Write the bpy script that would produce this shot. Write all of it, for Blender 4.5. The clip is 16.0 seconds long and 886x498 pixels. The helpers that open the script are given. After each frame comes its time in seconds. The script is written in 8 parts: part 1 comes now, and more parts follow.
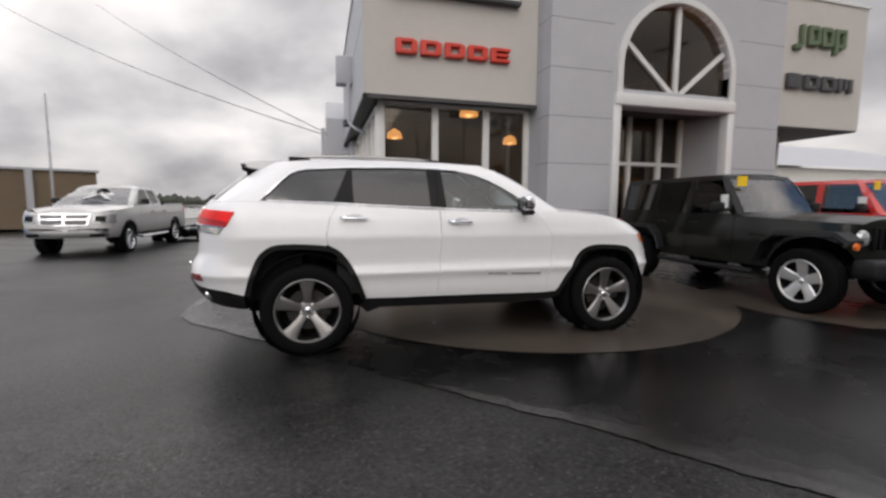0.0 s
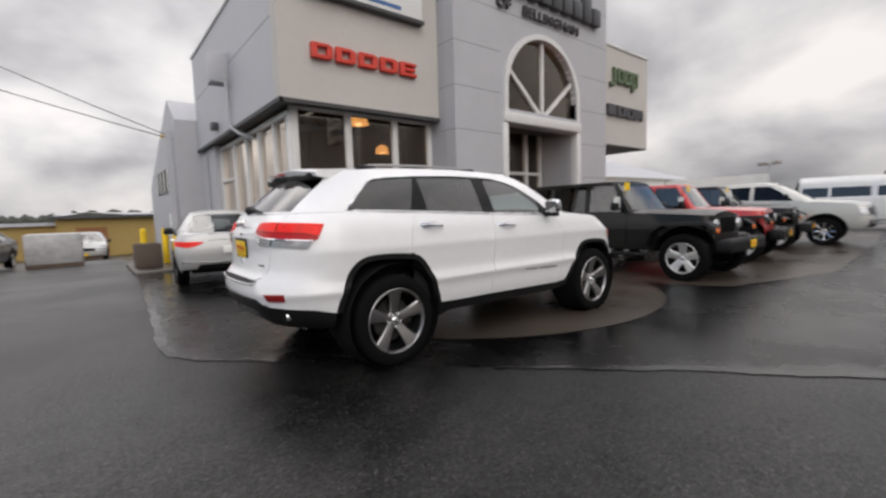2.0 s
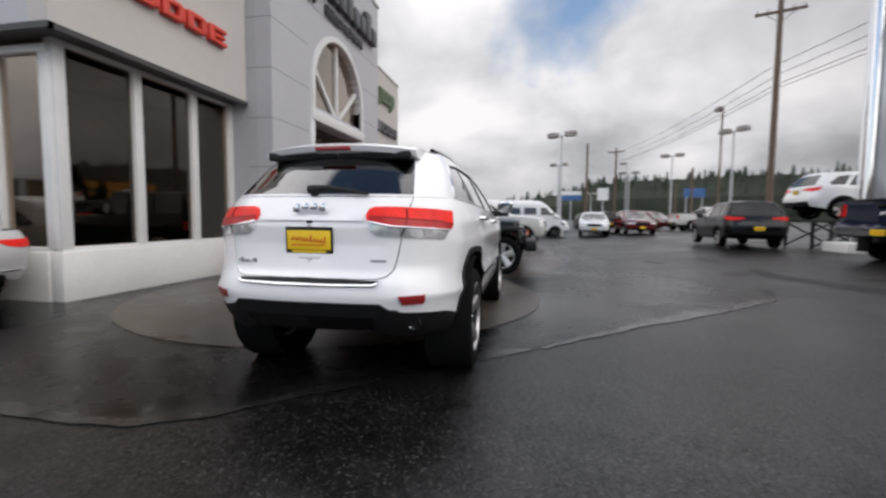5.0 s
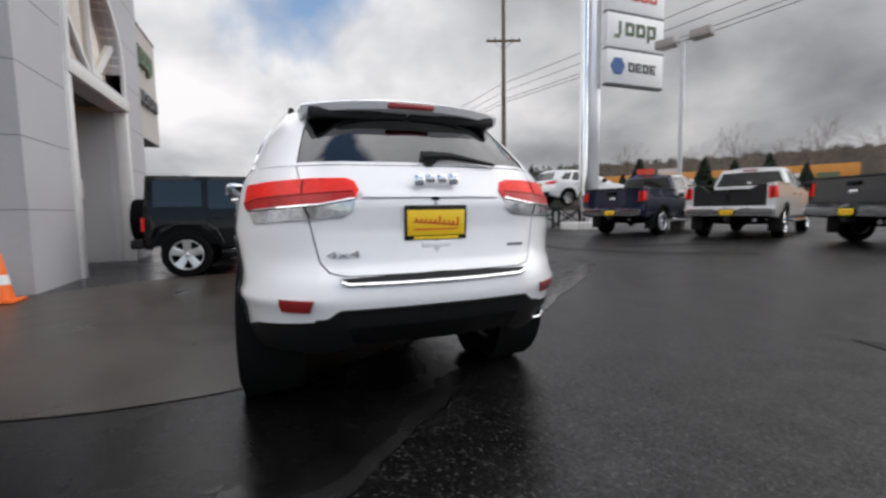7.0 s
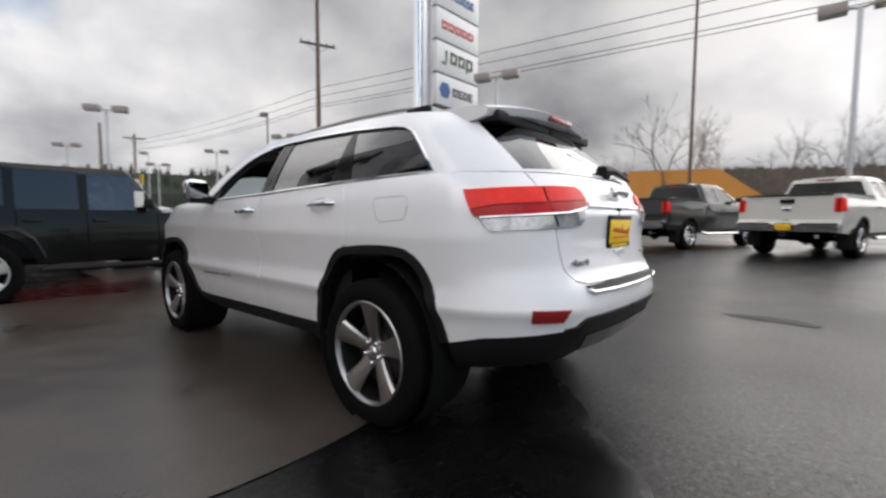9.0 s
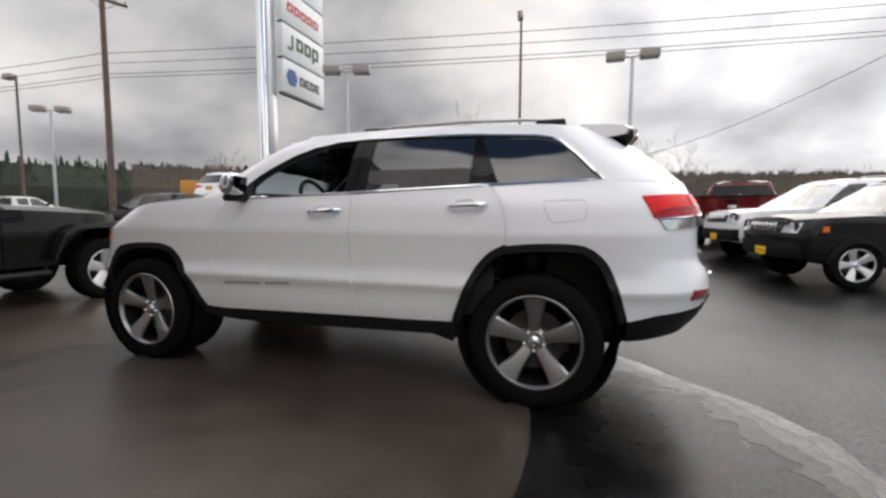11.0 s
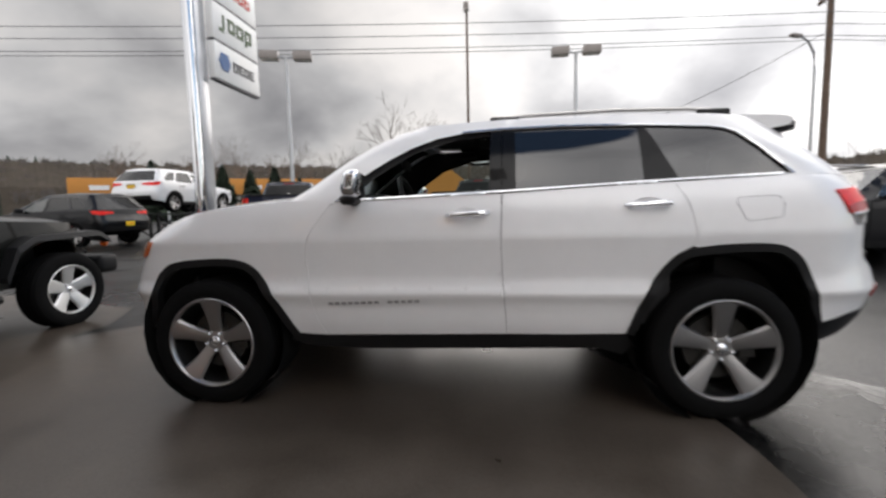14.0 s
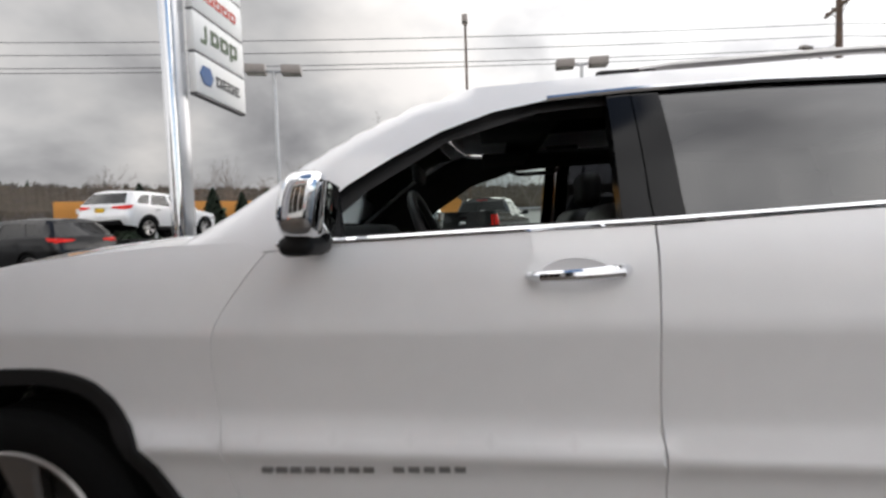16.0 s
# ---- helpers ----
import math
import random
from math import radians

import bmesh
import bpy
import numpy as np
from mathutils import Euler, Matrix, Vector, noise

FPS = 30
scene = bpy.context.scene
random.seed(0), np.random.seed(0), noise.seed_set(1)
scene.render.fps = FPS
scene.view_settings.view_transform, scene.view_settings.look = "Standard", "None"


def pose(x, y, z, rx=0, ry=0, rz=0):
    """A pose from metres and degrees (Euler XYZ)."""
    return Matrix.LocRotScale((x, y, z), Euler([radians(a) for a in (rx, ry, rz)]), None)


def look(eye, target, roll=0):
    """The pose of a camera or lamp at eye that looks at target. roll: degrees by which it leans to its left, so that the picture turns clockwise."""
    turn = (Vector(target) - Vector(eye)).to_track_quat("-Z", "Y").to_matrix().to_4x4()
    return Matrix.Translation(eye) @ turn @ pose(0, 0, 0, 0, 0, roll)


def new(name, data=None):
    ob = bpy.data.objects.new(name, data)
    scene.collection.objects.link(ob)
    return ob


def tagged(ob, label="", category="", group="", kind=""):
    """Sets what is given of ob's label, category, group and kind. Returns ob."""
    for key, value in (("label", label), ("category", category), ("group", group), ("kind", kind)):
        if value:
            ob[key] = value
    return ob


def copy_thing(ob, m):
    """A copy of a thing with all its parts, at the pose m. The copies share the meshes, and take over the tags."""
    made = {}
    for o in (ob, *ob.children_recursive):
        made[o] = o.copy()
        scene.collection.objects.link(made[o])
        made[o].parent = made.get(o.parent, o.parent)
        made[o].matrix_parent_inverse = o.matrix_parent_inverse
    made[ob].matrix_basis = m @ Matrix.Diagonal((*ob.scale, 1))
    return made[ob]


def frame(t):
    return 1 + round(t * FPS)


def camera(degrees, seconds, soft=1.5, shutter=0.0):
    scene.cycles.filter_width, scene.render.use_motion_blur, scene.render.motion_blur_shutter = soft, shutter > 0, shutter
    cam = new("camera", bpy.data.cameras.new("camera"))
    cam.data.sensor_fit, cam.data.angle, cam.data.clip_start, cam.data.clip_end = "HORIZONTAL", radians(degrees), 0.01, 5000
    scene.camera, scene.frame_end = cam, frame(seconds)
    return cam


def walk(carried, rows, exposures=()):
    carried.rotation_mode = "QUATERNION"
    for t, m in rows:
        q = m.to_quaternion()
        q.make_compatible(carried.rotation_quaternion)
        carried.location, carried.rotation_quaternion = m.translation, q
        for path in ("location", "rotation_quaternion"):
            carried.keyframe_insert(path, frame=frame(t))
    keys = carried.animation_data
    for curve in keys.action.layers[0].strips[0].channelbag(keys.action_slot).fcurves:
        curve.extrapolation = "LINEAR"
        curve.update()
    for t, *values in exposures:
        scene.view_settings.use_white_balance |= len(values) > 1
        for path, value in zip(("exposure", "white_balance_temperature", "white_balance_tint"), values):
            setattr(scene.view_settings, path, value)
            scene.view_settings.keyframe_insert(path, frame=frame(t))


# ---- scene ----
cam = camera(90.9, 16.0, soft=2.6, shutter=0.5)
PATH = [
    (0, (0.002, 0.227, 1.297), (0.535, 2.145, 1.096), 0.3),
    (0.5, (-0.525, 0.391, 1.296), (0.202, 2.245, 1.106), 0.3),
    (1, (-1.048, 0.511, 1.281), (-0.134, 2.278, 1.071), -0.2),
    (1.5, (-1.56, 0.737, 1.307), (-0.43, 2.378, 1.134), -0.3),
    (2, (-2.057, 0.97, 1.298), (-0.811, 2.524, 1.126), -1.7),
    (2.5, (-2.494, 1.215, 1.286), (-1.008, 2.541, 1.104), 0.9),
    (3, (-2.859, 1.615, 1.282), (-1.291, 2.847, 1.13), 1.4),
    (3.5, (-3.189, 2.037, 1.262), (-1.444, 2.999, 1.083), 1.1),
    (4, (-3.39, 2.561, 1.244), (-1.546, 3.323, 1.107), 1.4),
    (4.2, (-3.458, 2.767, 1.217), (-1.601, 3.498, 1.08), 1.2),
    (5.25, (-3.58, 3.895, 1.185), (-1.593, 4.125, 1.035), 1.0),
    (6.3, (-3.316, 5.009, 1.148), (-1.342, 4.731, 0.986), 1.6),
    (6.5, (-3.243, 5.214, 1.119), (-1.287, 4.828, 0.957), -0.7),
    (7, (-3.036, 5.677, 1.096), (-1.179, 4.954, 0.92), -0.9),
    (7.5, (-2.793, 6.123, 1.095), (-1.001, 5.246, 0.95), 0.0),
    (8, (-2.541, 6.547, 1.094), (-0.911, 5.4, 0.926), -1.2),
    (8.5, (-2.205, 6.899, 1.105), (-0.702, 5.586, 0.984), -0.4),
    (9, (-1.905, 7.292, 1.105), (-0.583, 5.798, 0.963), 0.3),
    (9.5, (-1.518, 7.579, 1.092), (-0.387, 5.936, 0.942), 0.0),
    (10, (-1.144, 7.849, 1.098), (-0.156, 6.114, 0.974), 0.6),
    (10.2, (-0.98, 7.998, 1.117), (-0.116, 6.2, 0.978), 0.4),
    (11.25, (-0.15, 8.43, 1.127), (0.378, 6.502, 0.97), 0.4),
    (12.3, (0.531, 8.659, 1.133), (0.734, 6.677, 0.958), 0.3),
    (12.5, (0.633, 8.699, 1.137), (0.785, 6.714, 0.945), -0.4),
    (13, (0.861, 8.76, 1.154), (0.917, 6.776, 0.906), -1.2),
    (13.5, (0.98, 8.573, 1.179), (1.084, 6.586, 0.979), -2.4),
    (14, (1.063, 8.275, 1.188), (1.305, 6.299, 0.996), -1.3),
    (14.5, (1.23, 7.942, 1.187), (1.543, 5.976, 0.992), 1.1),
    (15, (1.289, 7.587, 1.215), (1.574, 5.616, 1.029), -2.1),
    (15.5, (1.328, 7.237, 1.238), (1.644, 5.268, 1.085), -0.3),
    (16, (1.42, 6.94, 1.265), (1.639, 4.955, 1.164), -1.9),
]
walk(cam, [(t, look(eye, target, roll)) for t, eye, target, roll in PATH], exposures=[(0, 0.06, 6650, 13), (3, 0.20, 6600, 13), (4, 0.22, 6450, 13), (7, 0.24, 6400, 12), (9.5, 0.28, 6500, 12), (12.5, 0.33, 6600, 12), (16, 0.40, 6600, 11)])

# ---- world and light ----
def tree_of(idblock):
    idblock.use_nodes = True
    idblock.node_tree.nodes.clear()
    return idblock.node_tree


def nd(t, kind, ins=None, **props):
    n = t.nodes.new(kind)
    for k, v in props.items():
        setattr(n, k, v)
    for k, v in (ins or {}).items():
        if isinstance(v, bpy.types.NodeSocket):
            t.links.new(v, n.inputs[k])
        else:
            n.inputs[k].default_value = v
    return n


def math_node(t, op, a, b=0.0, clamp=False):
    return nd(t, "ShaderNodeMath", {0: a, 1: b}, operation=op, use_clamp=clamp).outputs[0]


def ramp(t, fac, stops):
    n = t.nodes.new("ShaderNodeValToRGB")
    el = n.color_ramp.elements
    while len(el) < len(stops):
        el.new(0.5)
    for e, (p, c) in zip(el, stops):
        e.position = p
        e.color = (c, c, c, 1) if isinstance(c, (int, float)) else (*c, 1)
    t.links.new(fac, n.inputs[0])
    return n.outputs[0]


def mixc(t, fac, a, b):
    n = nd(t, "ShaderNodeMix", data_type="RGBA")
    for i, v in ((0, fac), (6, a), (7, b)):
        if isinstance(v, bpy.types.NodeSocket):
            t.links.new(v, n.inputs[i])
        else:
            n.inputs[i].default_value = v if isinstance(v, (int, float)) else (*v[:3], 1)
    return n.outputs[2]


SUN_AZ, SUN_EL = radians(256), radians(22)
sun_way = Vector((math.cos(SUN_AZ) * math.cos(SUN_EL), math.sin(SUN_AZ) * math.cos(SUN_EL), math.sin(SUN_EL)))

world = bpy.data.worlds.new("sky")
scene.world = world
wt = tree_of(world)
co = nd(wt, "ShaderNodeTexCoord").outputs["Generated"]
sky = nd(wt, "ShaderNodeTexSky", sky_type="NISHITA", sun_disc=False, sun_elevation=SUN_EL, sun_rotation=radians(90) - SUN_AZ)
sep = nd(wt, "ShaderNodeSeparateXYZ", {0: co})
up = math_node(wt, "ADD", math_node(wt, "MAXIMUM", sep.outputs[2], 0.0), 0.50)
flat = nd(wt, "ShaderNodeCombineXYZ", {0: math_node(wt, "DIVIDE", sep.outputs[0], up), 1: math_node(wt, "DIVIDE", sep.outputs[1], up), 2: 0.35})
big = nd(wt, "ShaderNodeTexNoise", {"Vector": flat.outputs[0], "Scale": 1.1, "Detail": 6.0, "Roughness": 0.52, "Distortion": 0.15})
fine = nd(wt, "ShaderNodeTexNoise", {"Vector": flat.outputs[0], "Scale": 2.5, "Detail": 5.0, "Roughness": 0.47, "Distortion": 0.15})
# the cloud breaks up in the east
east = nd(wt, "ShaderNodeVectorMath", {0: co, 1: tuple(Vector((0.912, -0.048, 0.407)).normalized())}, operation="DOT_PRODUCT").outputs["Value"]
gaps = ramp(wt, east, [(0.92, 0.0), (0.99, 0.30)])
# and opens to blue overhead
zenith = nd(wt, "ShaderNodeVectorMath", {0: co, 1: tuple(Vector((0.05, 0.14, 0.99)).normalized())}, operation="DOT_PRODUCT").outputs["Value"]
gaps = math_node(wt, "ADD", gaps, ramp(wt, zenith, [(0.90, 0.0), (0.965, 0.42)]))
west = nd(wt, "ShaderNodeVectorMath", {0: co, 1: tuple(Vector((-0.93, 0.10, 0.36)).normalized())}, operation="DOT_PRODUCT").outputs["Value"]
gaps = math_node(wt, "ADD", gaps, ramp(wt, west, [(0.86, 0.0), (0.96, 0.36)]))
# cloud cover with openings, and thick and thin cloud
cover = ramp(wt, math_node(wt, "ADD", math_node(wt, "MULTIPLY", big.outputs[0], 0.7), math_node(wt, "SUBTRACT", math_node(wt, "MULTIPLY", fine.outputs[0], 0.3), gaps)), [(0.21, 0.0), (0.28, 1.0)])
thick = ramp(wt, fine.outputs[0], [(0.24, (0.32, 0.325, 0.345)), (0.40, (0.54, 0.545, 0.56)), (0.5, (0.73, 0.735, 0.745)), (0.66, (1.04, 1.02, 1.0))])
glow = nd(wt, "ShaderNodeVectorMath", {0: co, 1: tuple(sun_way)}, operation="DOT_PRODUCT").outputs["Value"]
glow = ramp(wt, math_node(wt, "MULTIPLY_ADD", glow, 0.5), [(0.0, 0.86), (0.5, 0.84), (0.78, 0.88), (0.92, 1.0), (1.0, 1.5)])
glow.node.inputs[0].links[0].from_node.inputs[2].default_value = 0.5
# a heavy rain cloud stands in the south-east
rain = nd(wt, "ShaderNodeVectorMath", {0: co, 1: tuple(Vector((0.36, -0.90, 0.2)).normalized())}, operation="DOT_PRODUCT").outputs["Value"]
rain = ramp(wt, rain, [(0.50, 1.0), (0.96, 0.48)])
glow = math_node(wt, "MULTIPLY", glow, rain)
# thinner, brighter cloud overhead
glow = math_node(wt, "MULTIPLY", glow, ramp(wt, sep.outputs[2], [(0.02, 0.68), (0.14, 0.98), (0.42, 1.05), (0.58, 1.75), (0.80, 1.9)]))
# a grey bank low in the east
bank = nd(wt, "ShaderNodeVectorMath", {0: co, 1: tuple(Vector((0.97, 0.20, 0.08)).normalized())}, operation="DOT_PRODUCT").outputs["Value"]
glow = math_node(wt, "MULTIPLY", glow, ramp(wt, bank, [(0.84, 1.0), (0.98, 0.82)]))
# white cloud in the west and high in the north
glow = math_node(wt, "MULTIPLY", glow, ramp(wt, west, [(0.55, 1.0), (0.90, 1.42)]))
north = nd(wt, "ShaderNodeVectorMath", {0: co, 1: tuple(Vector((0.0, 0.55, 0.835)).normalized())}, operation="DOT_PRODUCT").outputs["Value"]
glow = math_node(wt, "MULTIPLY", glow, ramp(wt, north, [(0.84, 1.0), (0.96, 1.25)]))
cloud = nd(wt, "ShaderNodeVectorMath", {0: thick, 1: glow}, operation="MULTIPLY").outputs[0]
blue = nd(wt, "ShaderNodeVectorMath", {0: sky.outputs[0], 1: (0.15, 0.15, 0.15)}, operation="MULTIPLY").outputs[0]
both = mixc(wt, cover, blue, cloud)
bg = nd(wt, "ShaderNodeBackground", {"Color": both, "Strength": 1.15})
wt.links.new(bg.outputs[0], nd(wt, "ShaderNodeOutputWorld").inputs[0])

lamp = bpy.data.lights.new("sun", "SUN")
lamp.energy, lamp.angle, lamp.color = 0.7, radians(50), (1.0, 0.95, 0.88)
new("sun", lamp).matrix_world = look(sun_way * 60, (0, 0, 0))

# ---- materials ----
def mat(name, base, rough=0.5, metal=0.0, coat=0.0, noise_scale=0.0, vary=0.1, rvary=0.1, bump=0.0, bump_scale=60.0, spec=0.5, emit=None, trans=0.0):
    m = bpy.data.materials.new(name)
    t = tree_of(m)
    out = nd(t, "ShaderNodeOutputMaterial")
    b = nd(t, "ShaderNodeBsdfPrincipled", {"Base Color": (*base, 1), "Roughness": rough, "Metallic": metal, "Coat Weight": coat, "Coat Roughness": 0.03, "Specular IOR Level": spec, "Transmission Weight": trans})
    t.links.new(b.outputs[0], out.inputs[0])
    if noise_scale:
        pos = nd(t, "ShaderNodeTexCoord").outputs["Object"]
        n1 = nd(t, "ShaderNodeTexNoise", {"Vector": pos, "Scale": noise_scale, "Detail": 6.0, "Roughness": 0.6}).outputs[0]
        n2 = nd(t, "ShaderNodeTexNoise", {"Vector": pos, "Scale": noise_scale * 9, "Detail": 3.0}).outputs[0]
        both = math_node(t, "ADD", math_node(t, "MULTIPLY", n1, 0.65), math_node(t, "MULTIPLY", n2, 0.35))
        lo, hi = [tuple(max(0, c * k) for c in base) for k in (1 - vary, 1 + vary)]
        t.links.new(ramp(t, both, [(0.3, lo), (0.7, hi)]), b.inputs["Base Color"])
        t.links.new(math_node(t, "ADD", math_node(t, "MULTIPLY", math_node(t, "SUBTRACT", both, 0.5), 2 * rvary), rough, True), b.inputs["Roughness"])
        if bump:
            n3 = nd(t, "ShaderNodeTexNoise", {"Vector": pos, "Scale": bump_scale, "Detail": 3.0}).outputs[0]
            t.links.new(nd(t, "ShaderNodeBump", {"Height": n3, "Strength": bump, "Distance": 0.01}).outputs[0], b.inputs["Normal"])
    if emit:
        b.inputs["Emission Color"].default_value = (*emit[0], 1)
        b.inputs["Emission Strength"].default_value = emit[1]
    return m


def paint(name, base, rough=0.35, flake=0.0):
    return mat(name, base, rough, metal=flake, coat=1.0, spec=0.5 if max(base) > 0.1 else 0.05, noise_scale=1.3, vary=0.03, rvary=0.05)


def glass(name, tint, gloss=0.02, k=1.5, add=0.02, shine=(1, 1, 1)):
    m = bpy.data.materials.new(name)
    t = tree_of(m)
    out = nd(t, "ShaderNodeOutputMaterial")
    tr = nd(t, "ShaderNodeBsdfTransparent", {"Color": (*tint, 1)})
    gl = nd(t, "ShaderNodeBsdfGlossy", {"Color": (*shine, 1), "Roughness": gloss})
    fr = nd(t, "ShaderNodeFresnel", {"IOR": 1.55})
    f = math_node(t, "ADD", math_node(t, "MULTIPLY", fr.outputs[0], k), add, True)
    mx = nd(t, "ShaderNodeMixShader", {0: f, 1: tr.outputs[0], 2: gl.outputs[0]})
    t.links.new(mx.outputs[0], out.inputs[0])
    return m


WHITE = paint("white_paint", (0.83, 0.83, 0.84))
GREYGREEN = mat("dark_grey_green_paint", (0.0065, 0.007, 0.006), 0.3, coat=0.4, noise_scale=1.3, vary=0.05, spec=0.1)
RED = paint("red_paint", (0.55, 0.025, 0.02), 0.3)
MAROON = paint("dark_red_paint", (0.10, 0.008, 0.009), 0.25)
BLACKP = mat("black_paint", (0.005, 0.005, 0.006), 0.3, coat=0.38, noise_scale=1.3, vary=0.05, spec=0.2)
NAVY = paint("navy_paint", (0.012, 0.016, 0.035), 0.25)
GREYP = paint("grey_paint", (0.014, 0.0145, 0.015), 0.3, 0.0)
SILVER = paint("silver_paint", (0.52, 0.52, 0.515), 0.38, 0.15)
PEARL = paint("pearl_paint", (0.58, 0.57, 0.53), 0.32, 0.1)
OFFWHITE = paint("van_white_paint", (0.72, 0.72, 0.72))
PLASTIC = mat("black_plastic", (0.010, 0.010, 0.0105), 0.55, spec=0.25, noise_scale=8, vary=0.25, bump=0.08, bump_scale=300)
GLOSSBLACK = mat("gloss_black", (0.005, 0.005, 0.0055), 0.12, coat=0.15, spec=0.12)
RUBBER = mat("tyre_rubber", (0.0045, 0.0045, 0.0047), 0.8, spec=0.10, noise_scale=12, vary=0.3, bump=0.1, bump_scale=200)
CHROME = mat("chrome", (0.82, 0.83, 0.85), 0.06, 1.0)
MIRROR = mat("mirror_glass", (0.36, 0.37, 0.38), 0.02, 1.0)
GRILLE = mat("grille_mesh", (0.12, 0.12, 0.125), 0.35, 0.7, noise_scale=60, vary=0.5)
BADGE = mat("badge_grey", (0.34, 0.34, 0.35), 0.35, 0.8)
ALLOY = mat("alloy", (0.40, 0.39, 0.385), 0.34, 1.0, noise_scale=6, vary=0.04, rvary=0.03)
BRIGHTALLOY = mat("bright_alloy", (0.72, 0.72, 0.71), 0.38, 0.8, noise_scale=6, vary=0.04, rvary=0.03)
ALLOYDARK = mat("alloy_dark", (0.03, 0.03, 0.031), 0.4, 0.6)
DISC = mat("brake_disc", (0.055, 0.053, 0.05), 0.5, 0.8, noise_scale=12, vary=0.3)
DARKIN = mat("dark_inner", (0.008, 0.008, 0.008), 0.9, spec=0.1)
CABIN = mat("cabin_trim", (0.014, 0.014, 0.015), 0.7, noise_scale=15, vary=0.25)
LEATHER = mat("black_leather", (0.016, 0.016, 0.017), 0.5, noise_scale=20, vary=0.2, bump=0.15, bump_scale=120)
DEEPRED = mat("deep_red_lens", (0.42, 0.008, 0.008), 0.3, coat=0.15, noise_scale=12, vary=0.3, spec=0.3)
REDLENS = mat("red_lens", (0.80, 0.018, 0.010), 0.35, coat=0.12, noise_scale=9, vary=0.25, spec=0.2)
REFLEX = mat("reflector_red", (0.28, 0.012, 0.012), 0.25, coat=0.6)
CLEARLENS = mat("clear_lens", (0.55, 0.56, 0.57), 0.12, 0.6, coat=1.0, noise_scale=40, vary=0.4)
AMBER = mat("amber_lens", (0.75, 0.16, 0.02), 0.2, coat=0.8)
HEADLENS = mat("headlamp_lens", (0.42, 0.43, 0.44), 0.1, 0.5, coat=1.0, noise_scale=30, vary=0.4)
SMOKED = glass("smoked_glass", (0.02, 0.021, 0.023), k=0.9, add=0.0)
TINT = glass("dark_tinted_glass", (0.022, 0.023, 0.026), k=1.7, add=0.0)
SUNGLASS = glass("sunroof_tinted_glass", (0.75, 0.77, 0.75))
HALFTINT = glass("half_tinted_glass", (0.20, 0.21, 0.22), k=2.0)
CLEAR = glass("car_glass", (0.62, 0.70, 0.68))
STORE = glass("storefront_glass", (0.40, 0.38, 0.35), k=3.4, add=-0.10, shine=(1.0, 0.90, 0.80))
YELLOW = mat("dealer_plate_yellow", (0.85, 0.56, 0.015), 0.45, noise_scale=10, vary=0.06)
REDINK = mat("red_ink", (0.6, 0.03, 0.02), 0.5)
WHITEPL = mat("white_plate", (0.78, 0.78, 0.76), 0.4)
STICKER = mat("window_sticker", (0.75, 0.76, 0.72), 0.6, noise_scale=20, vary=0.1)

# ---- mesh helpers ----
from mathutils.geometry import delaunay_2d_cdt

Q = math.pi / 2


def mesh_of(name, verts, faces, material, smooth=True, angle=35):
    me = bpy.data.meshes.new(name)
    me.from_pydata([tuple(v) for v in verts], [], faces)
    me.materials.append(material)
    if smooth:
        me.polygons.foreach_set("use_smooth", [True] * len(me.polygons))
        me.set_sharp_from_angle(angle=radians(angle))
    me.update()
    return me


def part(name, bm, material, parent=None, label="", smooth=True, angle=35, at=None):
    me = bpy.data.meshes.new(name)
    bmesh.ops.recalc_face_normals(bm, faces=bm.faces)
    bm.to_mesh(me)
    bm.free()
    me.materials.append(material)
    if smooth:
        me.polygons.foreach_set("use_smooth", [True] * len(me.polygons))
        me.set_sharp_from_angle(angle=radians(angle))
    ob = new(name, me)
    ob.parent = parent
    if at is not None:
        ob.matrix_basis = at
    if label:
        ob["label"] = label
    return ob


def part_vf(name, verts, faces, material, parent=None, label="", smooth=True, angle=35, at=None):
    ob = new(name, mesh_of(name, verts, faces, material, smooth, angle))
    ob.parent = parent
    if at is not None:
        ob.matrix_basis = at
    if label:
        ob["label"] = label
    return ob


def empty(name, at, label="", category="", group="", kind=""):
    ob = new(name)
    ob.empty_display_size = 0.2
    ob.matrix_basis = at
    return tagged(ob, label, category, group, kind)


def box(x0, y0, z0, x1, y1, z1, bevel=0.0, bm=None, seg=2):
    bm = bm or bmesh.new()
    r = bmesh.ops.create_cube(bm, size=1.0, matrix=Matrix.LocRotScale(((x0 + x1) / 2, (y0 + y1) / 2, (z0 + z1) / 2), None, (abs(x1 - x0), abs(y1 - y0), abs(z1 - z0))))
    if bevel:
        es = list({e for v in r["verts"] for e in v.link_edges})
        bmesh.ops.bevel(bm, geom=es, offset=bevel, segments=seg, affect="EDGES", profile=0.5)
    return bm


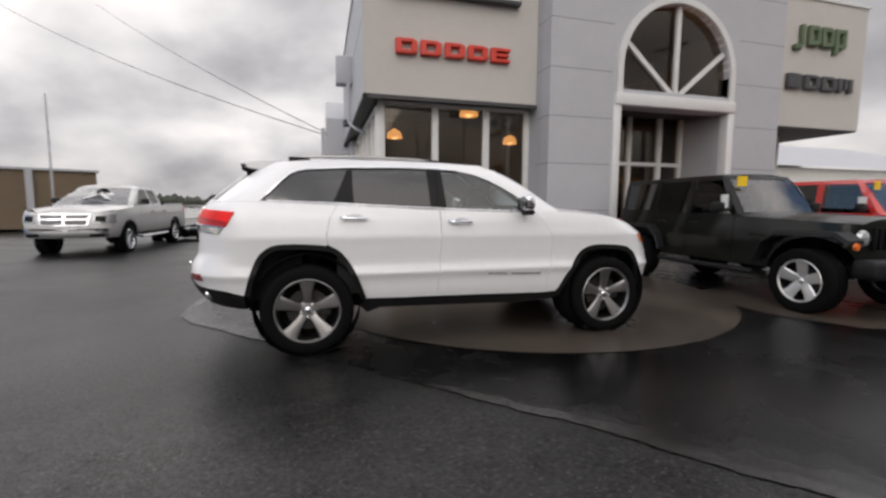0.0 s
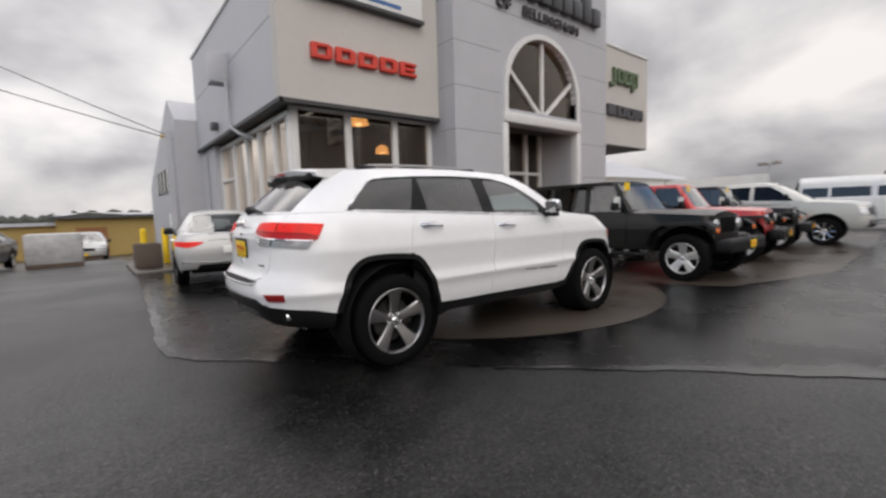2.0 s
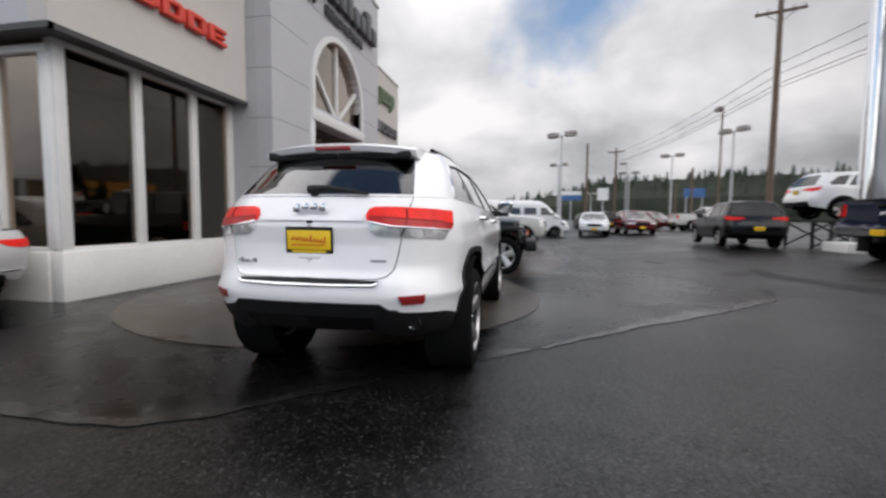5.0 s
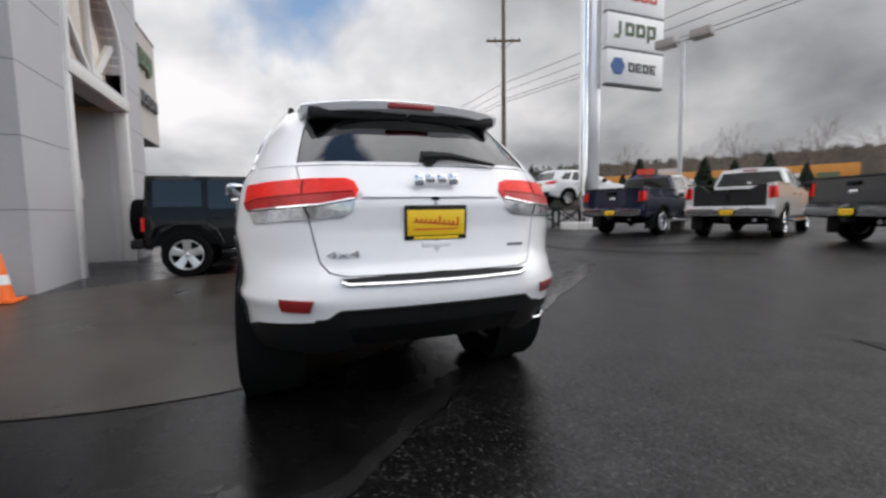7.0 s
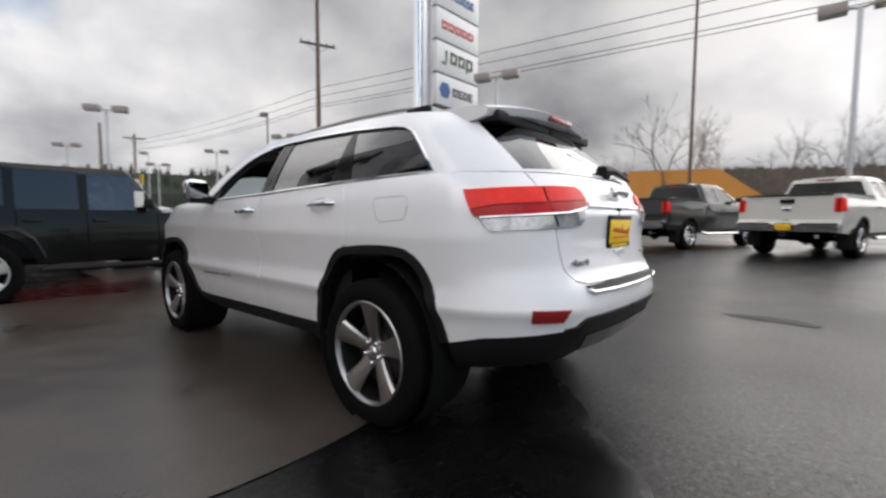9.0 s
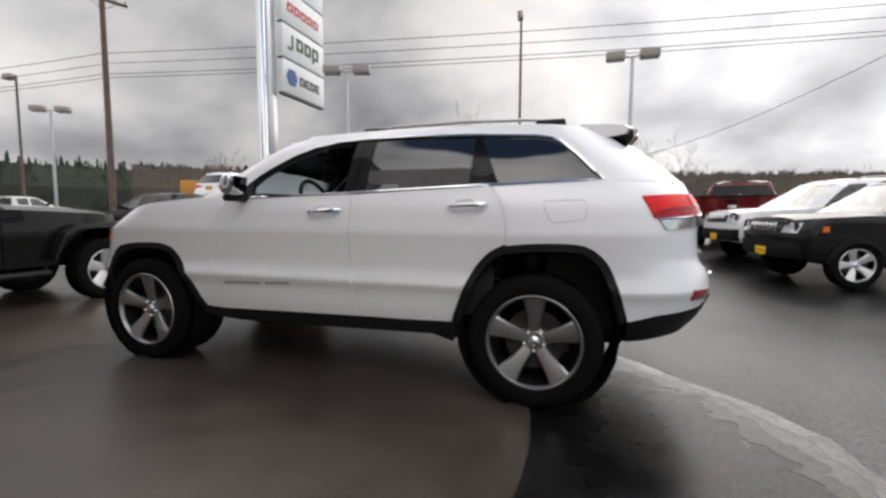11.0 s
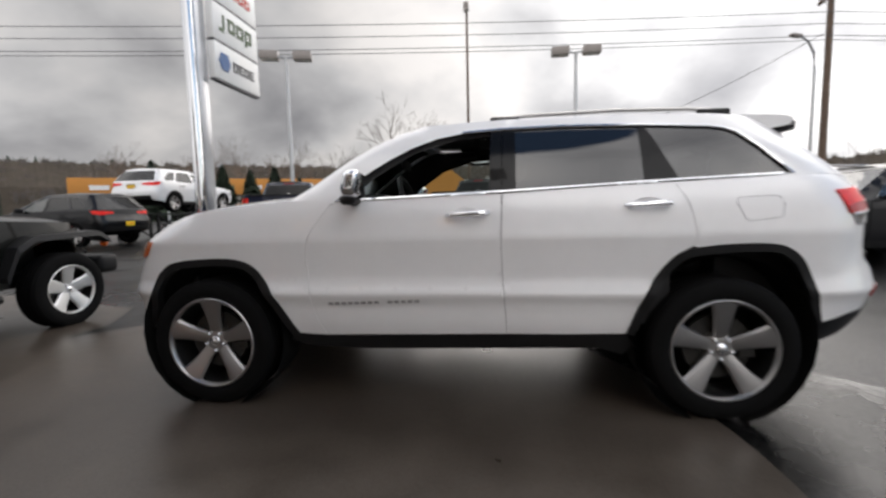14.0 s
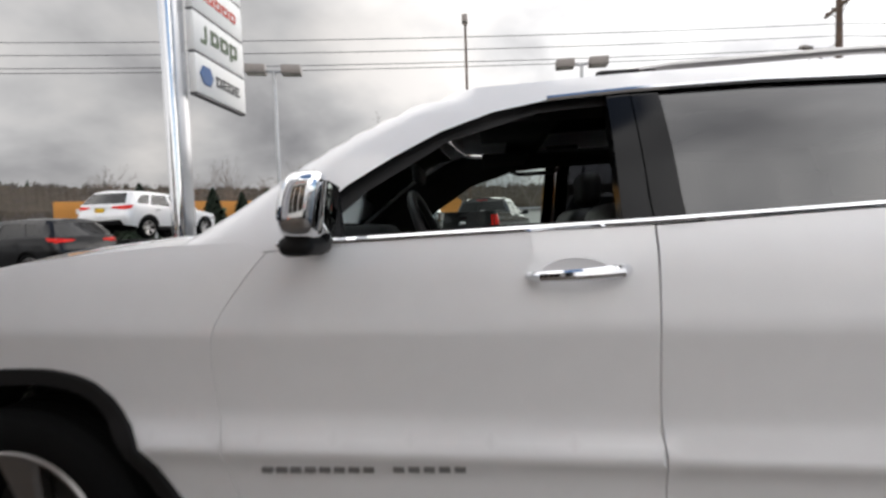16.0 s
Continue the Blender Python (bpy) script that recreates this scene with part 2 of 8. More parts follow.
def tube(pts, r, n=8, bm=None, cap=True, closed=False, radii=None):
    bm = bm or bmesh.new()
    pts = [Vector(p) for p in pts]
    rings = []
    for i, p in enumerate(pts):
        a = pts[i - 1] if (i or closed) else p
        b = pts[(i + 1) % len(pts)] if (i + 1 < len(pts) or closed) else p
        d = (b - a).normalized()
        s = d.cross(Vector((0, 0, 1)) if abs(d.z) < 0.95 else Vector((1, 0, 0))).normalized()
        q = s.cross(d)
        rad = radii[i] if radii else r
        rings.append([bm.verts.new(p + rad * (math.cos(2 * math.pi * k / n) * s + math.sin(2 * math.pi * k / n) * q)) for k in range(n)])
    m = len(rings)
    for i in range(m if closed else m - 1):
        for k in range(n):
            bm.faces.new((rings[i][k], rings[i][(k + 1) % n], rings[(i + 1) % m][(k + 1) % n], rings[(i + 1) % m][k]))
    if cap and not closed:
        bm.faces.new(rings[0]), bm.faces.new(rings[-1])
    return bm


def lathe(profile, n=32, bm=None, at=None, close=False, ends=False):
    """Turns (radius, along) pairs about the y axis."""
    bm = bm or bmesh.new()
    at = at or Matrix()
    rings = [[bm.verts.new(at @ Vector((r * math.cos(2 * math.pi * k / n), y, r * math.sin(2 * math.pi * k / n)))) for k in range(n)] for r, y in profile]
    for i in range(len(rings) - (0 if close else 1)):
        a, b = rings[i], rings[(i + 1) % len(rings)]
        for k in range(n):
            bm.faces.new((a[k], a[(k + 1) % n], b[(k + 1) % n], b[k]))
    if ends:
        for ring, (r, _) in ((rings[0], profile[0]), (rings[-1], profile[-1])):
            if r > 1e-4:
                bm.faces.new(ring)
    return bm


def inside(px, py, poly):
    x, y = np.array(poly).T
    x2, y2 = np.roll(x, -1), np.roll(y, -1)
    hit = (y > py) != (y2 > py)
    with np.errstate(divide="ignore", invalid="ignore"):
        cx = (x2 - x) * (py - y) / (y2 - y) + x
    return bool(np.count_nonzero(hit & (px < cx)) % 2)


def dense(poly, step):
    out = []
    for a, b in zip(poly, poly[1:] + poly[:1]):
        n = max(1, int(math.hypot(b[0] - a[0], b[1] - a[1]) / step))
        out += [(a[0] + (b[0] - a[0]) * i / n, a[1] + (b[1] - a[1]) * i / n) for i in range(n)]
    return out


def fill2d(outline, holes=(), step=0.06, rows=()):
    """Triangles that fill a flat outline with holes, on an even net of points."""
    loops = [dense(list(p), step) for p in (outline, *holes)]
    pts, edges = [], []
    for lp in loops:
        k = len(pts)
        pts += lp
        edges += [(k + i, k + (i + 1) % len(lp)) for i in range(len(lp))]
    arr = np.array(loops[0])
    bound = np.array(pts)
    (x0, y0), (x1, y1) = arr.min(0), arr.max(0)
    row = 0
    y = y0 + step / 2
    while y < y1:
        x = x0 + step * (0.5 if row % 2 else 1.0)
        while x < x1:
            if inside(x, y, loops[0]) and not any(inside(x, y, h) for h in loops[1:]) and np.min(np.hypot(*(bound - (x, y)).T)) > step * 0.45:
                pts.append((x, y))
            x += step
        y += step * 0.87
        row += 1
    for y in rows:
        pts = [p for p in pts[: len(bound)]] + [p for p in pts[len(bound):] if abs(p[1] - y) > step * 0.3]
        for x in np.arange(x0 + step / 2, x1, step * 0.8):
            if inside(x, y, loops[0]) and not any(inside(x, y, h) for h in loops[1:]) and np.min(np.hypot(*(bound - (x, y)).T)) > step * 0.12:
                pts.append((x, y))
    vs, _, fs, *_ = delaunay_2d_cdt([Vector(p) for p in pts], edges, [], 0, 1e-6)
    keep = []
    for f in fs:
        cx, cy = sum(vs[i].x for i in f) / len(f), sum(vs[i].y for i in f) / len(f)
        if inside(cx, cy, loops[0]) and not any(inside(cx, cy, h) for h in loops[1:]):
            keep.append(tuple(f))
    return [tuple(v) for v in vs], keep


def table(rows):
    xs, ys = np.array(sorted(rows)).T
    return lambda v: float(np.interp(v, xs, ys))


class Wrap:
    """The skin of a car body: side, rounded corner, end. (u, z): along the side u is x; past the corners it runs on round the ends."""

    def __init__(self, w, xr, xf, rr=0.3, rf=0.3, bow_r=0.06, bow_f=0.1, nose=0.0, tail=0.0, tail_x=0.6):
        self.w, self.xr, self.xf = table(w), table(xr), table(xf)
        self.rr, self.rf, self.bow_r, self.bow_f, self.nose, self.tail, self.tail_x = rr, rf, bow_r, bow_f, nose, tail, tail_x

    def u(self, pt):
        if len(pt) == 2:
            return pt
        kind, v, z = pt
        w = self.w(z)
        if kind == "s":
            return (v, z)
        if kind == "r":
            return (self.xr(z) + self.rr - Q * self.rr - (w - self.rr - v), z)
        return (self.xf(z) - self.rf + Q * self.rf + (w - self.rf - v), z)

    def at(self, u, z, off=0.0):
        w, a, b = self.w(z), self.xr(z) + self.rr, self.xf(z) - self.rf
        if u < a or u > b:
            rear = u < a
            r, d, sg = (self.rr, a - u, -1) if rear else (self.rf, u - b, 1)
            c = a if rear else b
            th = min(d / r, Q)
            y = w - r + r * math.cos(th) if d < Q * r else w - r - (d - Q * r)
            x = c + sg * r * math.sin(th)
            nx, ny = sg * math.sin(th), math.cos(th)
            s = min(1.0, d / (Q * r))
            x += sg * (self.bow_r if rear else self.bow_f) * (1 - (y / w) ** 2) * s
        else:
            x, y, nx, ny = u, w, 0.0, 1.0
        x -= off * nx
        y -= off * ny
        if self.nose:
            y *= 1 - self.nose * max(0.0, (x - (self.xf(0.8) - 1.2)) / 1.2) ** 2
        if self.tail:
            y *= 1 - self.tail * max(0.0, self.tail_x - x) ** 2
        return (x, y, z)


def skin(wrap, outline, holes=(), step=0.06, off=0.0, sides="L", thick=0.0, rows=()):
    """Verts and faces of a panel on the wrap. sides: L, R, or B for both joined across the middle."""
    def flat(loop):
        out = []
        for a, b in zip(loop, [*loop[1:], loop[0]]):
            if len(a) == 3 and len(b) == 3 and a[0] == b[0]:
                n = max(1, int(math.hypot(b[1] - a[1], b[2] - a[2]) / 0.035))
                out += [wrap.u((a[0], a[1] + (b[1] - a[1]) * i / n, a[2] + (b[2] - a[2]) * i / n)) for i in range(n)]
            else:
                out.append(wrap.u(a))
        return out
    o2, h2 = flat(list(outline)), [flat(list(h)) for h in holes]
    pts, faces = fill2d(o2, h2, step, rows)
    vs = [wrap.at(u, z, off) for u, z in pts]
    if thick:
        n = len(vs)
        count = {}
        for f in faces:
            for a, b in zip(f, f[1:] + f[:1]):
                count[(a, b)] = 1
        rim = [(a, b) for a, b in count if (b, a) not in count]
        vs += [wrap.at(u, z, off + thick) for u, z in pts]
        faces = faces + [(b, a, a + n, b + n) for a, b in rim]
    faces = [tuple(reversed(f)) for f in faces]
    allv, allf = [], []
    if sides in "LB":
        allv += vs
        allf += list(faces)
    if sides in "RB":
        k = len(allv)
        allv += [(x, -y, z) for x, y, z in vs]
        allf += [tuple(i + k for i in reversed(f)) for f in faces]
    if sides == "B":
        bm = bmesh.new()
        bv = [bm.verts.new(v) for v in allv]
        for f in allf:
            bm.faces.new([bv[i] for i in f])
        mid = [v for v in bm.verts if abs(v.co.y) < 0.012]
        for v in mid:
            v.co.y = 0.0
        bmesh.ops.remove_doubles(bm, verts=mid, dist=0.006)
        bm.verts.index_update()
        allv = [tuple(v.co) for v in bm.verts]
        allf = [tuple(v.index for v in f.verts) for f in bm.faces]
        bm.free()
    return allv, allf


def cap(wrap, edge, crown, n=14, power=2.0):
    """A top panel between the two mirrored edges given by (u, z)."""
    rows = []
    for p in edge:
        x, y, z = wrap.at(*wrap.u(p))
        rows.append([(x, y * k, z + crown * (1 - abs(k) ** power) * min(1, y / 0.5)) for k in np.linspace(1, -1, n)])
    vs = [v for r in rows for v in r]
    fs = [(i * n + k, i * n + k + 1, (i + 1) * n + k + 1, (i + 1) * n + k) for i in range(len(rows) - 1) for k in range(n - 1)]
    return vs, fs


def band(wrap, path, r, sides="L", off=0.0, n=6, closed=False):
    """A thin rod laid along a path on the wrap."""
    pts = [wrap.at(*p, off) for p in dense([wrap.u(q) for q in path], 0.05)[: None if closed else -max(1, int(math.dist(wrap.u(path[-1]), wrap.u(path[0])) / 0.05))]]
    if not closed:
        pts.append(wrap.at(*wrap.u(path[-1]), off))
    if sides == "R":
        pts = [(x, -y, z) for x, y, z in pts]
    return tube(pts, r, n, closed=closed)


WHEELS = {}


def wheel_meshes(key, R, rim, width, spokes, face, style="wide"):
    """Rim, tyre and disc about the y axis, the outer face towards +y."""
    if key in WHEELS:
        return WHEELS[key]
    h = width / 2
    bm = lathe([(rim, -h * 0.9), (rim + 0.012, -h * 0.95), (R * 0.86, -h), (R * 0.955, -h * 0.92), (R, -h * 0.7), (R, -h * 0.44), (R - 0.012, -h * 0.42), (R - 0.012, -h * 0.34), (R, -h * 0.32), (R, -h * 0.05), (R - 0.012, -h * 0.04), (R - 0.012, h * 0.04), (R, h * 0.05), (R, h * 0.32), (R - 0.012, h * 0.34), (R - 0.012, h * 0.42), (R, h * 0.44), (R, h * 0.7), (R * 0.955, h * 0.92), (R * 0.9, h * 1.0), (R * 0.8, h * 1.02), (rim + 0.014, h * 0.97), (rim, h * 0.9)], 48)
    bmesh.ops.recalc_face_normals(bm, faces=bm.faces)
    tyre = bpy.data.meshes.new("tyre")
    bm.to_mesh(tyre), bm.free()
    tyre.materials.append(RUBBER)
    tyre.polygons.foreach_set("use_smooth", [True] * len(tyre.polygons))
    tyre.set_sharp_from_angle(angle=radians(30))
    # rim: barrel, lip, spokes, hub, nuts
    bm = lathe([(rim * 0.9, -h * 0.85), (rim * 0.985, -h * 0.9), (rim * 0.94, -h * 0.5), (rim * 0.94, h * 0.45), (rim * 0.945, h * 0.80)], 48)
    barrel = bpy.data.meshes.new("barrel")
    bmesh.ops.recalc_face_normals(bm, faces=bm.faces)
    bm.to_mesh(barrel), bm.free()
    barrel.materials.append(ALLOYDARK)
    barrel.polygons.foreach_set("use_smooth", [True] * len(barrel.polygons))
    bm = lathe([(rim * 0.945, h * 0.80), (rim * 0.955, h * 0.90), (rim * 0.985, h * 0.985), (rim * 1.01, h * 0.99), (rim * 1.03, h * 0.95), (rim * 1.0, h * 0.8)], 48)
    sbm = bmesh.new()
    for turn in (Matrix(),):
        if style == "wide":
            st = [(0.035, 0.036, h * 0.52), (rim * 0.40, 0.040, h * 0.66), (rim * 0.68, 0.052, h * 0.78), (rim * 0.90, 0.066, h * 0.87), (rim * 0.98, 0.074, h * 0.90)]
        elif style == "jeep":
            st = [(0.03, 0.055, h * 0.52), (rim * 0.4, 0.060, h * 0.66), (rim * 0.7, 0.066, h * 0.75), (rim * 0.97, 0.084, h * 0.85)]
        else:
            st = [(0.03, 0.025, h * 0.55), (rim * 0.5, 0.024, h * 0.75), (rim * 0.97, 0.028, h * 0.85)]
        rings = []
        for r, hw, y in st:
            rings.append([sbm.verts.new(turn @ Vector(p)) for p in ((r, y, -hw * 0.8), (r, y + 0.006, 0), (r, y, hw * 0.8), (r, y - 0.012, hw), (r, y - 0.05, hw * 0.7), (r, y - 0.05, -hw * 0.7), (r, y - 0.012, -hw))])
        for a, b in zip(rings, rings[1:]):
            for k in range(7):
                sbm.faces.new((a[k], a[(k + 1) % 7], b[(k + 1) % 7], b[k]))
    spoke = bpy.data.meshes.new("spoke")
    bmesh.ops.recalc_face_normals(sbm, faces=sbm.faces)
    if key not in ("suv", "jeep"):
        for k in range(spokes):
            m2 = bpy.data.meshes.new("one")
            c2 = sbm.copy()
            bmesh.ops.rotate(c2, matrix=Matrix.Rotation(-2 * math.pi * k / spokes, 3, "Y"), verts=c2.verts)
            c2.to_mesh(m2), c2.free()
            bm.from_mesh(m2)
            bpy.data.meshes.remove(m2)
    sbm.to_mesh(spoke), sbm.free()
    spoke.materials.append(face)
    spoke.polygons.foreach_set("use_smooth", [True] * len(spoke.polygons))
    spoke.set_sharp_from_angle(angle=radians(28))
    lathe([(0.001, h * 0.62), (0.055, h * 0.60), (0.075, h * 0.5), (0.085, h * 0.3), (0.085, 0)], 24, bm)
    rimme = bpy.data.meshes.new("wheel")
    bmesh.ops.recalc_face_normals(bm, faces=bm.faces)
    bm.to_mesh(rimme), bm.free()
    rimme.materials.append(face)
    rimme.polygons.foreach_set("use_smooth", [True] * len(rimme.polygons))
    rimme.set_sharp_from_angle(angle=radians(28))
    bm = lathe([(0.001, h * 0.70), (0.028, h * 0.69), (0.033, h * 0.6), (0.033, h * 0.4)], 20)
    for s in range(5):
        a = 2 * math.pi * (s + 0.75) / 5
        lathe([(0.001, h * 0.74), (0.009, h * 0.72), (0.011, h * 0.5)], 8, bm, Matrix.Translation((0.058 * math.cos(a), 0, 0.058 * math.sin(a))))
    capme = bpy.data.meshes.new("hub_cap")
    bm.to_mesh(capme), bm.free()
    capme.materials.append(CHROME)
    capme.polygons.foreach_set("use_smooth", [True] * len(capme.polygons))
    bm = lathe([(0.05, 0.0), (0.05, 0.03), (rim * 0.66, 0.03), (rim * 0.66, 0.005)], 32)
    box(-rim * 0.72, 0.0, -0.06, -rim * 0.38, 0.05, 0.07, 0.012, bm)
    disc = bpy.data.meshes.new("brake_disc")
    bm.to_mesh(disc), bm.free()
    disc.materials.append(DISC)
    bm = lathe([(rim * 0.9, -0.06), (rim * 0.9, -0.07), (0.001, -0.071)], 24)
    back = bpy.data.meshes.new("backing_plate")
    bm.to_mesh(back), bm.free()
    back.materials.append(DARKIN)
    WHEELS[key] = (rimme, tyre, capme, disc, back, spoke if key in ("suv", "jeep") else None, barrel)
    return WHEELS[key]


def add_wheels(car, axles, half, R, meshes):
    for x in axles:
        for sg in (1, -1):
            rimo = new("wheel", meshes[0])
            rimo.parent = car
            rimo.matrix_basis = pose(x, sg * half, R, 0, 0, 0 if sg > 0 else 180)
            for nm, me in zip(("tyre", "hub_cap", "brake_disc", "backing_plate", "barrel"), (*meshes[1:5], meshes[6])):
                o = new(nm, me)
                o.parent = rimo
            for k in range(5 if meshes[5] else 0):
                o = new("spoke", meshes[5])
                o.parent = rimo
                o.matrix_basis = Matrix.Rotation(-2 * math.pi * (k + 0.25) / 5, 4, "Y")


def plate(car, m, w=0.31, h=0.16, field=YELLOW, ink=REDINK, writing=True):
    """A dealer plate: black frame, coloured field, a slanting line of ink."""
    fr = part("plate_frame", box(-w / 2, -0.006, -h / 2, w / 2, 0.006, h / 2, 0.004), PLASTIC, car, at=m)
    part("plate_field", box(-w / 2 + 0.012, 0.004, -h / 2 + 0.022, w / 2 - 0.012, 0.009, h / 2 - 0.022, 0.002), field, fr, "yellow dealer plate insert")
    if writing:
        bm = bmesh.new()
        for k in range(10):
            x = -w * 0.36 + k * w * 0.074
            z = -h * 0.10 + k * h * 0.012
            box(x, 0.009, z, x + w * 0.028, 0.011, z + h * (0.24 if k in (0, 4) else 0.13), 0, bm)
            box(x, 0.009, z, x + w * 0.060, 0.011, z + h * 0.05, 0, bm)
        box(-w * 0.34, 0.009, -h * 0.20, w * 0.36, 0.011, -h * 0.165, 0, bm)
        part("plate_print", bm, ink, fr, "slanting red printed bars")
        part("plate_strip", box(-w * 0.36, 0.006, -h / 2 + 0.004, w * 0.36, 0.0085, -h / 2 + 0.018), field, fr)

# ---- the white sport utility vehicle ----
def smooth_line(pts, sub=3):
    """A curve through the points, with sub steps between each two."""
    p = [np.array(q, float) for q in pts]
    p = [2 * p[0] - p[1], *p, 2 * p[-1] - p[-2]]
    out = []
    for a, b, c, d in zip(p, p[1:], p[2:], p[3:]):
        for k in range(sub):
            t = k / sub
            q = 0.5 * (2 * b + (c - a) * t + (2 * a - 5 * b + 4 * c - d) * t * t + (3 * b - a - 3 * c + d) * t ** 3)
            out.append((float(q[0]), float(q[1])))
    return [*out, tuple(float(v) for v in p[-2])]


def inset(pts, by):
    """The line moved inwards, to the middle of its arch."""
    out = []
    for i, q in enumerate(pts):
        a, b = pts[max(0, i - 1)], pts[min(len(pts) - 1, i + 1)]
        d = math.hypot(b[0] - a[0], b[1] - a[1])
        n = (-(b[1] - a[1]) / d * by, (b[0] - a[0]) / d * by)
        cx = (pts[0][0] + pts[-1][0]) / 2
        sg = 1 if n[0] * (cx - q[0]) + n[1] * (0.4 - q[1]) > 0 else -1
        out.append((q[0] + sg * n[0], q[1] + sg * n[1]))
    return out


def build_suv(at):
    car = empty("suv", at, "glossy white sport utility vehicle with black arches, one window open", "car")
    low = Wrap(
        w=[(0.30, 0.84), (0.42, 0.885), (0.50, 0.912), (0.62, 0.93), (0.66, 0.944), (0.682, 0.957), (0.70, 0.956), (0.75, 0.934), (0.80, 0.935), (0.95, 0.951), (0.985, 0.9575), (1.005, 0.959), (1.03, 0.956), (1.16, 0.937), (1.25, 0.902), (1.28, 0.886), (1.31, 0.858), (1.32, 0.85)],
        xr=[(0.36, -0.66), (0.42, -0.79), (0.50, -0.86), (0.58, -0.905), (0.68, -0.93), (0.775, -0.925), (0.80, -0.905), (0.835, -0.872), (0.90, -0.858), (1.0, -0.848), (1.12, -0.855), (1.2, -0.825), (1.32, -0.765)],
        xf=[(0.25, 3.36), (0.36, 3.50), (0.45, 3.545), (0.66, 3.57), (0.78, 3.55), (0.9, 3.50), (1.0, 3.45), (1.07, 3.35), (1.16, 3.20)],
        rr=0.40, rf=0.34, bow_r=0.09, bow_f=0.10, nose=0.045, tail=0.063, tail_x=0.5)
    green = Wrap(
        w=[(1.18, 0.93), (1.25, 0.900), (1.31, 0.866), (1.37, 0.840), (1.43, 0.811), (1.49, 0.779), (1.55, 0.744), (1.62, 0.697), (1.66, 0.670), (1.70, 0.625)],
        xr=[(1.26, -0.80), (1.32, -0.765), (1.60, -0.44), (1.66, -0.37), (1.7, -0.32)],
        xf=[(1.18, 2.50), (1.29, 2.315), (1.37, 2.20), (1.443, 2.10), (1.526, 1.975), (1.616, 1.81), (1.665, 1.66), (1.70, 1.50)],
        rr=0.36, rf=0.10, bow_r=0.09, bow_f=0.08, tail=0.085, tail_x=0.5)
    g = 0.0013
    lines = (0.62, 0.66, 0.682, 0.70, 0.75, 0.80, 0.985, 1.005, 1.03)
    belt = [(-0.40, 1.304), (0.257, 1.283), (1.155, 1.244), (2.13, 1.205)]
    door_f = [(2.13, 1.200), (2.20, 1.11), (2.26, 1.016), (2.28, 0.92), (2.275, 0.825), (2.265, 0.68), (2.247, 0.554), (2.19, 0.435)]
    mid = [(1.155, 1.24), (1.165, 1.0), (1.16, 0.83), (1.135, 0.455)]
    door_r = [(0.257, 1.28), (0.20, 1.18), (0.178, 1.10), (0.163, 1.0), (0.175, 0.945)]
    arch_r = [(0.493, 0.465), (0.44, 0.615), (0.37, 0.763), (0.30, 0.86), (0.235, 0.915), (0.157, 0.938), (-0.014, 0.954), (-0.19, 0.954), (-0.29, 0.933), (-0.38, 0.859), (-0.44, 0.734), (-0.49, 0.572), (-0.50, 0.525)]
    arch_f = [(2.36, 0.44), (2.465, 0.63), (2.555, 0.785), (2.60, 0.84), (2.655, 0.876), (2.77, 0.90), (2.975, 0.895), (3.10, 0.88), (3.17, 0.855), (3.25, 0.78), (3.31, 0.621), (3.37, 0.46)]
    arch_r, arch_f, door_f = smooth_line(arch_r), smooth_line(arch_f), smooth_line(door_f)
    sh = lambda pts, dx=0.0, dz=0.0: [(x + dx, z + dz) for x, z in pts]
    bump_top = [(-0.66, 0.565), ("r", 0.66, 0.595), ("r", 0.60, 0.60), ("r", 0.545, 0.64), ("r", 0, 0.64)]
    gate = [("r", 0, 0.80), ("r", 0.50, 0.80), ("r", 0.575, 0.815), ("r", 0.615, 0.86), ("r", 0.645, 1.0), ("r", 0.66, 1.07), ("r", 0.69, 1.30), ("r", 0, 1.30)]
    grow = [("r", 0, 0.795), ("r", 0.505, 0.795), ("r", 0.582, 0.81), ("r", 0.622, 0.857), ("r", 0.652, 1.0), ("r", 0.667, 1.07), ("r", 0.697, 1.302)]
    # painted panels, one each side
    for sd in "LR":
        part_vf("front_fender", *skin(low, [*sh(door_f, g), *arch_f, (3.39, 0.36), ("f", 0.62, 0.37), ("f", 0, 0.38), ("f", 0, 1.03), ("f", 0.5, 1.03), (3.28, 1.095), (3.1, 1.148), (2.85, 1.19), (2.58, 1.213), (2.41, 1.226), (2.2, 1.23)], step=0.055, rows=lines, sides=sd, thick=0.02), WHITE, car)
        fd = part_vf("front_door", *skin(low, [(2.12, 1.203), (1.66, 1.226), (1.16, 1.241), *sh(mid, g)[1:], *reversed(sh(door_f, -g))], step=0.05, rows=lines, sides=sd, thick=0.025), WHITE, car)
        rd = part_vf("rear_door", *skin(low, [*sh(mid, -g), (0.8, 0.457), *arch_r[:13], *reversed(sh(door_r, g)), (0.7, 1.262)], step=0.05, rows=lines, sides=sd, thick=0.025), WHITE, car)
        part_vf("quarter_panel", *skin(low, [*sh(door_r, -g), *arch_r[15:], *bump_top, *grow, ("r", 0.76, 1.302), (-0.5, 1.304), (-0.3, 1.30)], step=0.055, rows=lines, sides=sd, thick=0.02), WHITE, car)
        part_vf("door_card", *skin(low, [(2.1, 1.20), (1.16, 1.235), (0.25, 1.27), (0.25, 0.5), (2.15, 0.47)], step=0.12, off=0.09, sides=sd), CABIN, car)
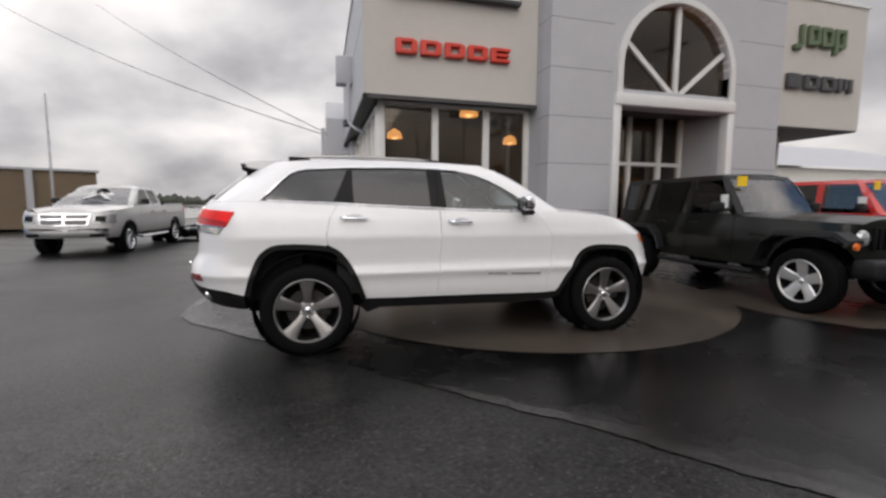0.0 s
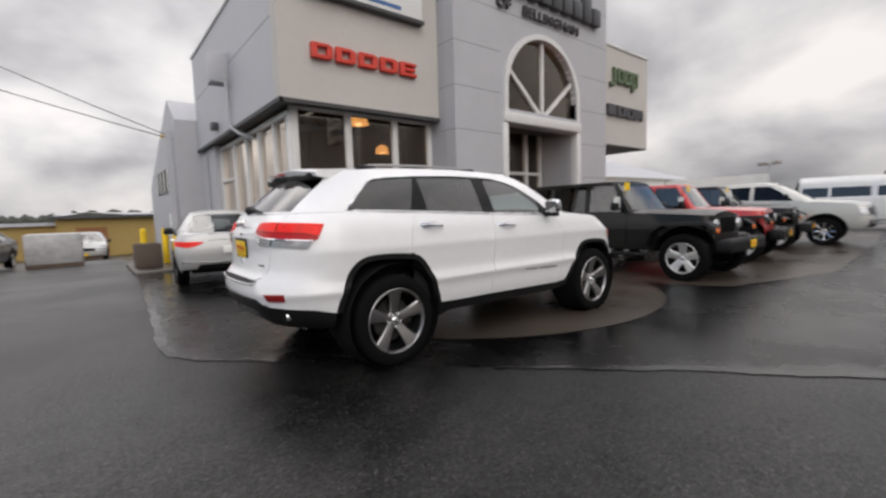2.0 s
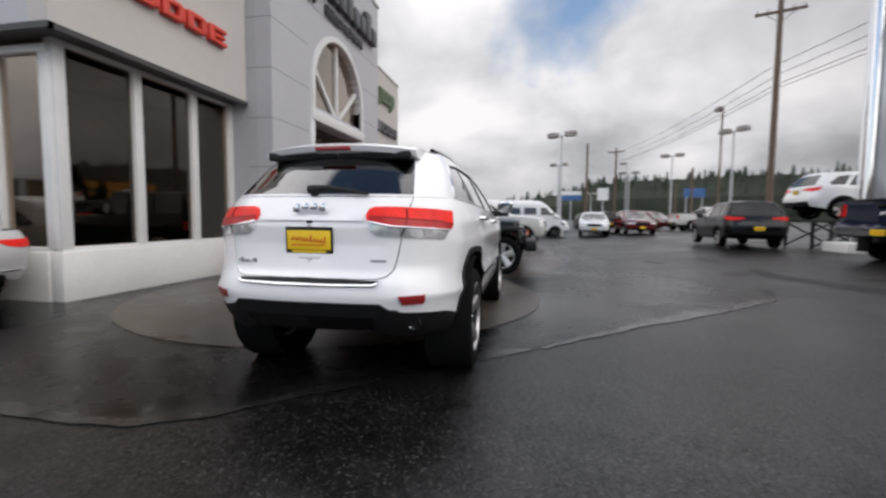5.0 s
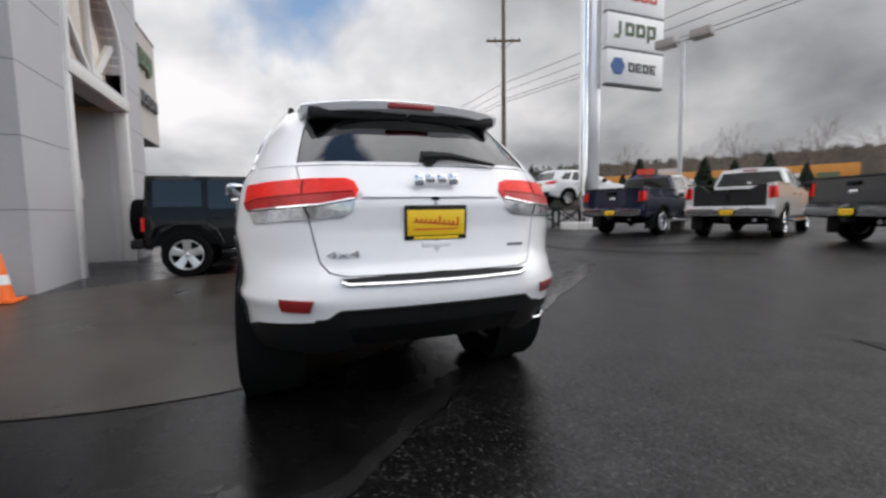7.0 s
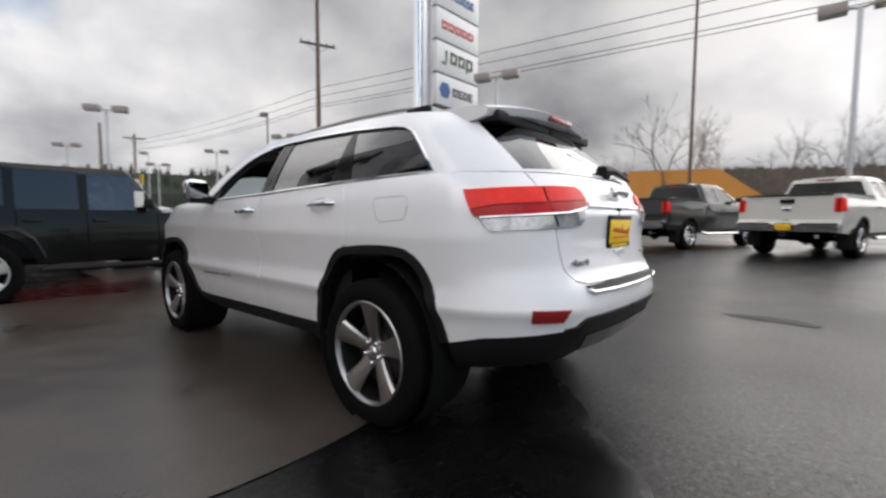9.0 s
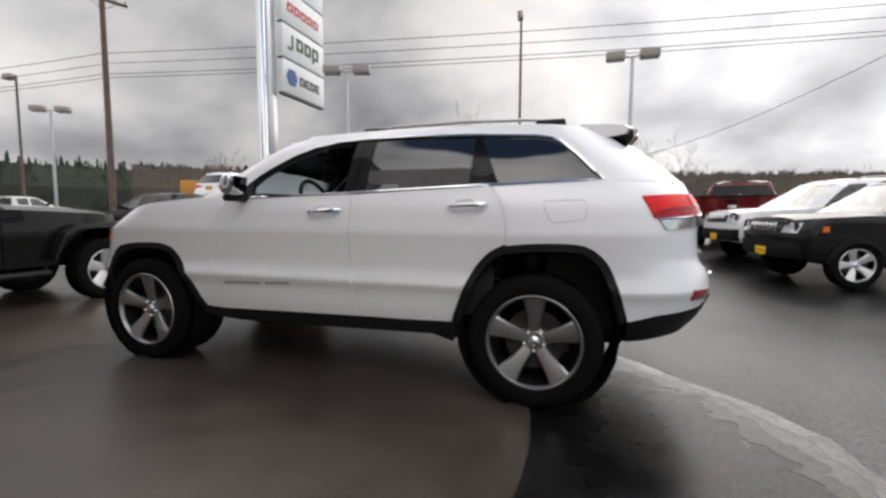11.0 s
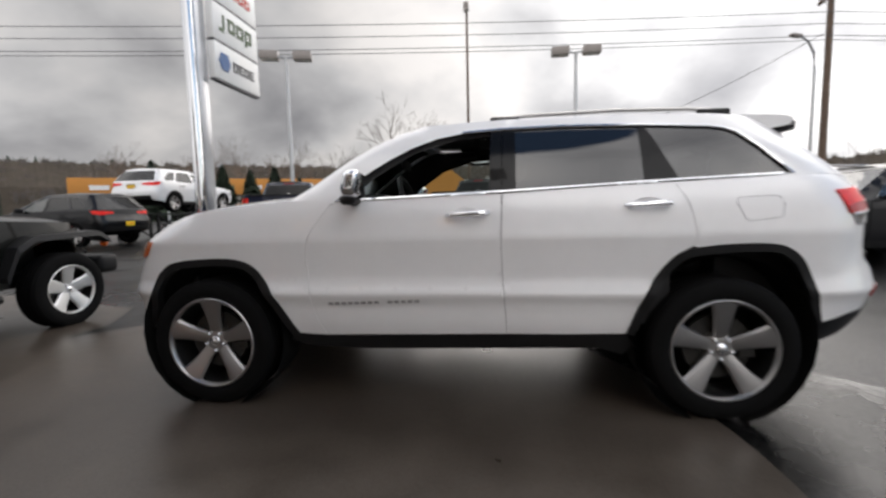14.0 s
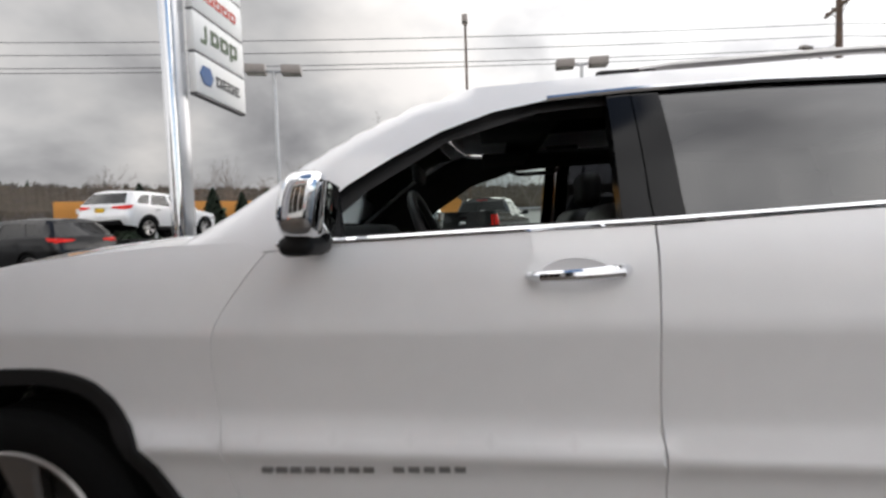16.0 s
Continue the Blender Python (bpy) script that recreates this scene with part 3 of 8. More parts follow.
        part_vf("wheel_arch_trim", *skin(low, [*arch_f, *reversed(inset(arch_f, 0.044))], step=0.05, off=-0.014, sides=sd, thick=0.05), PLASTIC, car, "black plastic wheel arch trim")
        part_vf("wheel_arch_trim", *skin(low, [*arch_r, *reversed(inset(arch_r, 0.044))], step=0.05, off=-0.014, sides=sd, thick=0.05), PLASTIC, car, "black plastic wheel arch trim")
        part_vf("rocker_trim", *skin(low, [(2.43, 0.40), (2.36, 0.445), (2.19, 0.432), (1.135, 0.452), (0.493, 0.462), (0.44, 0.40), (0.50, 0.33), (0.62, 0.372), (1.95, 0.345), (2.30, 0.36)], step=0.06, off=-0.006, sides=sd, thick=0.09), PLASTIC, car, "black plastic sill trim")
        # lamps
        tl = part_vf("tail_lamp", *skin(low, [(-0.555, 1.220), (-0.70, 1.230), ("r", 0.62, 1.240), ("r", 0.47, 1.24), ("r", 0.428, 1.225), ("r", 0.412, 1.185), ("r", 0.43, 1.15), ("r", 0.60, 1.122), (-0.66, 1.095), (-0.622, 1.102)], step=0.04, off=-0.012, sides=sd, thick=0.03), REDLENS, car, "red tail lamp lens")
        part_vf("lower_red_lens", *skin(low, [(-0.608, 1.126), (-0.70, 1.150), ("r", 0.62, 1.168), ("r", 0.44, 1.178), ("r", 0.438, 1.152), ("r", 0.60, 1.124), (-0.66, 1.098), (-0.626, 1.104)], step=0.04, off=-0.0145, sides=sd, thick=0.006), DEEPRED, tl, "deep red lower lens")
        part("lens_rib", band(low, [(-0.606, 1.132), (-0.70, 1.153), ("r", 0.62, 1.171), ("r", 0.445, 1.180)], 0.0045, sd, -0.0145), DEEPRED, tl)
        part_vf("reverse_lens", *skin(low, [(-0.648, 1.092), ("r", 0.60, 1.117), ("r", 0.44, 1.143), ("r", 0.45, 1.095), ("r", 0.50, 1.062), (-0.69, 1.036)], step=0.04, off=-0.010, sides=sd, thick=0.03), CLEARLENS, tl, "clear reversing lens")
        part("lens_rib", band(low, [(-0.648, 1.095), ("r", 0.60, 1.119), ("r", 0.44, 1.145)], 0.006, sd, -0.013), CHROME, tl)
        part("lens_rib", band(low, [("r", 0.668, 1.232), ("r", 0.655, 1.06)], 0.004, sd, -0.012), DARKIN, tl)
        part_vf("rear_reflector", *skin(low, [("r", 0.835, 0.700), ("r", 0.665, 0.697), ("r", 0.685, 0.640), ("r", 0.82, 0.640)], step=0.03, rows=(0.66, 0.682, 0.70), off=-0.010, sides=sd, thick=0.02), REFLEX, car, "dark red reflector")
        part_vf("headlamp", *skin(low, [(3.33, 1.00), (3.40, 0.90), ("f", 0.70, 0.885), ("f", 0.42, 0.90), ("f", 0.42, 0.985), ("f", 0.7, 1.0)], step=0.05, off=-0.008, sides=sd, thick=0.03), HEADLENS, car, "clear headlamp lens")
        part_vf("marker_lamp", *skin(low, [(3.30, 1.0), (3.37, 0.91), (3.43, 0.905), (3.37, 1.0)], step=0.04, off=-0.011, sides=sd, thick=0.02), AMBER, car, "amber side marker")
        # badge bars, handles
        for k in range(14):
            if k != 5:
                x = 1.625 + k * 0.039
                y = low.at(x, 0.645)[1] * (1 if sd == "L" else -1)
                part("badge_bar", box(x, y - 0.004, 0.641 - k * 0.0012, x + 0.028, y + 0.004, 0.656 - k * 0.0012), BADGE, fd)
        for door, x0, z0 in ((fd, 1.235, 1.134), (rd, 0.285, 1.168)):
            y = low.at(x0 + 0.1, z0)[1]
            pts = [(x0, y - 0.005, z0 + 0.004), (x0 + 0.02, y + 0.03, z0 + 0.004), (x0 + 0.11, y + 0.042, z0), (x0 + 0.2, y + 0.032, z0 - 0.004), (x0 + 0.225, y - 0.005, z0 - 0.006)]
            bm = tube(pts, 0.014, 10, radii=[0.016, 0.017, 0.015, 0.013, 0.012])
            cup = lathe([(0.001, 0.0), (0.05, 0.001), (0.058, 0.004), (0.06, -0.004)], 20, at=Matrix.Translation((x0 + 0.115, y - 0.002, z0)) @ Matrix.Diagonal((1.4, 1, 0.62, 1)))
            for b in (bm, cup):
                bmesh.ops.scale(b, vec=(1, 1 if sd == "L" else -1, 1), verts=b.verts)
            h = part("door_handle", bm, CHROME, door, "chrome pull handle")
            part("handle_cup", cup, WHITE, h)
    part_vf("tailgate", *skin(low, gate, step=0.045, rows=(0.818, 0.835, 0.86, 0.90, 1.0, 1.06, 1.12, 1.2), sides="B", thick=0.025), WHITE, car)
    part_vf("rear_bumper_trim", *skin(low, [(-0.50, 0.40), (-0.50, 0.523), *bump_top, ("r", 0, 0.47), ("r", 0.45, 0.47), ("r", 0.55, 0.43), (-0.60, 0.40)], step=0.055, off=-0.006, sides="B", thick=0.06), PLASTIC, car, "black plastic lower rear bumper")
    part_vf("rear_diffuser", *skin(low, [("r", 0, 0.56), ("r", 0.5, 0.56), ("r", 0.46, 0.47), ("r", 0, 0.46)], step=0.06, off=-0.012, sides="B", thick=0.05), GLOSSBLACK, car)
    part_vf("bumper_step", *skin(low, [("r", 0, 0.773), ("r", 0.50, 0.773), ("r", 0.535, 0.79), ("r", 0, 0.802)], step=0.04, off=-0.012, sides="B", thick=0.04), PLASTIC, car)
    for sd in "LR":
        part("bumper_chrome", band(low, [("r", 0.535, 0.776), ("r", 0.50, 0.764), ("r", 0.25, 0.760), ("r", 0, 0.760)], 0.010, sd, -0.006), CHROME, car, "chrome bumper strip")
    part_vf("bumper_edge", *skin(low, [("r", 0, 0.640), ("r", 0.54, 0.640), ("r", 0.598, 0.603), ("r", 0.66, 0.597), ("r", 0.66, 0.606), ("r", 0.602, 0.612), ("r", 0.546, 0.651), ("r", 0, 0.652)], step=0.05, off=-0.014, sides="B", thick=0.03), ALLOYDARK, car)
    # tailgate fittings
    part_vf("tailgate_brow", *skin(low, [("r", 0, 1.150), ("r", 0.40, 1.150), ("r", 0.40, 1.172), ("r", 0, 1.175)], step=0.05, off=-0.014, sides="B", thick=0.02), WHITE, car)
    part("camera_pod", box(-0.95, -0.02, 1.135, -0.925, 0.02, 1.15, 0.006), PLASTIC, car)
    x = low.at(*low.u(("r", 0, 1.05)))[0]
    plate(car, pose(x - 0.004, 0.0, 1.028, -3, 0, 90), 0.315, 0.165)
    bm = bmesh.new()
    for k, (hh, dz) in enumerate(((0.055, -0.01), (0.04, 0.0), (0.04, 0.0), (0.055, -0.016))):
        box(x - 0.012, -0.115 + k * 0.058, 1.215 + dz, x + 0.02, -0.068 + k * 0.058, 1.215 + dz + hh, 0.008, bm)
    part("tailgate_badge", bm, CHROME, car, "chrome badge of plain blocks")
    def script(txt, size, m, name, material, depth=0.003):
        cu = bpy.data.curves.new(name, "FONT")
        cu.body, cu.size, cu.extrude, cu.align_x = txt, size, depth, "CENTER"
        ob = bpy.data.objects.new(name, cu)
        me = bpy.data.meshes.new_from_object(ob)
        bpy.data.objects.remove(ob)
        me.materials.clear()
        me.materials.append(material)
        o = new(name, me)
        o.parent, o.matrix_basis = car, m
        return o
    bx, by, _ = low.at(*low.u(("r", 0.505, 0.89)))
    script("4x4", 0.044, pose(bx - 0.008, by, 0.878, 90, 0, -97) @ Matrix.Diagonal((2.3, 1, 1, 1)), "four_wheel_drive_badge", BADGE)
    for k in range(7):
        bx, by, _ = low.at(*low.u(("r", 0.46 + k * 0.016, 0.905)))
        part("trim_badge_bar", box(bx - 0.006, -by - 0.005, 0.90, bx + 0.01, -by + 0.005, 0.912), BADGE, car)
    part("tailgate_pull", box(x - 0.008, -0.075, 0.908, x + 0.03, 0.075, 0.940, 0.006, seg=2), WHITE, car)
    ex, _, _ = low.at(*low.u(("r", 0.66, 0.50)))
    part("exhaust_tip", lathe([(0.040, -0.12), (0.046, 0.0), (0.044, 0.008), (0.036, 0.0), (0.034, -0.1)], 24, at=pose(ex + 0.045, -0.64, 0.515, 0, 0, 90)), CHROME, car, "chrome exhaust tip")
    # bonnet and roof
    hood = [(2.2, 1.23), (2.41, 1.226), (2.58, 1.213), (2.85, 1.19), (3.1, 1.148), (3.28, 1.095), ("f", 0.62, 1.05), ("f", 0.5, 1.03), ("f", 0.3, 1.03), ("f", 0.1, 1.03), ("f", 0.0, 1.03)]
    part_vf("bonnet", *cap(low, [low.u(p) for p in hood], 0.055, 18, 3.0), WHITE, car)
    edge = [("r", 0.0, 1.64), ("r", 0.3, 1.64), ("r", 0.5, 1.642), (-0.2, 1.655), (0.0, 1.668), (0.37, 1.682), (0.62, 1.686), (0.8, 1.688), (1.15, 1.684), (1.27, 1.679), (1.4, 1.672), (1.48, 1.668), ("f", 0.55, 1.665), ("f", 0.3, 1.665), ("f", 0.0, 1.665)]
    rv, rf = cap(green, [green.u(p) for p in edge], 0.05, 18, 2.6)
    mids = [Vector([sum(rv[i][k] for i in f) / 4 for k in range(3)]) for f in rf]
    hole = [0.62 < m.x < 1.27 and abs(m.y) < 0.36 for m in mids]
    part_vf("roof", rv, [f for f, h in zip(rf, hole) if not h], WHITE, car)
    part_vf("sunroof_glass", [(x, y, z - 0.004) for x, y, z in rv], [f for f, h in zip(rf, hole) if h], SUNGLASS, car, "tinted glass sunroof")
    dlo = [(2.10, 1.224), (2.02, 1.30), (1.93, 1.375), (1.81, 1.45), (1.68, 1.52), (1.53, 1.575), (1.38, 1.603), (1.15, 1.616), (0.81, 1.62), (0.39, 1.608), (0.19, 1.60), (0.02, 1.585), (-0.06, 1.57), (-0.12, 1.545), (-0.22, 1.455), (-0.31, 1.36), (-0.355, 1.317), (0.257, 1.294), (1.155, 1.255)]
    wind = [("f", 0, 1.235), ("f", 0.70, 1.235), ("f", 0.55, 1.64), ("f", 0, 1.648)]
    back = [("r", 0, 1.318), ("r", 0.715, 1.318), ("r", 0.60, 1.57), ("r", 0.55, 1.60), ("r", 0, 1.605)]
    for sd in "LR":
        part_vf("roof_pillar_frame", *skin(green, [("r", 0, 1.304), ("r", 0.70, 1.304), (-0.5, 1.306), *belt, ("f", 0.7, 1.205), ("f", 0, 1.205), *wind, *reversed(edge), *reversed(back)], [dlo], step=0.05, sides=sd), WHITE, car)
        part_vf("pillar_liner", *skin(green, [(-0.45, 1.33), *belt[1:], ("f", 0.72, 1.21), ("f", 0.55, 1.65), (1.4, 1.65), (0.8, 1.66), (0.0, 1.64), (-0.2, 1.62)], [[(2.02, 1.235), (1.88, 1.36), (1.66, 1.495), (1.40, 1.572), (1.15, 1.588), (0.81, 1.592), (0.39, 1.582), (0.0, 1.56), (-0.10, 1.52), (-0.30, 1.35), (-0.34, 1.325), (0.257, 1.30), (1.155, 1.262)]], step=0.08, off=0.035, sides=sd), CABIN, car)
        part("window_chrome", band(green, [(2.10, 1.222), (1.155, 1.252), (0.257, 1.291), (-0.36, 1.314), (-0.31, 1.362), (-0.22, 1.458), (-0.12, 1.549), (-0.06, 1.575), (0.02, 1.589), (0.39, 1.612), (0.81, 1.624), (1.15, 1.62), (1.38, 1.607)], 0.008, sd, -0.003), CHROME, car, "chrome window surround")
        part_vf("front_pillar_cover", *skin(green, [(1.228, 1.252), (1.215, 1.614), (1.153, 1.617), (1.158, 1.255)], step=0.06, off=0.003, sides=sd, thick=0.05), GLOSSBLACK, car)
        part_vf("rear_pillar_cover", *skin(green, [(1.154, 1.256), (1.149, 1.617), (1.075, 1.619), (1.08, 1.259)], step=0.06, off=0.004, sides=sd, thick=0.05), GLOSSBLACK, car)
        part_vf("quarter_divider", *skin(green, [(0.395, 1.609), (0.36, 1.607), (0.225, 1.296), (0.40, 1.289)], step=0.08, off=0.003, sides=sd, thick=0.04), GLOSSBLACK, car)
        part_vf("window_sail", *skin(green, [(2.09, 1.226), (2.02, 1.30), (1.96, 1.345), (1.93, 1.232)], step=0.06, off=0.004, sides=sd, thick=0.03), PLASTIC, car)
        if sd == "R":
            part_vf("front_window", *skin(green, [(1.95, 1.235), (1.96, 1.345), (1.81, 1.45), (1.68, 1.52), (1.53, 1.575), (1.38, 1.603), (1.215, 1.613), (1.228, 1.252)], step=0.07, off=0.012, sides=sd), CLEAR, car, "clear front door glass")
        part_vf("rear_door_window", *skin(green, [(1.08, 1.259), (1.075, 1.619), (0.81, 1.62), (0.395, 1.609), (0.40, 1.286)], step=0.06, off=0.010, sides=sd), TINT, car, "dark tinted glass")
        part_vf("quarter_window", *skin(green, [(0.36, 1.607), (0.19, 1.60), (0.02, 1.585), (-0.06, 1.57), (-0.12, 1.545), (-0.22, 1.455), (-0.31, 1.36), (-0.355, 1.317), (0.225, 1.293)], step=0.06, off=0.008, sides=sd), TINT, car, "dark tinted glass")
        # roof rail
        sg = 1 if sd == "L" else -1
        pts = [(1.22, 0.60, 1.676), (1.13, 0.60, 1.698), (1.0, 0.602, 1.709), (0.5, 0.605, 1.716), (0.1, 0.60, 1.707), (-0.05, 0.592, 1.695), (-0.15, 0.585, 1.662)]
        part("roof_rail", tube([(a, sg * b, c) for a, b, c in pts], 0.012, 8), ALLOY, car, "slim roof rail")
        for x0, x1, z in ((1.22, 1.04, 1.690), (-0.14, 0.04, 1.683)):
            part("rail_foot", box(min(x0, x1), sg * 0.598 - 0.017, z - 0.03, max(x0, x1), sg * 0.598 + 0.017, z + 0.020, 0.015), PLASTIC, car)
        # mirror
        bm = bmesh.new()
        bmesh.ops.create_uvsphere(bm, u_segments=28, v_segments=18, radius=1.0)
        for v in bm.verts:
            c = [math.copysign(abs(q) ** 0.62, q) for q in v.co]
            v.co = (1.982 + 0.052 * c[0], 1.05 + 0.098 * c[1], 1.300 + 0.076 * c[2])
        for v in bm.verts:
            k = (v.co.y - 0.955) / 0.19
            v.co.x -= 0.035 * k
            v.co.x -= 0.22 * max(0.0, v.co.z - 1.28)
            v.co.z += 0.012 * k
        base = tube([(2.0, 0.88, 1.222), (1.98, 0.95, 1.228), (1.955, 1.01, 1.25)], 0.036, 10)
        low2 = box(1.93, 0.955, 1.198, 2.012, 1.10, 1.245, 0.022, seg=3)
        face = box(1.924, 0.975, 1.246, 1.936, 1.13, 1.358, 0.004)
        for v in face.verts:
            v.co.x -= 0.035 * (v.co.y - 0.955) / 0.19 + 0.22 * max(0.0, v.co.z - 1.28)
        for b in (bm, base, low2, face):
            bmesh.ops.scale(b, vec=(1, sg, 1), verts=b.verts)
        mo = part("mirror_housing", bm, CHROME, car, "chrome door mirror shell")
        part("mirror_foot", base, PLASTIC, mo)
        part("mirror_base", low2, PLASTIC, mo)
        part("mirror_glass", face, MIRROR, mo, "flat mirror glass")
    part_vf("windscreen", *skin(green, wind, step=0.1, off=0.006, sides="B"), CLEAR, car, "clear windscreen")
    part_vf("rear_window", *skin(green, back, step=0.1, off=0.008, sides="B"), TINT, car, "dark tinted rear window")
    # fuel flap ring on the left
    ring = [(-0.045, 1.192), (-0.235, 1.198), (-0.262, 1.185), (-0.272, 1.15), (-0.265, 1.10), (-0.25, 1.085), (-0.10, 1.07), (-0.075, 1.085), (-0.04, 1.16)]
    part("fuel_flap_gap", band(low, ring, 0.0018, "L", 0.0, 5, True), BADGE, car)
    # roof spoiler
    rows = []
    for y in np.linspace(-0.57, 0.57, 25):
        k = abs(y) / 0.57
        dip = 0.028 if abs(y) < 0.16 else 0.0
        tip = -0.60 + 0.10 * k ** 3
        zt = 1.680 - 0.03 * k ** 2
        rows.append([(-0.22, y, zt + 0.018), (tip + 0.12, y, zt + 0.012), (tip + 0.03, y, zt + 0.002), (tip, y, zt - 0.014), (tip + 0.02, y, zt - 0.05), (-0.36 - 0.02 * (1 - k), y, zt - 0.07 - dip), (-0.25, y, zt - 0.075)])
    vs = [v for r in rows for v in r]
    fs = [(i * 7 + k, i * 7 + (k + 1) % 7, (i + 1) * 7 + (k + 1) % 7, (i + 1) * 7 + k) for i in range(24) for k in range(7)]
    sp = part_vf("roof_spoiler", vs, fs + [tuple(range(7)), tuple(range(24 * 7, 25 * 7))[::-1]], WHITE, car)
    part("brake_lamp", box(-0.605, -0.13, 1.632, -0.55, 0.13, 1.660, 0.008), REFLEX, sp, "red high brake lamp")
    for sg in (1, -1):
        part("spoiler_underside", box(-0.535, sg * 0.005, 1.575, -0.39, sg * 0.535, 1.632, 0.014), PLASTIC, sp)
    # wiper
    wp = part("rear_wiper", tube([(-0.86, 0.04, 1.345), (-0.87, -0.1, 1.352), (-0.862, -0.36, 1.315)], 0.014, 8, radii=[0.03, 0.02, 0.008]), PLASTIC, car)
    part("wiper_pivot", lathe([(0.001, -0.03), (0.035, -0.025), (0.04, 0.03)], 16, at=pose(-0.855, 0.0, 1.338, 0, 0, -90)), PLASTIC, wp)
    # under and inside
    part("underbody", box(-0.50, -0.70, 0.35, 3.2, 0.70, 0.45, 0.03), DARKIN, car)
    part("engine_bay", box(2.25, -0.62, 0.42, 3.2, 0.62, 1.12), DARKIN, car)
    part("boot_floor", box(-0.70, -0.68, 0.42, -0.05, 0.68, 1.0), CABIN, car)
    for sg in (1, -1):
        for x in (0, 2.915):
            part("wheel_housing", lathe([(0.44, -0.02), (0.46, 0.3)], 24, at=Matrix.Translation((x, sg * 0.62 if sg > 0 else -0.92, 0.43))), DARKIN, car)
    part("dashboard", box(1.90, -0.72, 1.0, 2.35, 0.72, 1.19, 0.06, seg=3), CABIN, car)
    part("dash_hood", box(1.90, 0.20, 1.15, 2.10, 0.56, 1.27, 0.06, seg=3), CABIN, car)
    st = part("steering_wheel", tube([(1.76 + 0.07 * math.cos(a) * 1.0, 0.38 + 0.185 * math.sin(a), 1.20 + 0.175 * math.cos(a)) for a in np.linspace(0, 2 * math.pi, 29)[:-1]], 0.017, 8, closed=True), LEATHER, car)
    part("wheel_hub", box(1.74, 0.26, 1.12, 1.84, 0.50, 1.22, 0.03), LEATHER, st)
    for sg in (1, -1):
        s = part("front_seat", box(1.15, sg * 0.38 - 0.25, 0.62, 1.65, sg * 0.38 + 0.25, 0.80, 0.06, seg=3), LEATHER, car)
        bm = box(1.13, sg * 0.38 - 0.24, 0.75, 1.29, sg * 0.38 + 0.24, 1.32, 0.06, seg=3)
        for v in bm.verts:
            v.co.x -= 0.22 * (v.co.z - 0.75)
        part("seat_back", bm, LEATHER, s)
        part("headrest", box(0.99, sg * 0.38 - 0.13, 1.33, 1.09, sg * 0.38 + 0.13, 1.51, 0.045, seg=3), LEATHER, s)
        part("sun_visor", box(1.35, sg * 0.36 - 0.18, 1.585, 1.58, sg * 0.36 + 0.18, 1.605, 0.008), CABIN, car)
    bm = box(-0.02, -0.62, 0.75, 0.12, 0.62, 1.33, 0.06, seg=3)
    part("rear_bench", bm, LEATHER, car)
    for y in (-0.4, 0.4):
        part("rear_headrest", box(-0.07, y - 0.13, 1.33, 0.03, y + 0.13, 1.46, 0.035), LEATHER, car)
    part("headliner", box(-0.2, -0.60, 1.625, 0.62, 0.60, 1.64), CABIN, car)
    part("headliner_front", box(1.30, -0.60, 1.622, 1.46, 0.60, 1.637), CABIN, car)
    for sg in (1, -1):
        part("headliner_side", box(0.62, sg * 0.36, 1.625, 1.30, sg * 0.62, 1.64), CABIN, car)
    part("centre_mirror", box(1.85, -0.12, 1.455, 1.88, 0.12, 1.53, 0.016), PLASTIC, car)
    part("mirror_stalk", tube([(1.87, 0, 1.50), (1.93, 0, 1.55)], 0.02, 6), PLASTIC, car)
    part("grab_handle", tube([(1.15, -0.60, 1.57), (1.18, -0.57, 1.545), (1.38, -0.57, 1.54), (1.42, -0.60, 1.56)], 0.012, 6), CABIN, car)
    # front end
    part_vf("grille", *skin(low, [("f", 0, 0.885), ("f", 0.38, 0.885), ("f", 0.38, 0.985), ("f", 0, 0.99)], step=0.06, off=-0.008, sides="B", thick=0.03), GLOSSBLACK, car)
    for k in range(7):
        part("grille_slot", box(3.61, -0.36 + k * 0.105, 0.88, 3.66, -0.28 + k * 0.105, 0.99, 0.01), CHROME, car)
    part_vf("front_intake", *skin(low, [("f", 0, 0.40), ("f", 0.66, 0.42), ("f", 0.6, 0.56), ("f", 0, 0.60)], step=0.08, off=-0.01, sides="B", thick=0.03), PLASTIC, car)
    add_wheels(car, (0, 2.915), 0.815, 0.386, wheel_meshes("suv", 0.386, 0.268, 0.26, 5, ALLOY))
    return car

# ---- other vehicles ----
def clip_u(poly, lo, hi):
    """The part of a (u, z) polygon between two values of u."""
    for lim, sg in ((lo, 1), (hi, -1)):
        out = []
        for a, b in zip(poly, poly[1:] + poly[:1]):
            da, db = sg * (a[0] - lim), sg * (b[0] - lim)
            if da >= 0:
                out.append(a)
            if (da > 0 > db) or (da < 0 < db):
                k = da / (da - db)
                out.append((lim, a[1] + (b[1] - a[1]) * k))
        poly = out
    return poly


def arch_pts(x, R, z, zr):
    a0 = math.asin(max(-1.0, min(1.0, (zr - z) / R)))
    return [(x - R * math.cos(a), z + R * math.sin(a)) for a in np.linspace(a0, math.pi - a0, 13)]


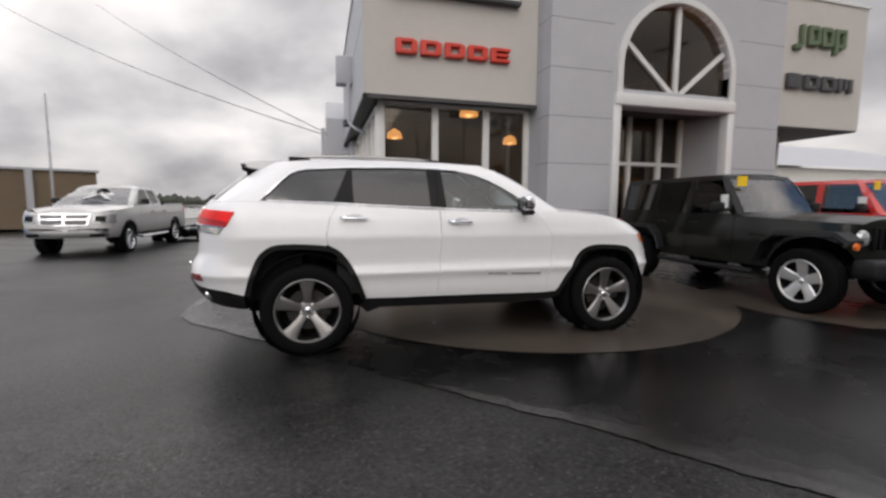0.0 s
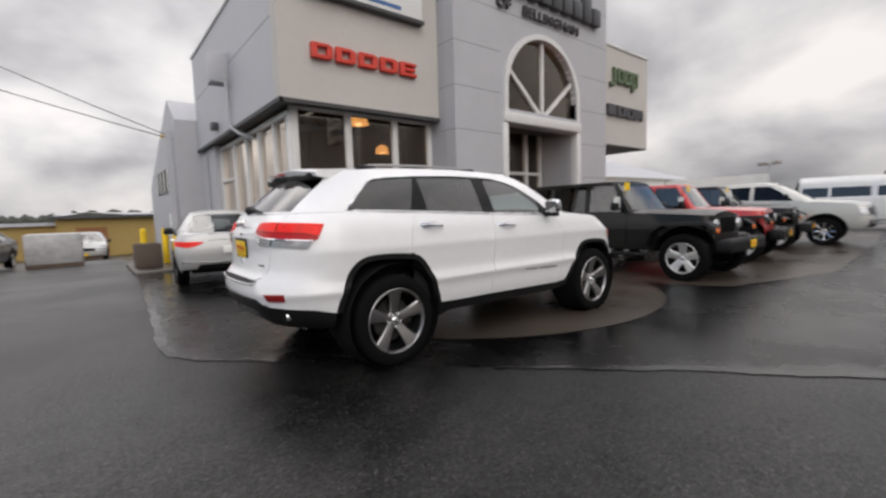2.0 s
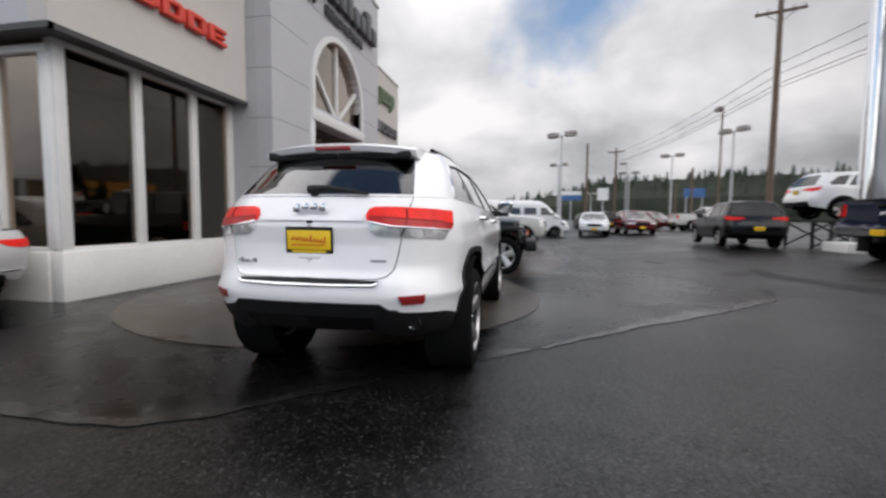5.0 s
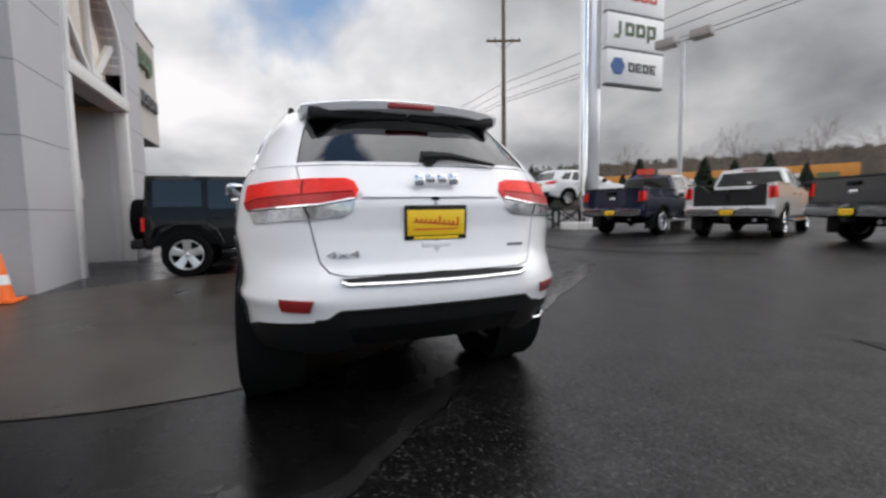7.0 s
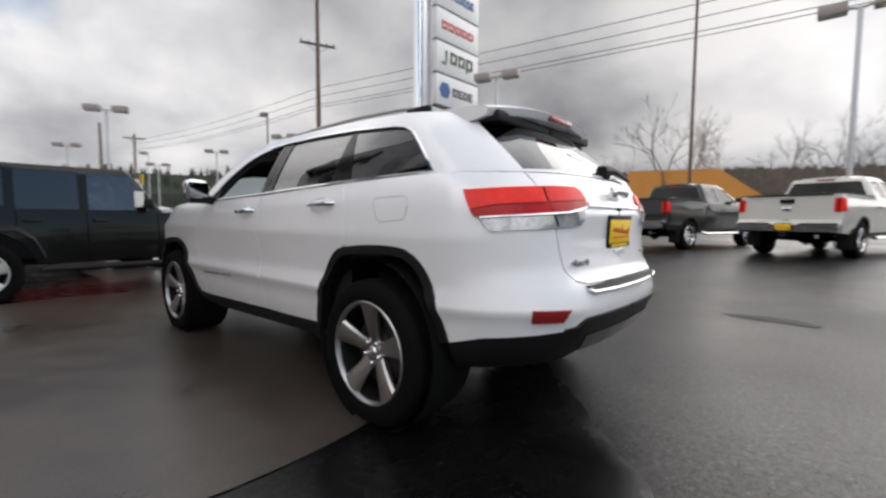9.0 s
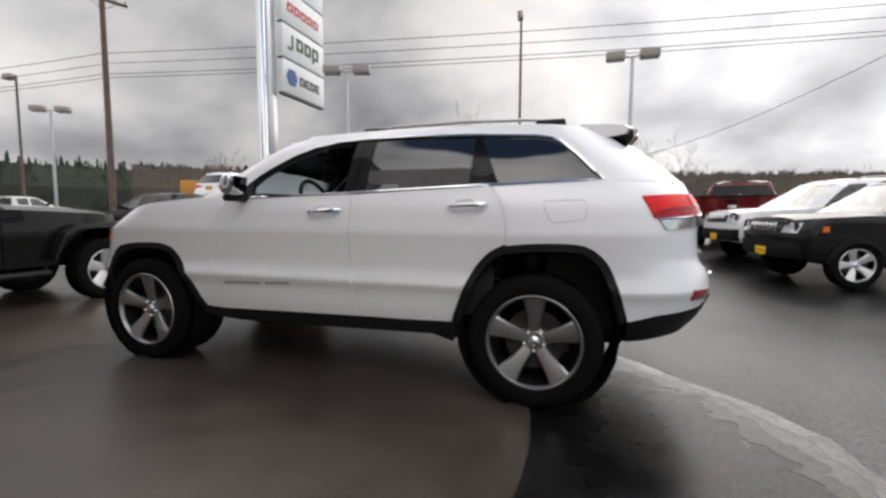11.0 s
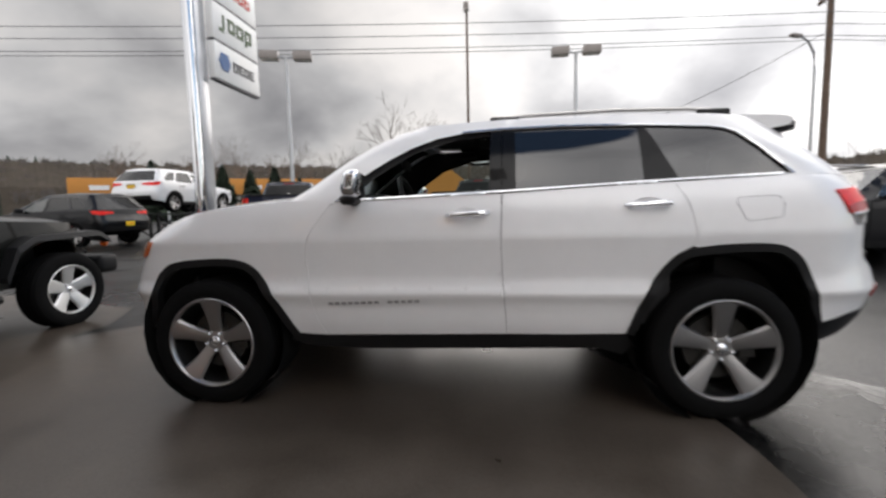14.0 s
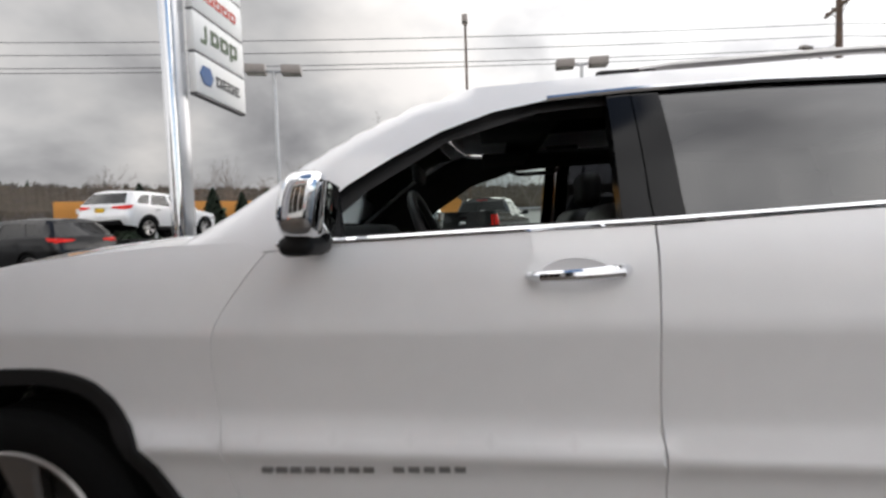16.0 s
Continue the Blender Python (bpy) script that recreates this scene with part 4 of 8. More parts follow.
def vehicle(name, at, sp, body, label, category="car", group=""):
    """A car from its numbers: skin tables, top line, window outlines, cuts between panels."""
    car = empty(name, at, label, category, group)
    L, R, zr = sp["base"], sp["R"], sp["rocker"]
    low = Wrap(sp["w"], sp["xr"], sp["xf"], *sp.get("r", (0.25, 0.3, 0.06, 0.1, 0.04)))
    top = [low.u(p) for p in sp["top"]]
    zb = sp.get("bump", (zr + 0.1, zr + 0.05))
    ra = sp.get("arch", R * 1.17)
    bottom = [low.u(("r", 0, zb[0])), low.u(("r", low.w(zb[0]) - 0.2, zb[0])), (-ra - 0.02, max(zr, zb[0] - 0.06)), *arch_pts(0, ra, R * 1.02, zr), *arch_pts(L, ra, R * 1.02, zr), (L + ra + 0.02, max(zr, zb[1] - 0.03)), low.u(("f", low.w(zb[1]) - 0.25, zb[1])), low.u(("f", 0, zb[1]))]
    mid = lambda wr, k, z0, z1: [wr.u((k, 0, z)) for z in np.linspace(z0, z1, 26)[1:-1]]
    ring = bottom + mid(low, "f", bottom[-1][1], top[-1][1]) + top[::-1] + mid(low, "r", top[0][1], bottom[0][1])
    cuts = [-99, *[c for c, _ in sp["cuts"][:-1]], 99]
    names = [n for _, n in sp["cuts"]]
    st = sp.get("step", 0.11)
    for sd in "LR":
        for (a, b), nm in zip(zip(cuts, cuts[1:]), names):
            pl = clip_u(ring, a + 0.005, b - 0.005)
            if len(pl) > 3:
                part_vf(nm, *skin(low, pl, step=st, sides=sd, thick=0.02), body, car)
        if sp.get("trim", True):
            for x in (0, L):
                out = arch_pts(x, ra, R * 1.02, zr)
                inn = arch_pts(x, ra - sp.get("flare", 0.05), R * 1.02, zr)
                part_vf("arch_trim", *skin(low, out + inn[::-1], step=0.1, off=-sp.get("flare_out", 0.012), sides=sd, thick=0.06), sp.get("trim_mat", PLASTIC), car)
            part_vf("sill", *skin(low, [(ra + 0.02, zr + 0.05), (L - ra - 0.02, zr + 0.05), (L - ra, zr - 0.06), (ra, zr - 0.06)], step=0.15, off=-0.006, sides=sd, thick=0.1), PLASTIC, car)
    for nm, edge, crown, m in sp["caps"]:
        part_vf(nm, *cap(low, [low.u(p) for p in edge], crown, 10, 2.6), m or body, car)
    if "gw" in sp:
        gr = Wrap(sp["gw"], sp["gxr"], sp["gxf"], *sp.get("gr", (0.12, 0.1, 0.04, 0.1)))
        redge = [gr.u(p) for p in sp["roof"]]
        gb = [gr.u(p) for p in sp["gbelt"]]
        holes = [h for h in sp["windows"]]
        wz0, wz1 = sp["screen"]
        bz0, bz1 = sp["backlight"]
        pil = sp.get("pillar", 0.07)
        def endglass(k, z0, z1):
            return [(k, 0, z0), (k, gr.w(z0) - pil - 0.03, z0), (k, gr.w(z1) - pil - 0.03, z1), (k, 0, z1)]
        gm = sp.get("top_mat") or body
        cabin_ring = gb + endglass("f", wz0, wz1) + redge[::-1] + endglass("r", bz0, bz1)[::-1]
        for sd in "LR":
            part_vf("cabin_frame", *skin(gr, cabin_ring, holes, step=st, sides=sd, thick=0.03), gm, car)
            for i, h in enumerate(holes):
                part_vf("side_window", *skin(gr, h, step=0.2, off=0.012, sides=sd), sp["glass"][i] if isinstance(sp["glass"], list) else sp["glass"], car)
        part_vf("windscreen", *skin(gr, endglass("f", wz0, wz1), step=0.2, off=0.01, sides="B"), sp.get("front_glass", CLEAR), car)
        part_vf("rear_window", *skin(gr, endglass("r", bz0, bz1), step=0.2, off=0.01, sides="B"), sp.get("back_glass", TINT), car)
        part_vf("roof", *cap(gr, redge, sp.get("crown", 0.05), 10, 2.6), gm, car)
        x0, x1, y1, z1 = sp["cabin"]
        part("cabin_floor", box(x0, -y1, zr + 0.05, x1, y1, z1, 0.02), CABIN, car)
        for x in sp["seats"]:
            for sg in (1, -1):
                s = part("seat", box(x - 0.12, sg * 0.37 - 0.22, z1 - 0.3, x, sg * 0.37 + 0.22, z1 + 0.22, 0.05), LEATHER, car)
                part("headrest", box(x - 0.14, sg * 0.37 - 0.12, z1 + 0.24, x - 0.05, sg * 0.37 + 0.12, z1 + 0.4, 0.03), LEATHER, s)
        part("dashboard", box(x1 - 0.35, -y1 + 0.05, z1 - 0.2, x1, y1 - 0.05, z1 + 0.06, 0.04), CABIN, car)
    if "bed" in sp:
        part("bed_floor", box(*sp["bed"]), DARKIN, car)
    part("underbody", box(-0.45, -0.62, zr - 0.03, L + 0.35, 0.62, zr + 0.12), DARKIN, car)
    for x0, x1 in sp["fill"]:
        part("inner_body", box(x0, -low.w(0.7) + 0.26, zr, x1, low.w(0.7) - 0.26, sp["fillz"]), DARKIN, car)
    for nm, m, o, off, lab in sp["lamps"]:
        for sd in "LR":
            part_vf(nm, *skin(low, o, step=0.08, off=off, sides=sd, thick=0.03), m, car, lab)
    for nm, m, o, off, lab in sp.get("mids", ()):
        part_vf(nm, *skin(low, o, step=0.08, off=off, sides="B", thick=0.03), m, car, lab)
    mx, my, mz = sp["mirror"]
    for sg in (1, -1):
        mo = part("door_mirror", box(mx, sg * my, mz, mx + 0.1, sg * (my + 0.2), mz + 0.15, 0.035), sp.get("mirror_mat", PLASTIC), car)
        part("mirror_arm", box(mx + 0.02, sg * (my - 0.12), mz + 0.02, mx + 0.07, sg * (my + 0.05), mz + 0.06, 0.01), PLASTIC, mo)
    for x, z in sp.get("handles", ()):
        for sg in (1, -1):
            y = low.at(x, z)[1]
            part("door_handle", tube([(x - 0.08, sg * (y - 0.01), z), (x - 0.06, sg * (y + 0.03), z), (x + 0.06, sg * (y + 0.03), z), (x + 0.08, sg * (y - 0.01), z)], 0.014, 6), sp.get("handle_mat", PLASTIC), car)
    if sp.get("white_plate"):
        xr = low.at(*low.u(("r", 0, sp["plate_z"][0])))[0]
        part("number_plate", box(xr - 0.02, -0.16, sp["plate_z"][0] - 0.07, xr - 0.008, 0.16, sp["plate_z"][0] + 0.07, 0.004), WHITEPL, car, "pale blank number plate")
    elif sp.get("plates", True):
        xr = low.at(*low.u(("r", 0, sp["plate_z"][0])))[0]
        plate(car, pose(xr - sp.get("plate_out", 0.02), 0, sp["plate_z"][0], 0, 0, 90), 0.32, 0.16)
        xf = low.at(*low.u(("f", 0, sp["plate_z"][1])))[0]
        if sp.get("front_plate", True):
            plate(car, pose(xf + 0.02, sp.get("front_plate_y", 0), sp["plate_z"][1], 0, 0, -90), 0.32, 0.16)
    add_wheels(car, (0, L), sp["half"], R, sp["wheels"]())
    return car, low


W_JEEP = lambda: wheel_meshes("jeep", 0.40, 0.255, 0.25, 5, BRIGHTALLOY, "jeep")
W_CAR = lambda: wheel_meshes("car", 0.335, 0.225, 0.22, 5, ALLOY, "wide")
W_SMALL = lambda: wheel_meshes("small", 0.345, 0.235, 0.21, 5, BRIGHTALLOY, "wide")
W_TRUCK = lambda: wheel_meshes("truck", 0.40, 0.255, 0.27, 8, CHROME, "thin")
W_VAN = lambda: wheel_meshes("van", 0.345, 0.20, 0.2, 12, ALLOYDARK, "thin")

SUV_SPEC = dict(
    base=2.70, R=0.365, rocker=0.36, w=[(0.3, 0.84), (0.5, 0.90), (0.75, 0.925), (0.95, 0.92), (1.05, 0.90), (1.12, 0.87)],
    xr=[(0.35, -0.72), (0.5, -0.83), (0.75, -0.88), (0.85, -0.80), (1.12, -0.74)], xf=[(0.3, 3.42), (0.5, 3.52), (0.75, 3.52), (0.9, 3.42), (1.05, 3.2)],
    top=[("r", 0, 1.09), ("r", 0.6, 1.09), (-0.4, 1.085), (0.8, 1.05), (2.1, 1.02), (2.6, 0.98), (3.0, 0.92), ("f", 0.5, 0.86), ("f", 0, 0.86)],
    cuts=[(0.25, "rear_quarter"), (1.05, "rear_door"), (2.05, "front_door"), (99, "front_fender")],
    caps=[("bonnet", [(2.0, 1.025), (2.6, 0.98), (3.0, 0.92), ("f", 0.5, 0.86), ("f", 0.25, 0.86), ("f", 0, 0.86)], 0.07, None)],
    gw=[(1.0, 0.91), (1.1, 0.87), (1.5, 0.68), (1.6, 0.6)], gxr=[(1.05, -0.76), (1.5, -0.42), (1.6, -0.3)], gxf=[(1.0, 2.45), (1.25, 1.9), (1.5, 1.35), (1.6, 1.0)],
    gbelt=[("r", 0, 1.09), ("r", 0.6, 1.09), (-0.4, 1.085), (0.8, 1.05), (2.0, 1.02), ("f", 0.6, 1.02), ("f", 0, 1.02)],
    roof=[("r", 0, 1.52), ("r", 0.45, 1.52), (-0.1, 1.54), (0.5, 1.56), (1.1, 1.54), ("f", 0.4, 1.52), ("f", 0, 1.52)],
    windows=[[(1.95, 1.05), (1.55, 1.32), (1.15, 1.45), (1.08, 1.455), (1.08, 1.08)], [(1.0, 1.08), (1.0, 1.46), (0.4, 1.46), (0.15, 1.12)], [(0.08, 1.14), (0.3, 1.455), (-0.05, 1.42), (-0.35, 1.2), (-0.3, 1.13)]],
    glass=[CLEAR, SMOKED, SMOKED], back_glass=SMOKED, screen=(1.06, 1.48), backlight=(1.12, 1.47), cabin=(-0.4, 2.2, 0.78, 1.0), seats=(0.3, 1.15), fill=[(2.2, 3.1), (-0.6, -0.1)], fillz=0.85,
    lamps=[("tail_lamp", REDLENS, [(-0.56, 1.07), ("r", 0.78, 1.06), ("r", 0.40, 1.03), ("r", 0.38, 0.98), ("r", 0.78, 0.94), (-0.66, 0.97)], -0.012, "red tail lamp lens"), ("headlamp", HEADLENS, [(3.1, 0.80), ("f", 0.45, 0.80), ("f", 0.45, 0.74), (3.15, 0.72)], -0.012, "clear headlamp lens")],
    mids=[("lower_bumper", PLASTIC, [("r", 0, 0.46), ("r", 0.75, 0.46), ("r", 0.7, 0.62), ("r", 0, 0.60)], -0.012, ""), ("grille", GLOSSBLACK, [("f", 0, 0.66), ("f", 0.45, 0.66), ("f", 0.42, 0.80), ("f", 0, 0.82)], -0.012, "")],
    mirror=(1.75, 0.9, 1.03), plate_z=(0.92, 0.5), half=0.79, wheels=W_CAR, handles=[(1.25, 0.93), (0.4, 0.95)])

SEDAN_SPEC = dict(
    base=2.80, R=0.335, rocker=0.28, w=[(0.2, 0.80), (0.4, 0.88), (0.65, 0.925), (0.85, 0.915), (1.0, 0.86)],
    xr=[(0.3, -0.86), (0.45, -0.98), (0.7, -1.04), (0.9, -1.0), (1.0, -0.96)], xf=[(0.2, 3.55), (0.4, 3.68), (0.6, 3.68), (0.75, 3.6), (0.9, 3.4)],
    top=[("r", 0, 0.99), ("r", 0.55, 0.985), (-0.5, 1.0), (0.2, 0.99), (1.0, 0.96), (2.2, 0.92), (2.8, 0.86), (3.2, 0.78), ("f", 0.5, 0.70), ("f", 0, 0.70)],
    cuts=[(0.15, "rear_quarter"), (0.98, "rear_door"), (2.05, "front_door"), (99, "front_fender")],
    caps=[("bonnet", [(2.1, 0.925), (2.8, 0.86), (3.2, 0.78), ("f", 0.5, 0.70), ("f", 0.25, 0.7), ("f", 0, 0.70)], 0.08, None), ("boot_lid", [("r", 0, 0.99), ("r", 0.25, 0.99), ("r", 0.55, 0.985), (-0.5, 1.0), (-0.1, 0.995), (0.2, 0.99)], 0.03, None)],
    gw=[(0.9, 0.88), (1.0, 0.85), (1.38, 0.62), (1.46, 0.55)], gxr=[(0.95, -0.75), (1.2, -0.2), (1.4, 0.25), (1.46, 0.42)], gxf=[(0.9, 2.65), (1.15, 2.05), (1.38, 1.5), (1.46, 1.2)],
    gbelt=[("r", 0, 0.99), ("r", 0.6, 0.99), (-0.3, 1.0), (0.3, 0.985), (1.0, 0.96), (2.1, 0.93), ("f", 0.6, 0.92), ("f", 0, 0.92)],
    roof=[("r", 0, 1.41), ("r", 0.4, 1.41), (0.5, 1.43), (0.9, 1.43), (1.2, 1.42), ("f", 0.4, 1.4), ("f", 0, 1.4)],
    windows=[[(2.1, 0.97), (1.7, 1.2), (1.3, 1.35), (1.02, 1.37), (1.02, 0.99)], [(0.95, 0.99), (0.95, 1.37), (0.5, 1.33), (-0.02, 1.04), (0.0, 1.02)]],
    glass=CLEAR, back_glass=CLEAR, screen=(0.98, 1.36), backlight=(1.03, 1.37), cabin=(-0.3, 2.3, 0.72, 0.9), seats=(0.25, 1.2), fill=[(2.2, 3.2), (-0.8, -0.3)], fillz=0.65,
    lamps=[("tail_lamp", REDLENS, [(-0.70, 0.90), ("r", 0.74, 0.885), ("r", 0.50, 0.88), ("r", 0.46, 0.865), ("r", 0.60, 0.80), ("r", 0.74, 0.78), (-0.78, 0.82)], -0.012, "red tail lamp lens"), ("headlamp", HEADLENS, [(3.2, 0.70), ("f", 0.5, 0.66), ("f", 0.5, 0.58), (3.3, 0.58)], -0.012, "")],
    mids=[("bumper_strip", CHROME, [("r", 0, 0.475), ("r", 0.85, 0.50), ("r", 0.85, 0.515), ("r", 0, 0.495)], -0.014, "chrome strip"), ("lower_bumper", PLASTIC, [("r", 0, 0.36), ("r", 0.6, 0.38), ("r", 0.55, 0.46), ("r", 0, 0.46)], -0.01, ""), ("boot_seam", DARKIN, [("r", 0, 0.905), ("r", 0.40, 0.90), ("r", 0.40, 0.893), ("r", 0, 0.897)], -0.003, "")],
    mirror=(1.95, 0.86, 0.95), plate_z=(0.72, 0.45), half=0.80, wheels=W_CAR, handles=[(1.15, 0.86), (0.2, 0.88)], trim=False, handle_mat=CHROME, white_plate=True)

TRUCK_SPEC = dict(
    base=3.57, R=0.40, rocker=0.50, w=[(0.4, 0.90), (0.6, 0.98), (0.85, 1.0), (1.1, 0.99), (1.3, 0.96)],
    xr=[(0.5, -1.15), (0.66, -1.24), (0.78, -1.24), (0.80, -1.14), (1.4, -1.12)], xf=[(0.4, 4.42), (0.6, 4.52), (0.9, 4.50), (1.15, 4.42), (1.3, 4.3)],
    r=(0.06, 0.25, 0.0, 0.1, 0.03),
    top=[("r", 0, 1.38), ("r", 0.88, 1.38), (-1.0, 1.38), (0.83, 1.36), (0.88, 1.30), (2.75, 1.26), (3.2, 1.25), (4.0, 1.2), ("f", 0.6, 1.13), ("f", 0, 1.13)],
    cuts=[(0.85, "bed_side"), (1.75, "rear_door"), (2.75, "front_door"), (99, "front_fender")],
    caps=[("bonnet", [(2.9, 1.26), (3.4, 1.245), (4.0, 1.2), ("f", 0.6, 1.13), ("f", 0.3, 1.13), ("f", 0, 1.13)], 0.08, None)],
    gw=[(1.2, 0.96), (1.3, 0.94), (1.8, 0.74), (1.9, 0.66)], gxr=[(1.2, 0.86), (1.8, 0.98), (1.9, 1.02)], gxf=[(1.2, 3.35), (1.5, 2.9), (1.8, 2.35), (1.9, 2.0)],
    gbelt=[("r", 0, 1.30), ("r", 0.85, 1.30), (1.1, 1.30), (2.75, 1.26), ("f", 0.7, 1.25), ("f", 0, 1.25)], gr=(0.12, 0.1, 0.02, 0.1),
    roof=[("r", 0, 1.84), ("r", 0.5, 1.84), (1.3, 1.86), (2.0, 1.86), ("f", 0.5, 1.83), ("f", 0, 1.83)],
    windows=[[(2.85, 1.31), (2.5, 1.6), (2.25, 1.76), (1.85, 1.77), (1.85, 1.33)], [(1.75, 1.34), (1.75, 1.77), (1.15, 1.75), (1.15, 1.38)]],
    glass=SMOKED, back_glass=SMOKED, front_glass=HALFTINT, screen=(1.3, 1.79), backlight=(1.38, 1.76), cabin=(0.95, 3.1, 0.8, 1.2), seats=(1.35, 2.1), fill=[(3.0, 4.2), (0.3, 0.86)], fillz=1.0,
    lamps=[("tail_lamp", REDLENS, [(-1.04, 1.29), ("r", 0.93, 1.29), ("r", 0.82, 1.29), ("r", 0.82, 1.01), ("r", 0.93, 1.01), (-1.04, 1.01)], -0.014, "red tail lamp lens"), ("headlamp", HEADLENS, [(4.25, 1.08), ("f", 0.6, 1.08), ("f", 0.6, 0.86), (4.3, 0.86)], -0.012, ""), ("lamp_core", GLOSSBLACK, [("f", 0.86, 1.04), ("f", 0.66, 1.04), ("f", 0.66, 0.90), ("f", 0.86, 0.90)], -0.016, ""), ("bumper_vent", DARKIN, [("f", 0.82, 0.60), ("f", 0.55, 0.60), ("f", 0.55, 0.54), ("f", 0.82, 0.54)], -0.036, "")],
    mids=[("rear_bumper", CHROME, [("r", 0, 0.60), ("r", 0.60, 0.58), ("r", 0.93, 0.62), ("r", 0.93, 0.77), ("r", 0.30, 0.77), ("r", 0.22, 0.72), ("r", 0, 0.72)], -0.03, "chrome rear bumper"), ("tailgate_seam", DARKIN, [("r", 0, 0.82), ("r", 0.79, 0.82), ("r", 0.79, 0.835), ("r", 0, 0.835)], -0.003, ""), ("front_bumper", CHROME, [("f", 0, 0.52), ("f", 0.9, 0.52), ("f", 0.9, 0.74), ("f", 0, 0.74)], -0.03, "chrome front bumper"), ("grille", CHROME, [("f", 0, 0.80), ("f", 0.52, 0.80), ("f", 0.56, 1.1), ("f", 0, 1.1)], -0.02, "chrome grille"), ("grille_mesh", GRILLE, [("f", 0.03, 0.83), ("f", 0.47, 0.83), ("f", 0.5, 0.94), ("f", 0.03, 0.94)], -0.024, ""), ("grille_mesh", GRILLE, [("f", 0.03, 0.98), ("f", 0.5, 0.98), ("f", 0.53, 1.07), ("f", 0.03, 1.07)], -0.024, "")],
    mirror=(2.65, 0.98, 1.35), plate_z=(0.68, 0.62), half=0.86, wheels=W_TRUCK, handles=[(1.95, 1.12), (1.0, 1.12)], arch=0.52, bump=(0.58, 0.5), trim_mat=PLASTIC, front_plate=False, plate_out=0.045, bed=(-1.1, -0.88, 0.86, 0.84, 0.88, 0.90))

VAN_SPEC = dict(
    base=3.66, R=0.345, rocker=0.40, w=[(0.3, 0.92), (0.6, 0.98), (1.0, 0.98), (1.3, 0.97)],
    xr=[(0.4, -1.0), (1.3, -0.98)], xf=[(0.3, 4.5), (0.6, 4.6), (0.9, 4.5), (1.1, 4.25), (1.3, 4.0)], r=(0.1, 0.3, 0.02, 0.1, 0.04),
    top=[("r", 0, 1.3), (-0.8, 1.3), (3.4, 1.3), (3.6, 1.2), (4.0, 1.1), ("f", 0.5, 1.0), ("f", 0, 1.0)],
    cuts=[(1.6, "rear_side"), (2.6, "sliding_door"), (3.55, "front_door"), (99, "front_fender")],
    caps=[("bonnet", [(3.3, 1.28), (3.6, 1.2), (4.0, 1.1), ("f", 0.5, 1.0), ("f", 0.25, 1.0), ("f", 0, 1.0)], 0.06, None)],
    gw=[(1.2, 0.98), (1.3, 0.97), (2.1, 0.86), (2.35, 0.7)], gxr=[(1.2, -0.98), (2.35, -0.9)], gxf=[(1.15, 4.1), (1.7, 3.45), (2.2, 2.9), (2.35, 2.4)], gr=(0.1, 0.12, 0.02, 0.12),
    gbelt=[("r", 0, 1.3), (-0.8, 1.3), (3.3, 1.3), ("f", 0.6, 1.2), ("f", 0, 1.2)],
    roof=[("r", 0, 2.3), ("r", 0.6, 2.3), (-0.5, 2.3), (2.2, 2.3), ("f", 0.5, 2.25), ("f", 0, 2.25)],
    windows=[[(3.45, 1.38), (3.1, 1.85), (2.75, 1.85), (2.75, 1.38)], [(2.5, 1.42), (2.5, 1.85), (1.7, 1.85), (1.7, 1.42)], [(1.5, 1.42), (1.5, 1.85), (0.2, 1.85), (0.2, 1.42)], [(0.1, 1.42), (0.1, 1.85), (-0.8, 1.85), (-0.8, 1.42)]],
    glass=TINT, screen=(1.35, 2.0), backlight=(1.4, 1.9), cabin=(-0.7, 3.6, 0.85, 1.1), seats=(2.7,), fill=[(3.4, 4.2)], fillz=0.85,
    lamps=[("headlamp", HEADLENS, [(4.0, 0.98), ("f", 0.65, 0.95), ("f", 0.65, 0.75), (4.1, 0.75)], -0.012, ""), ("tail_lamp", REDLENS, [("r", 0.95, 1.25), ("r", 0.8, 1.25), ("r", 0.8, 0.9), ("r", 0.95, 0.9)], -0.012, "")],
    mirror=(3.45, 0.98, 1.4), plate_z=(0.6, 0.6), half=0.86, wheels=W_VAN, handles=[(2.75, 1.1)], trim=False, plates=False)

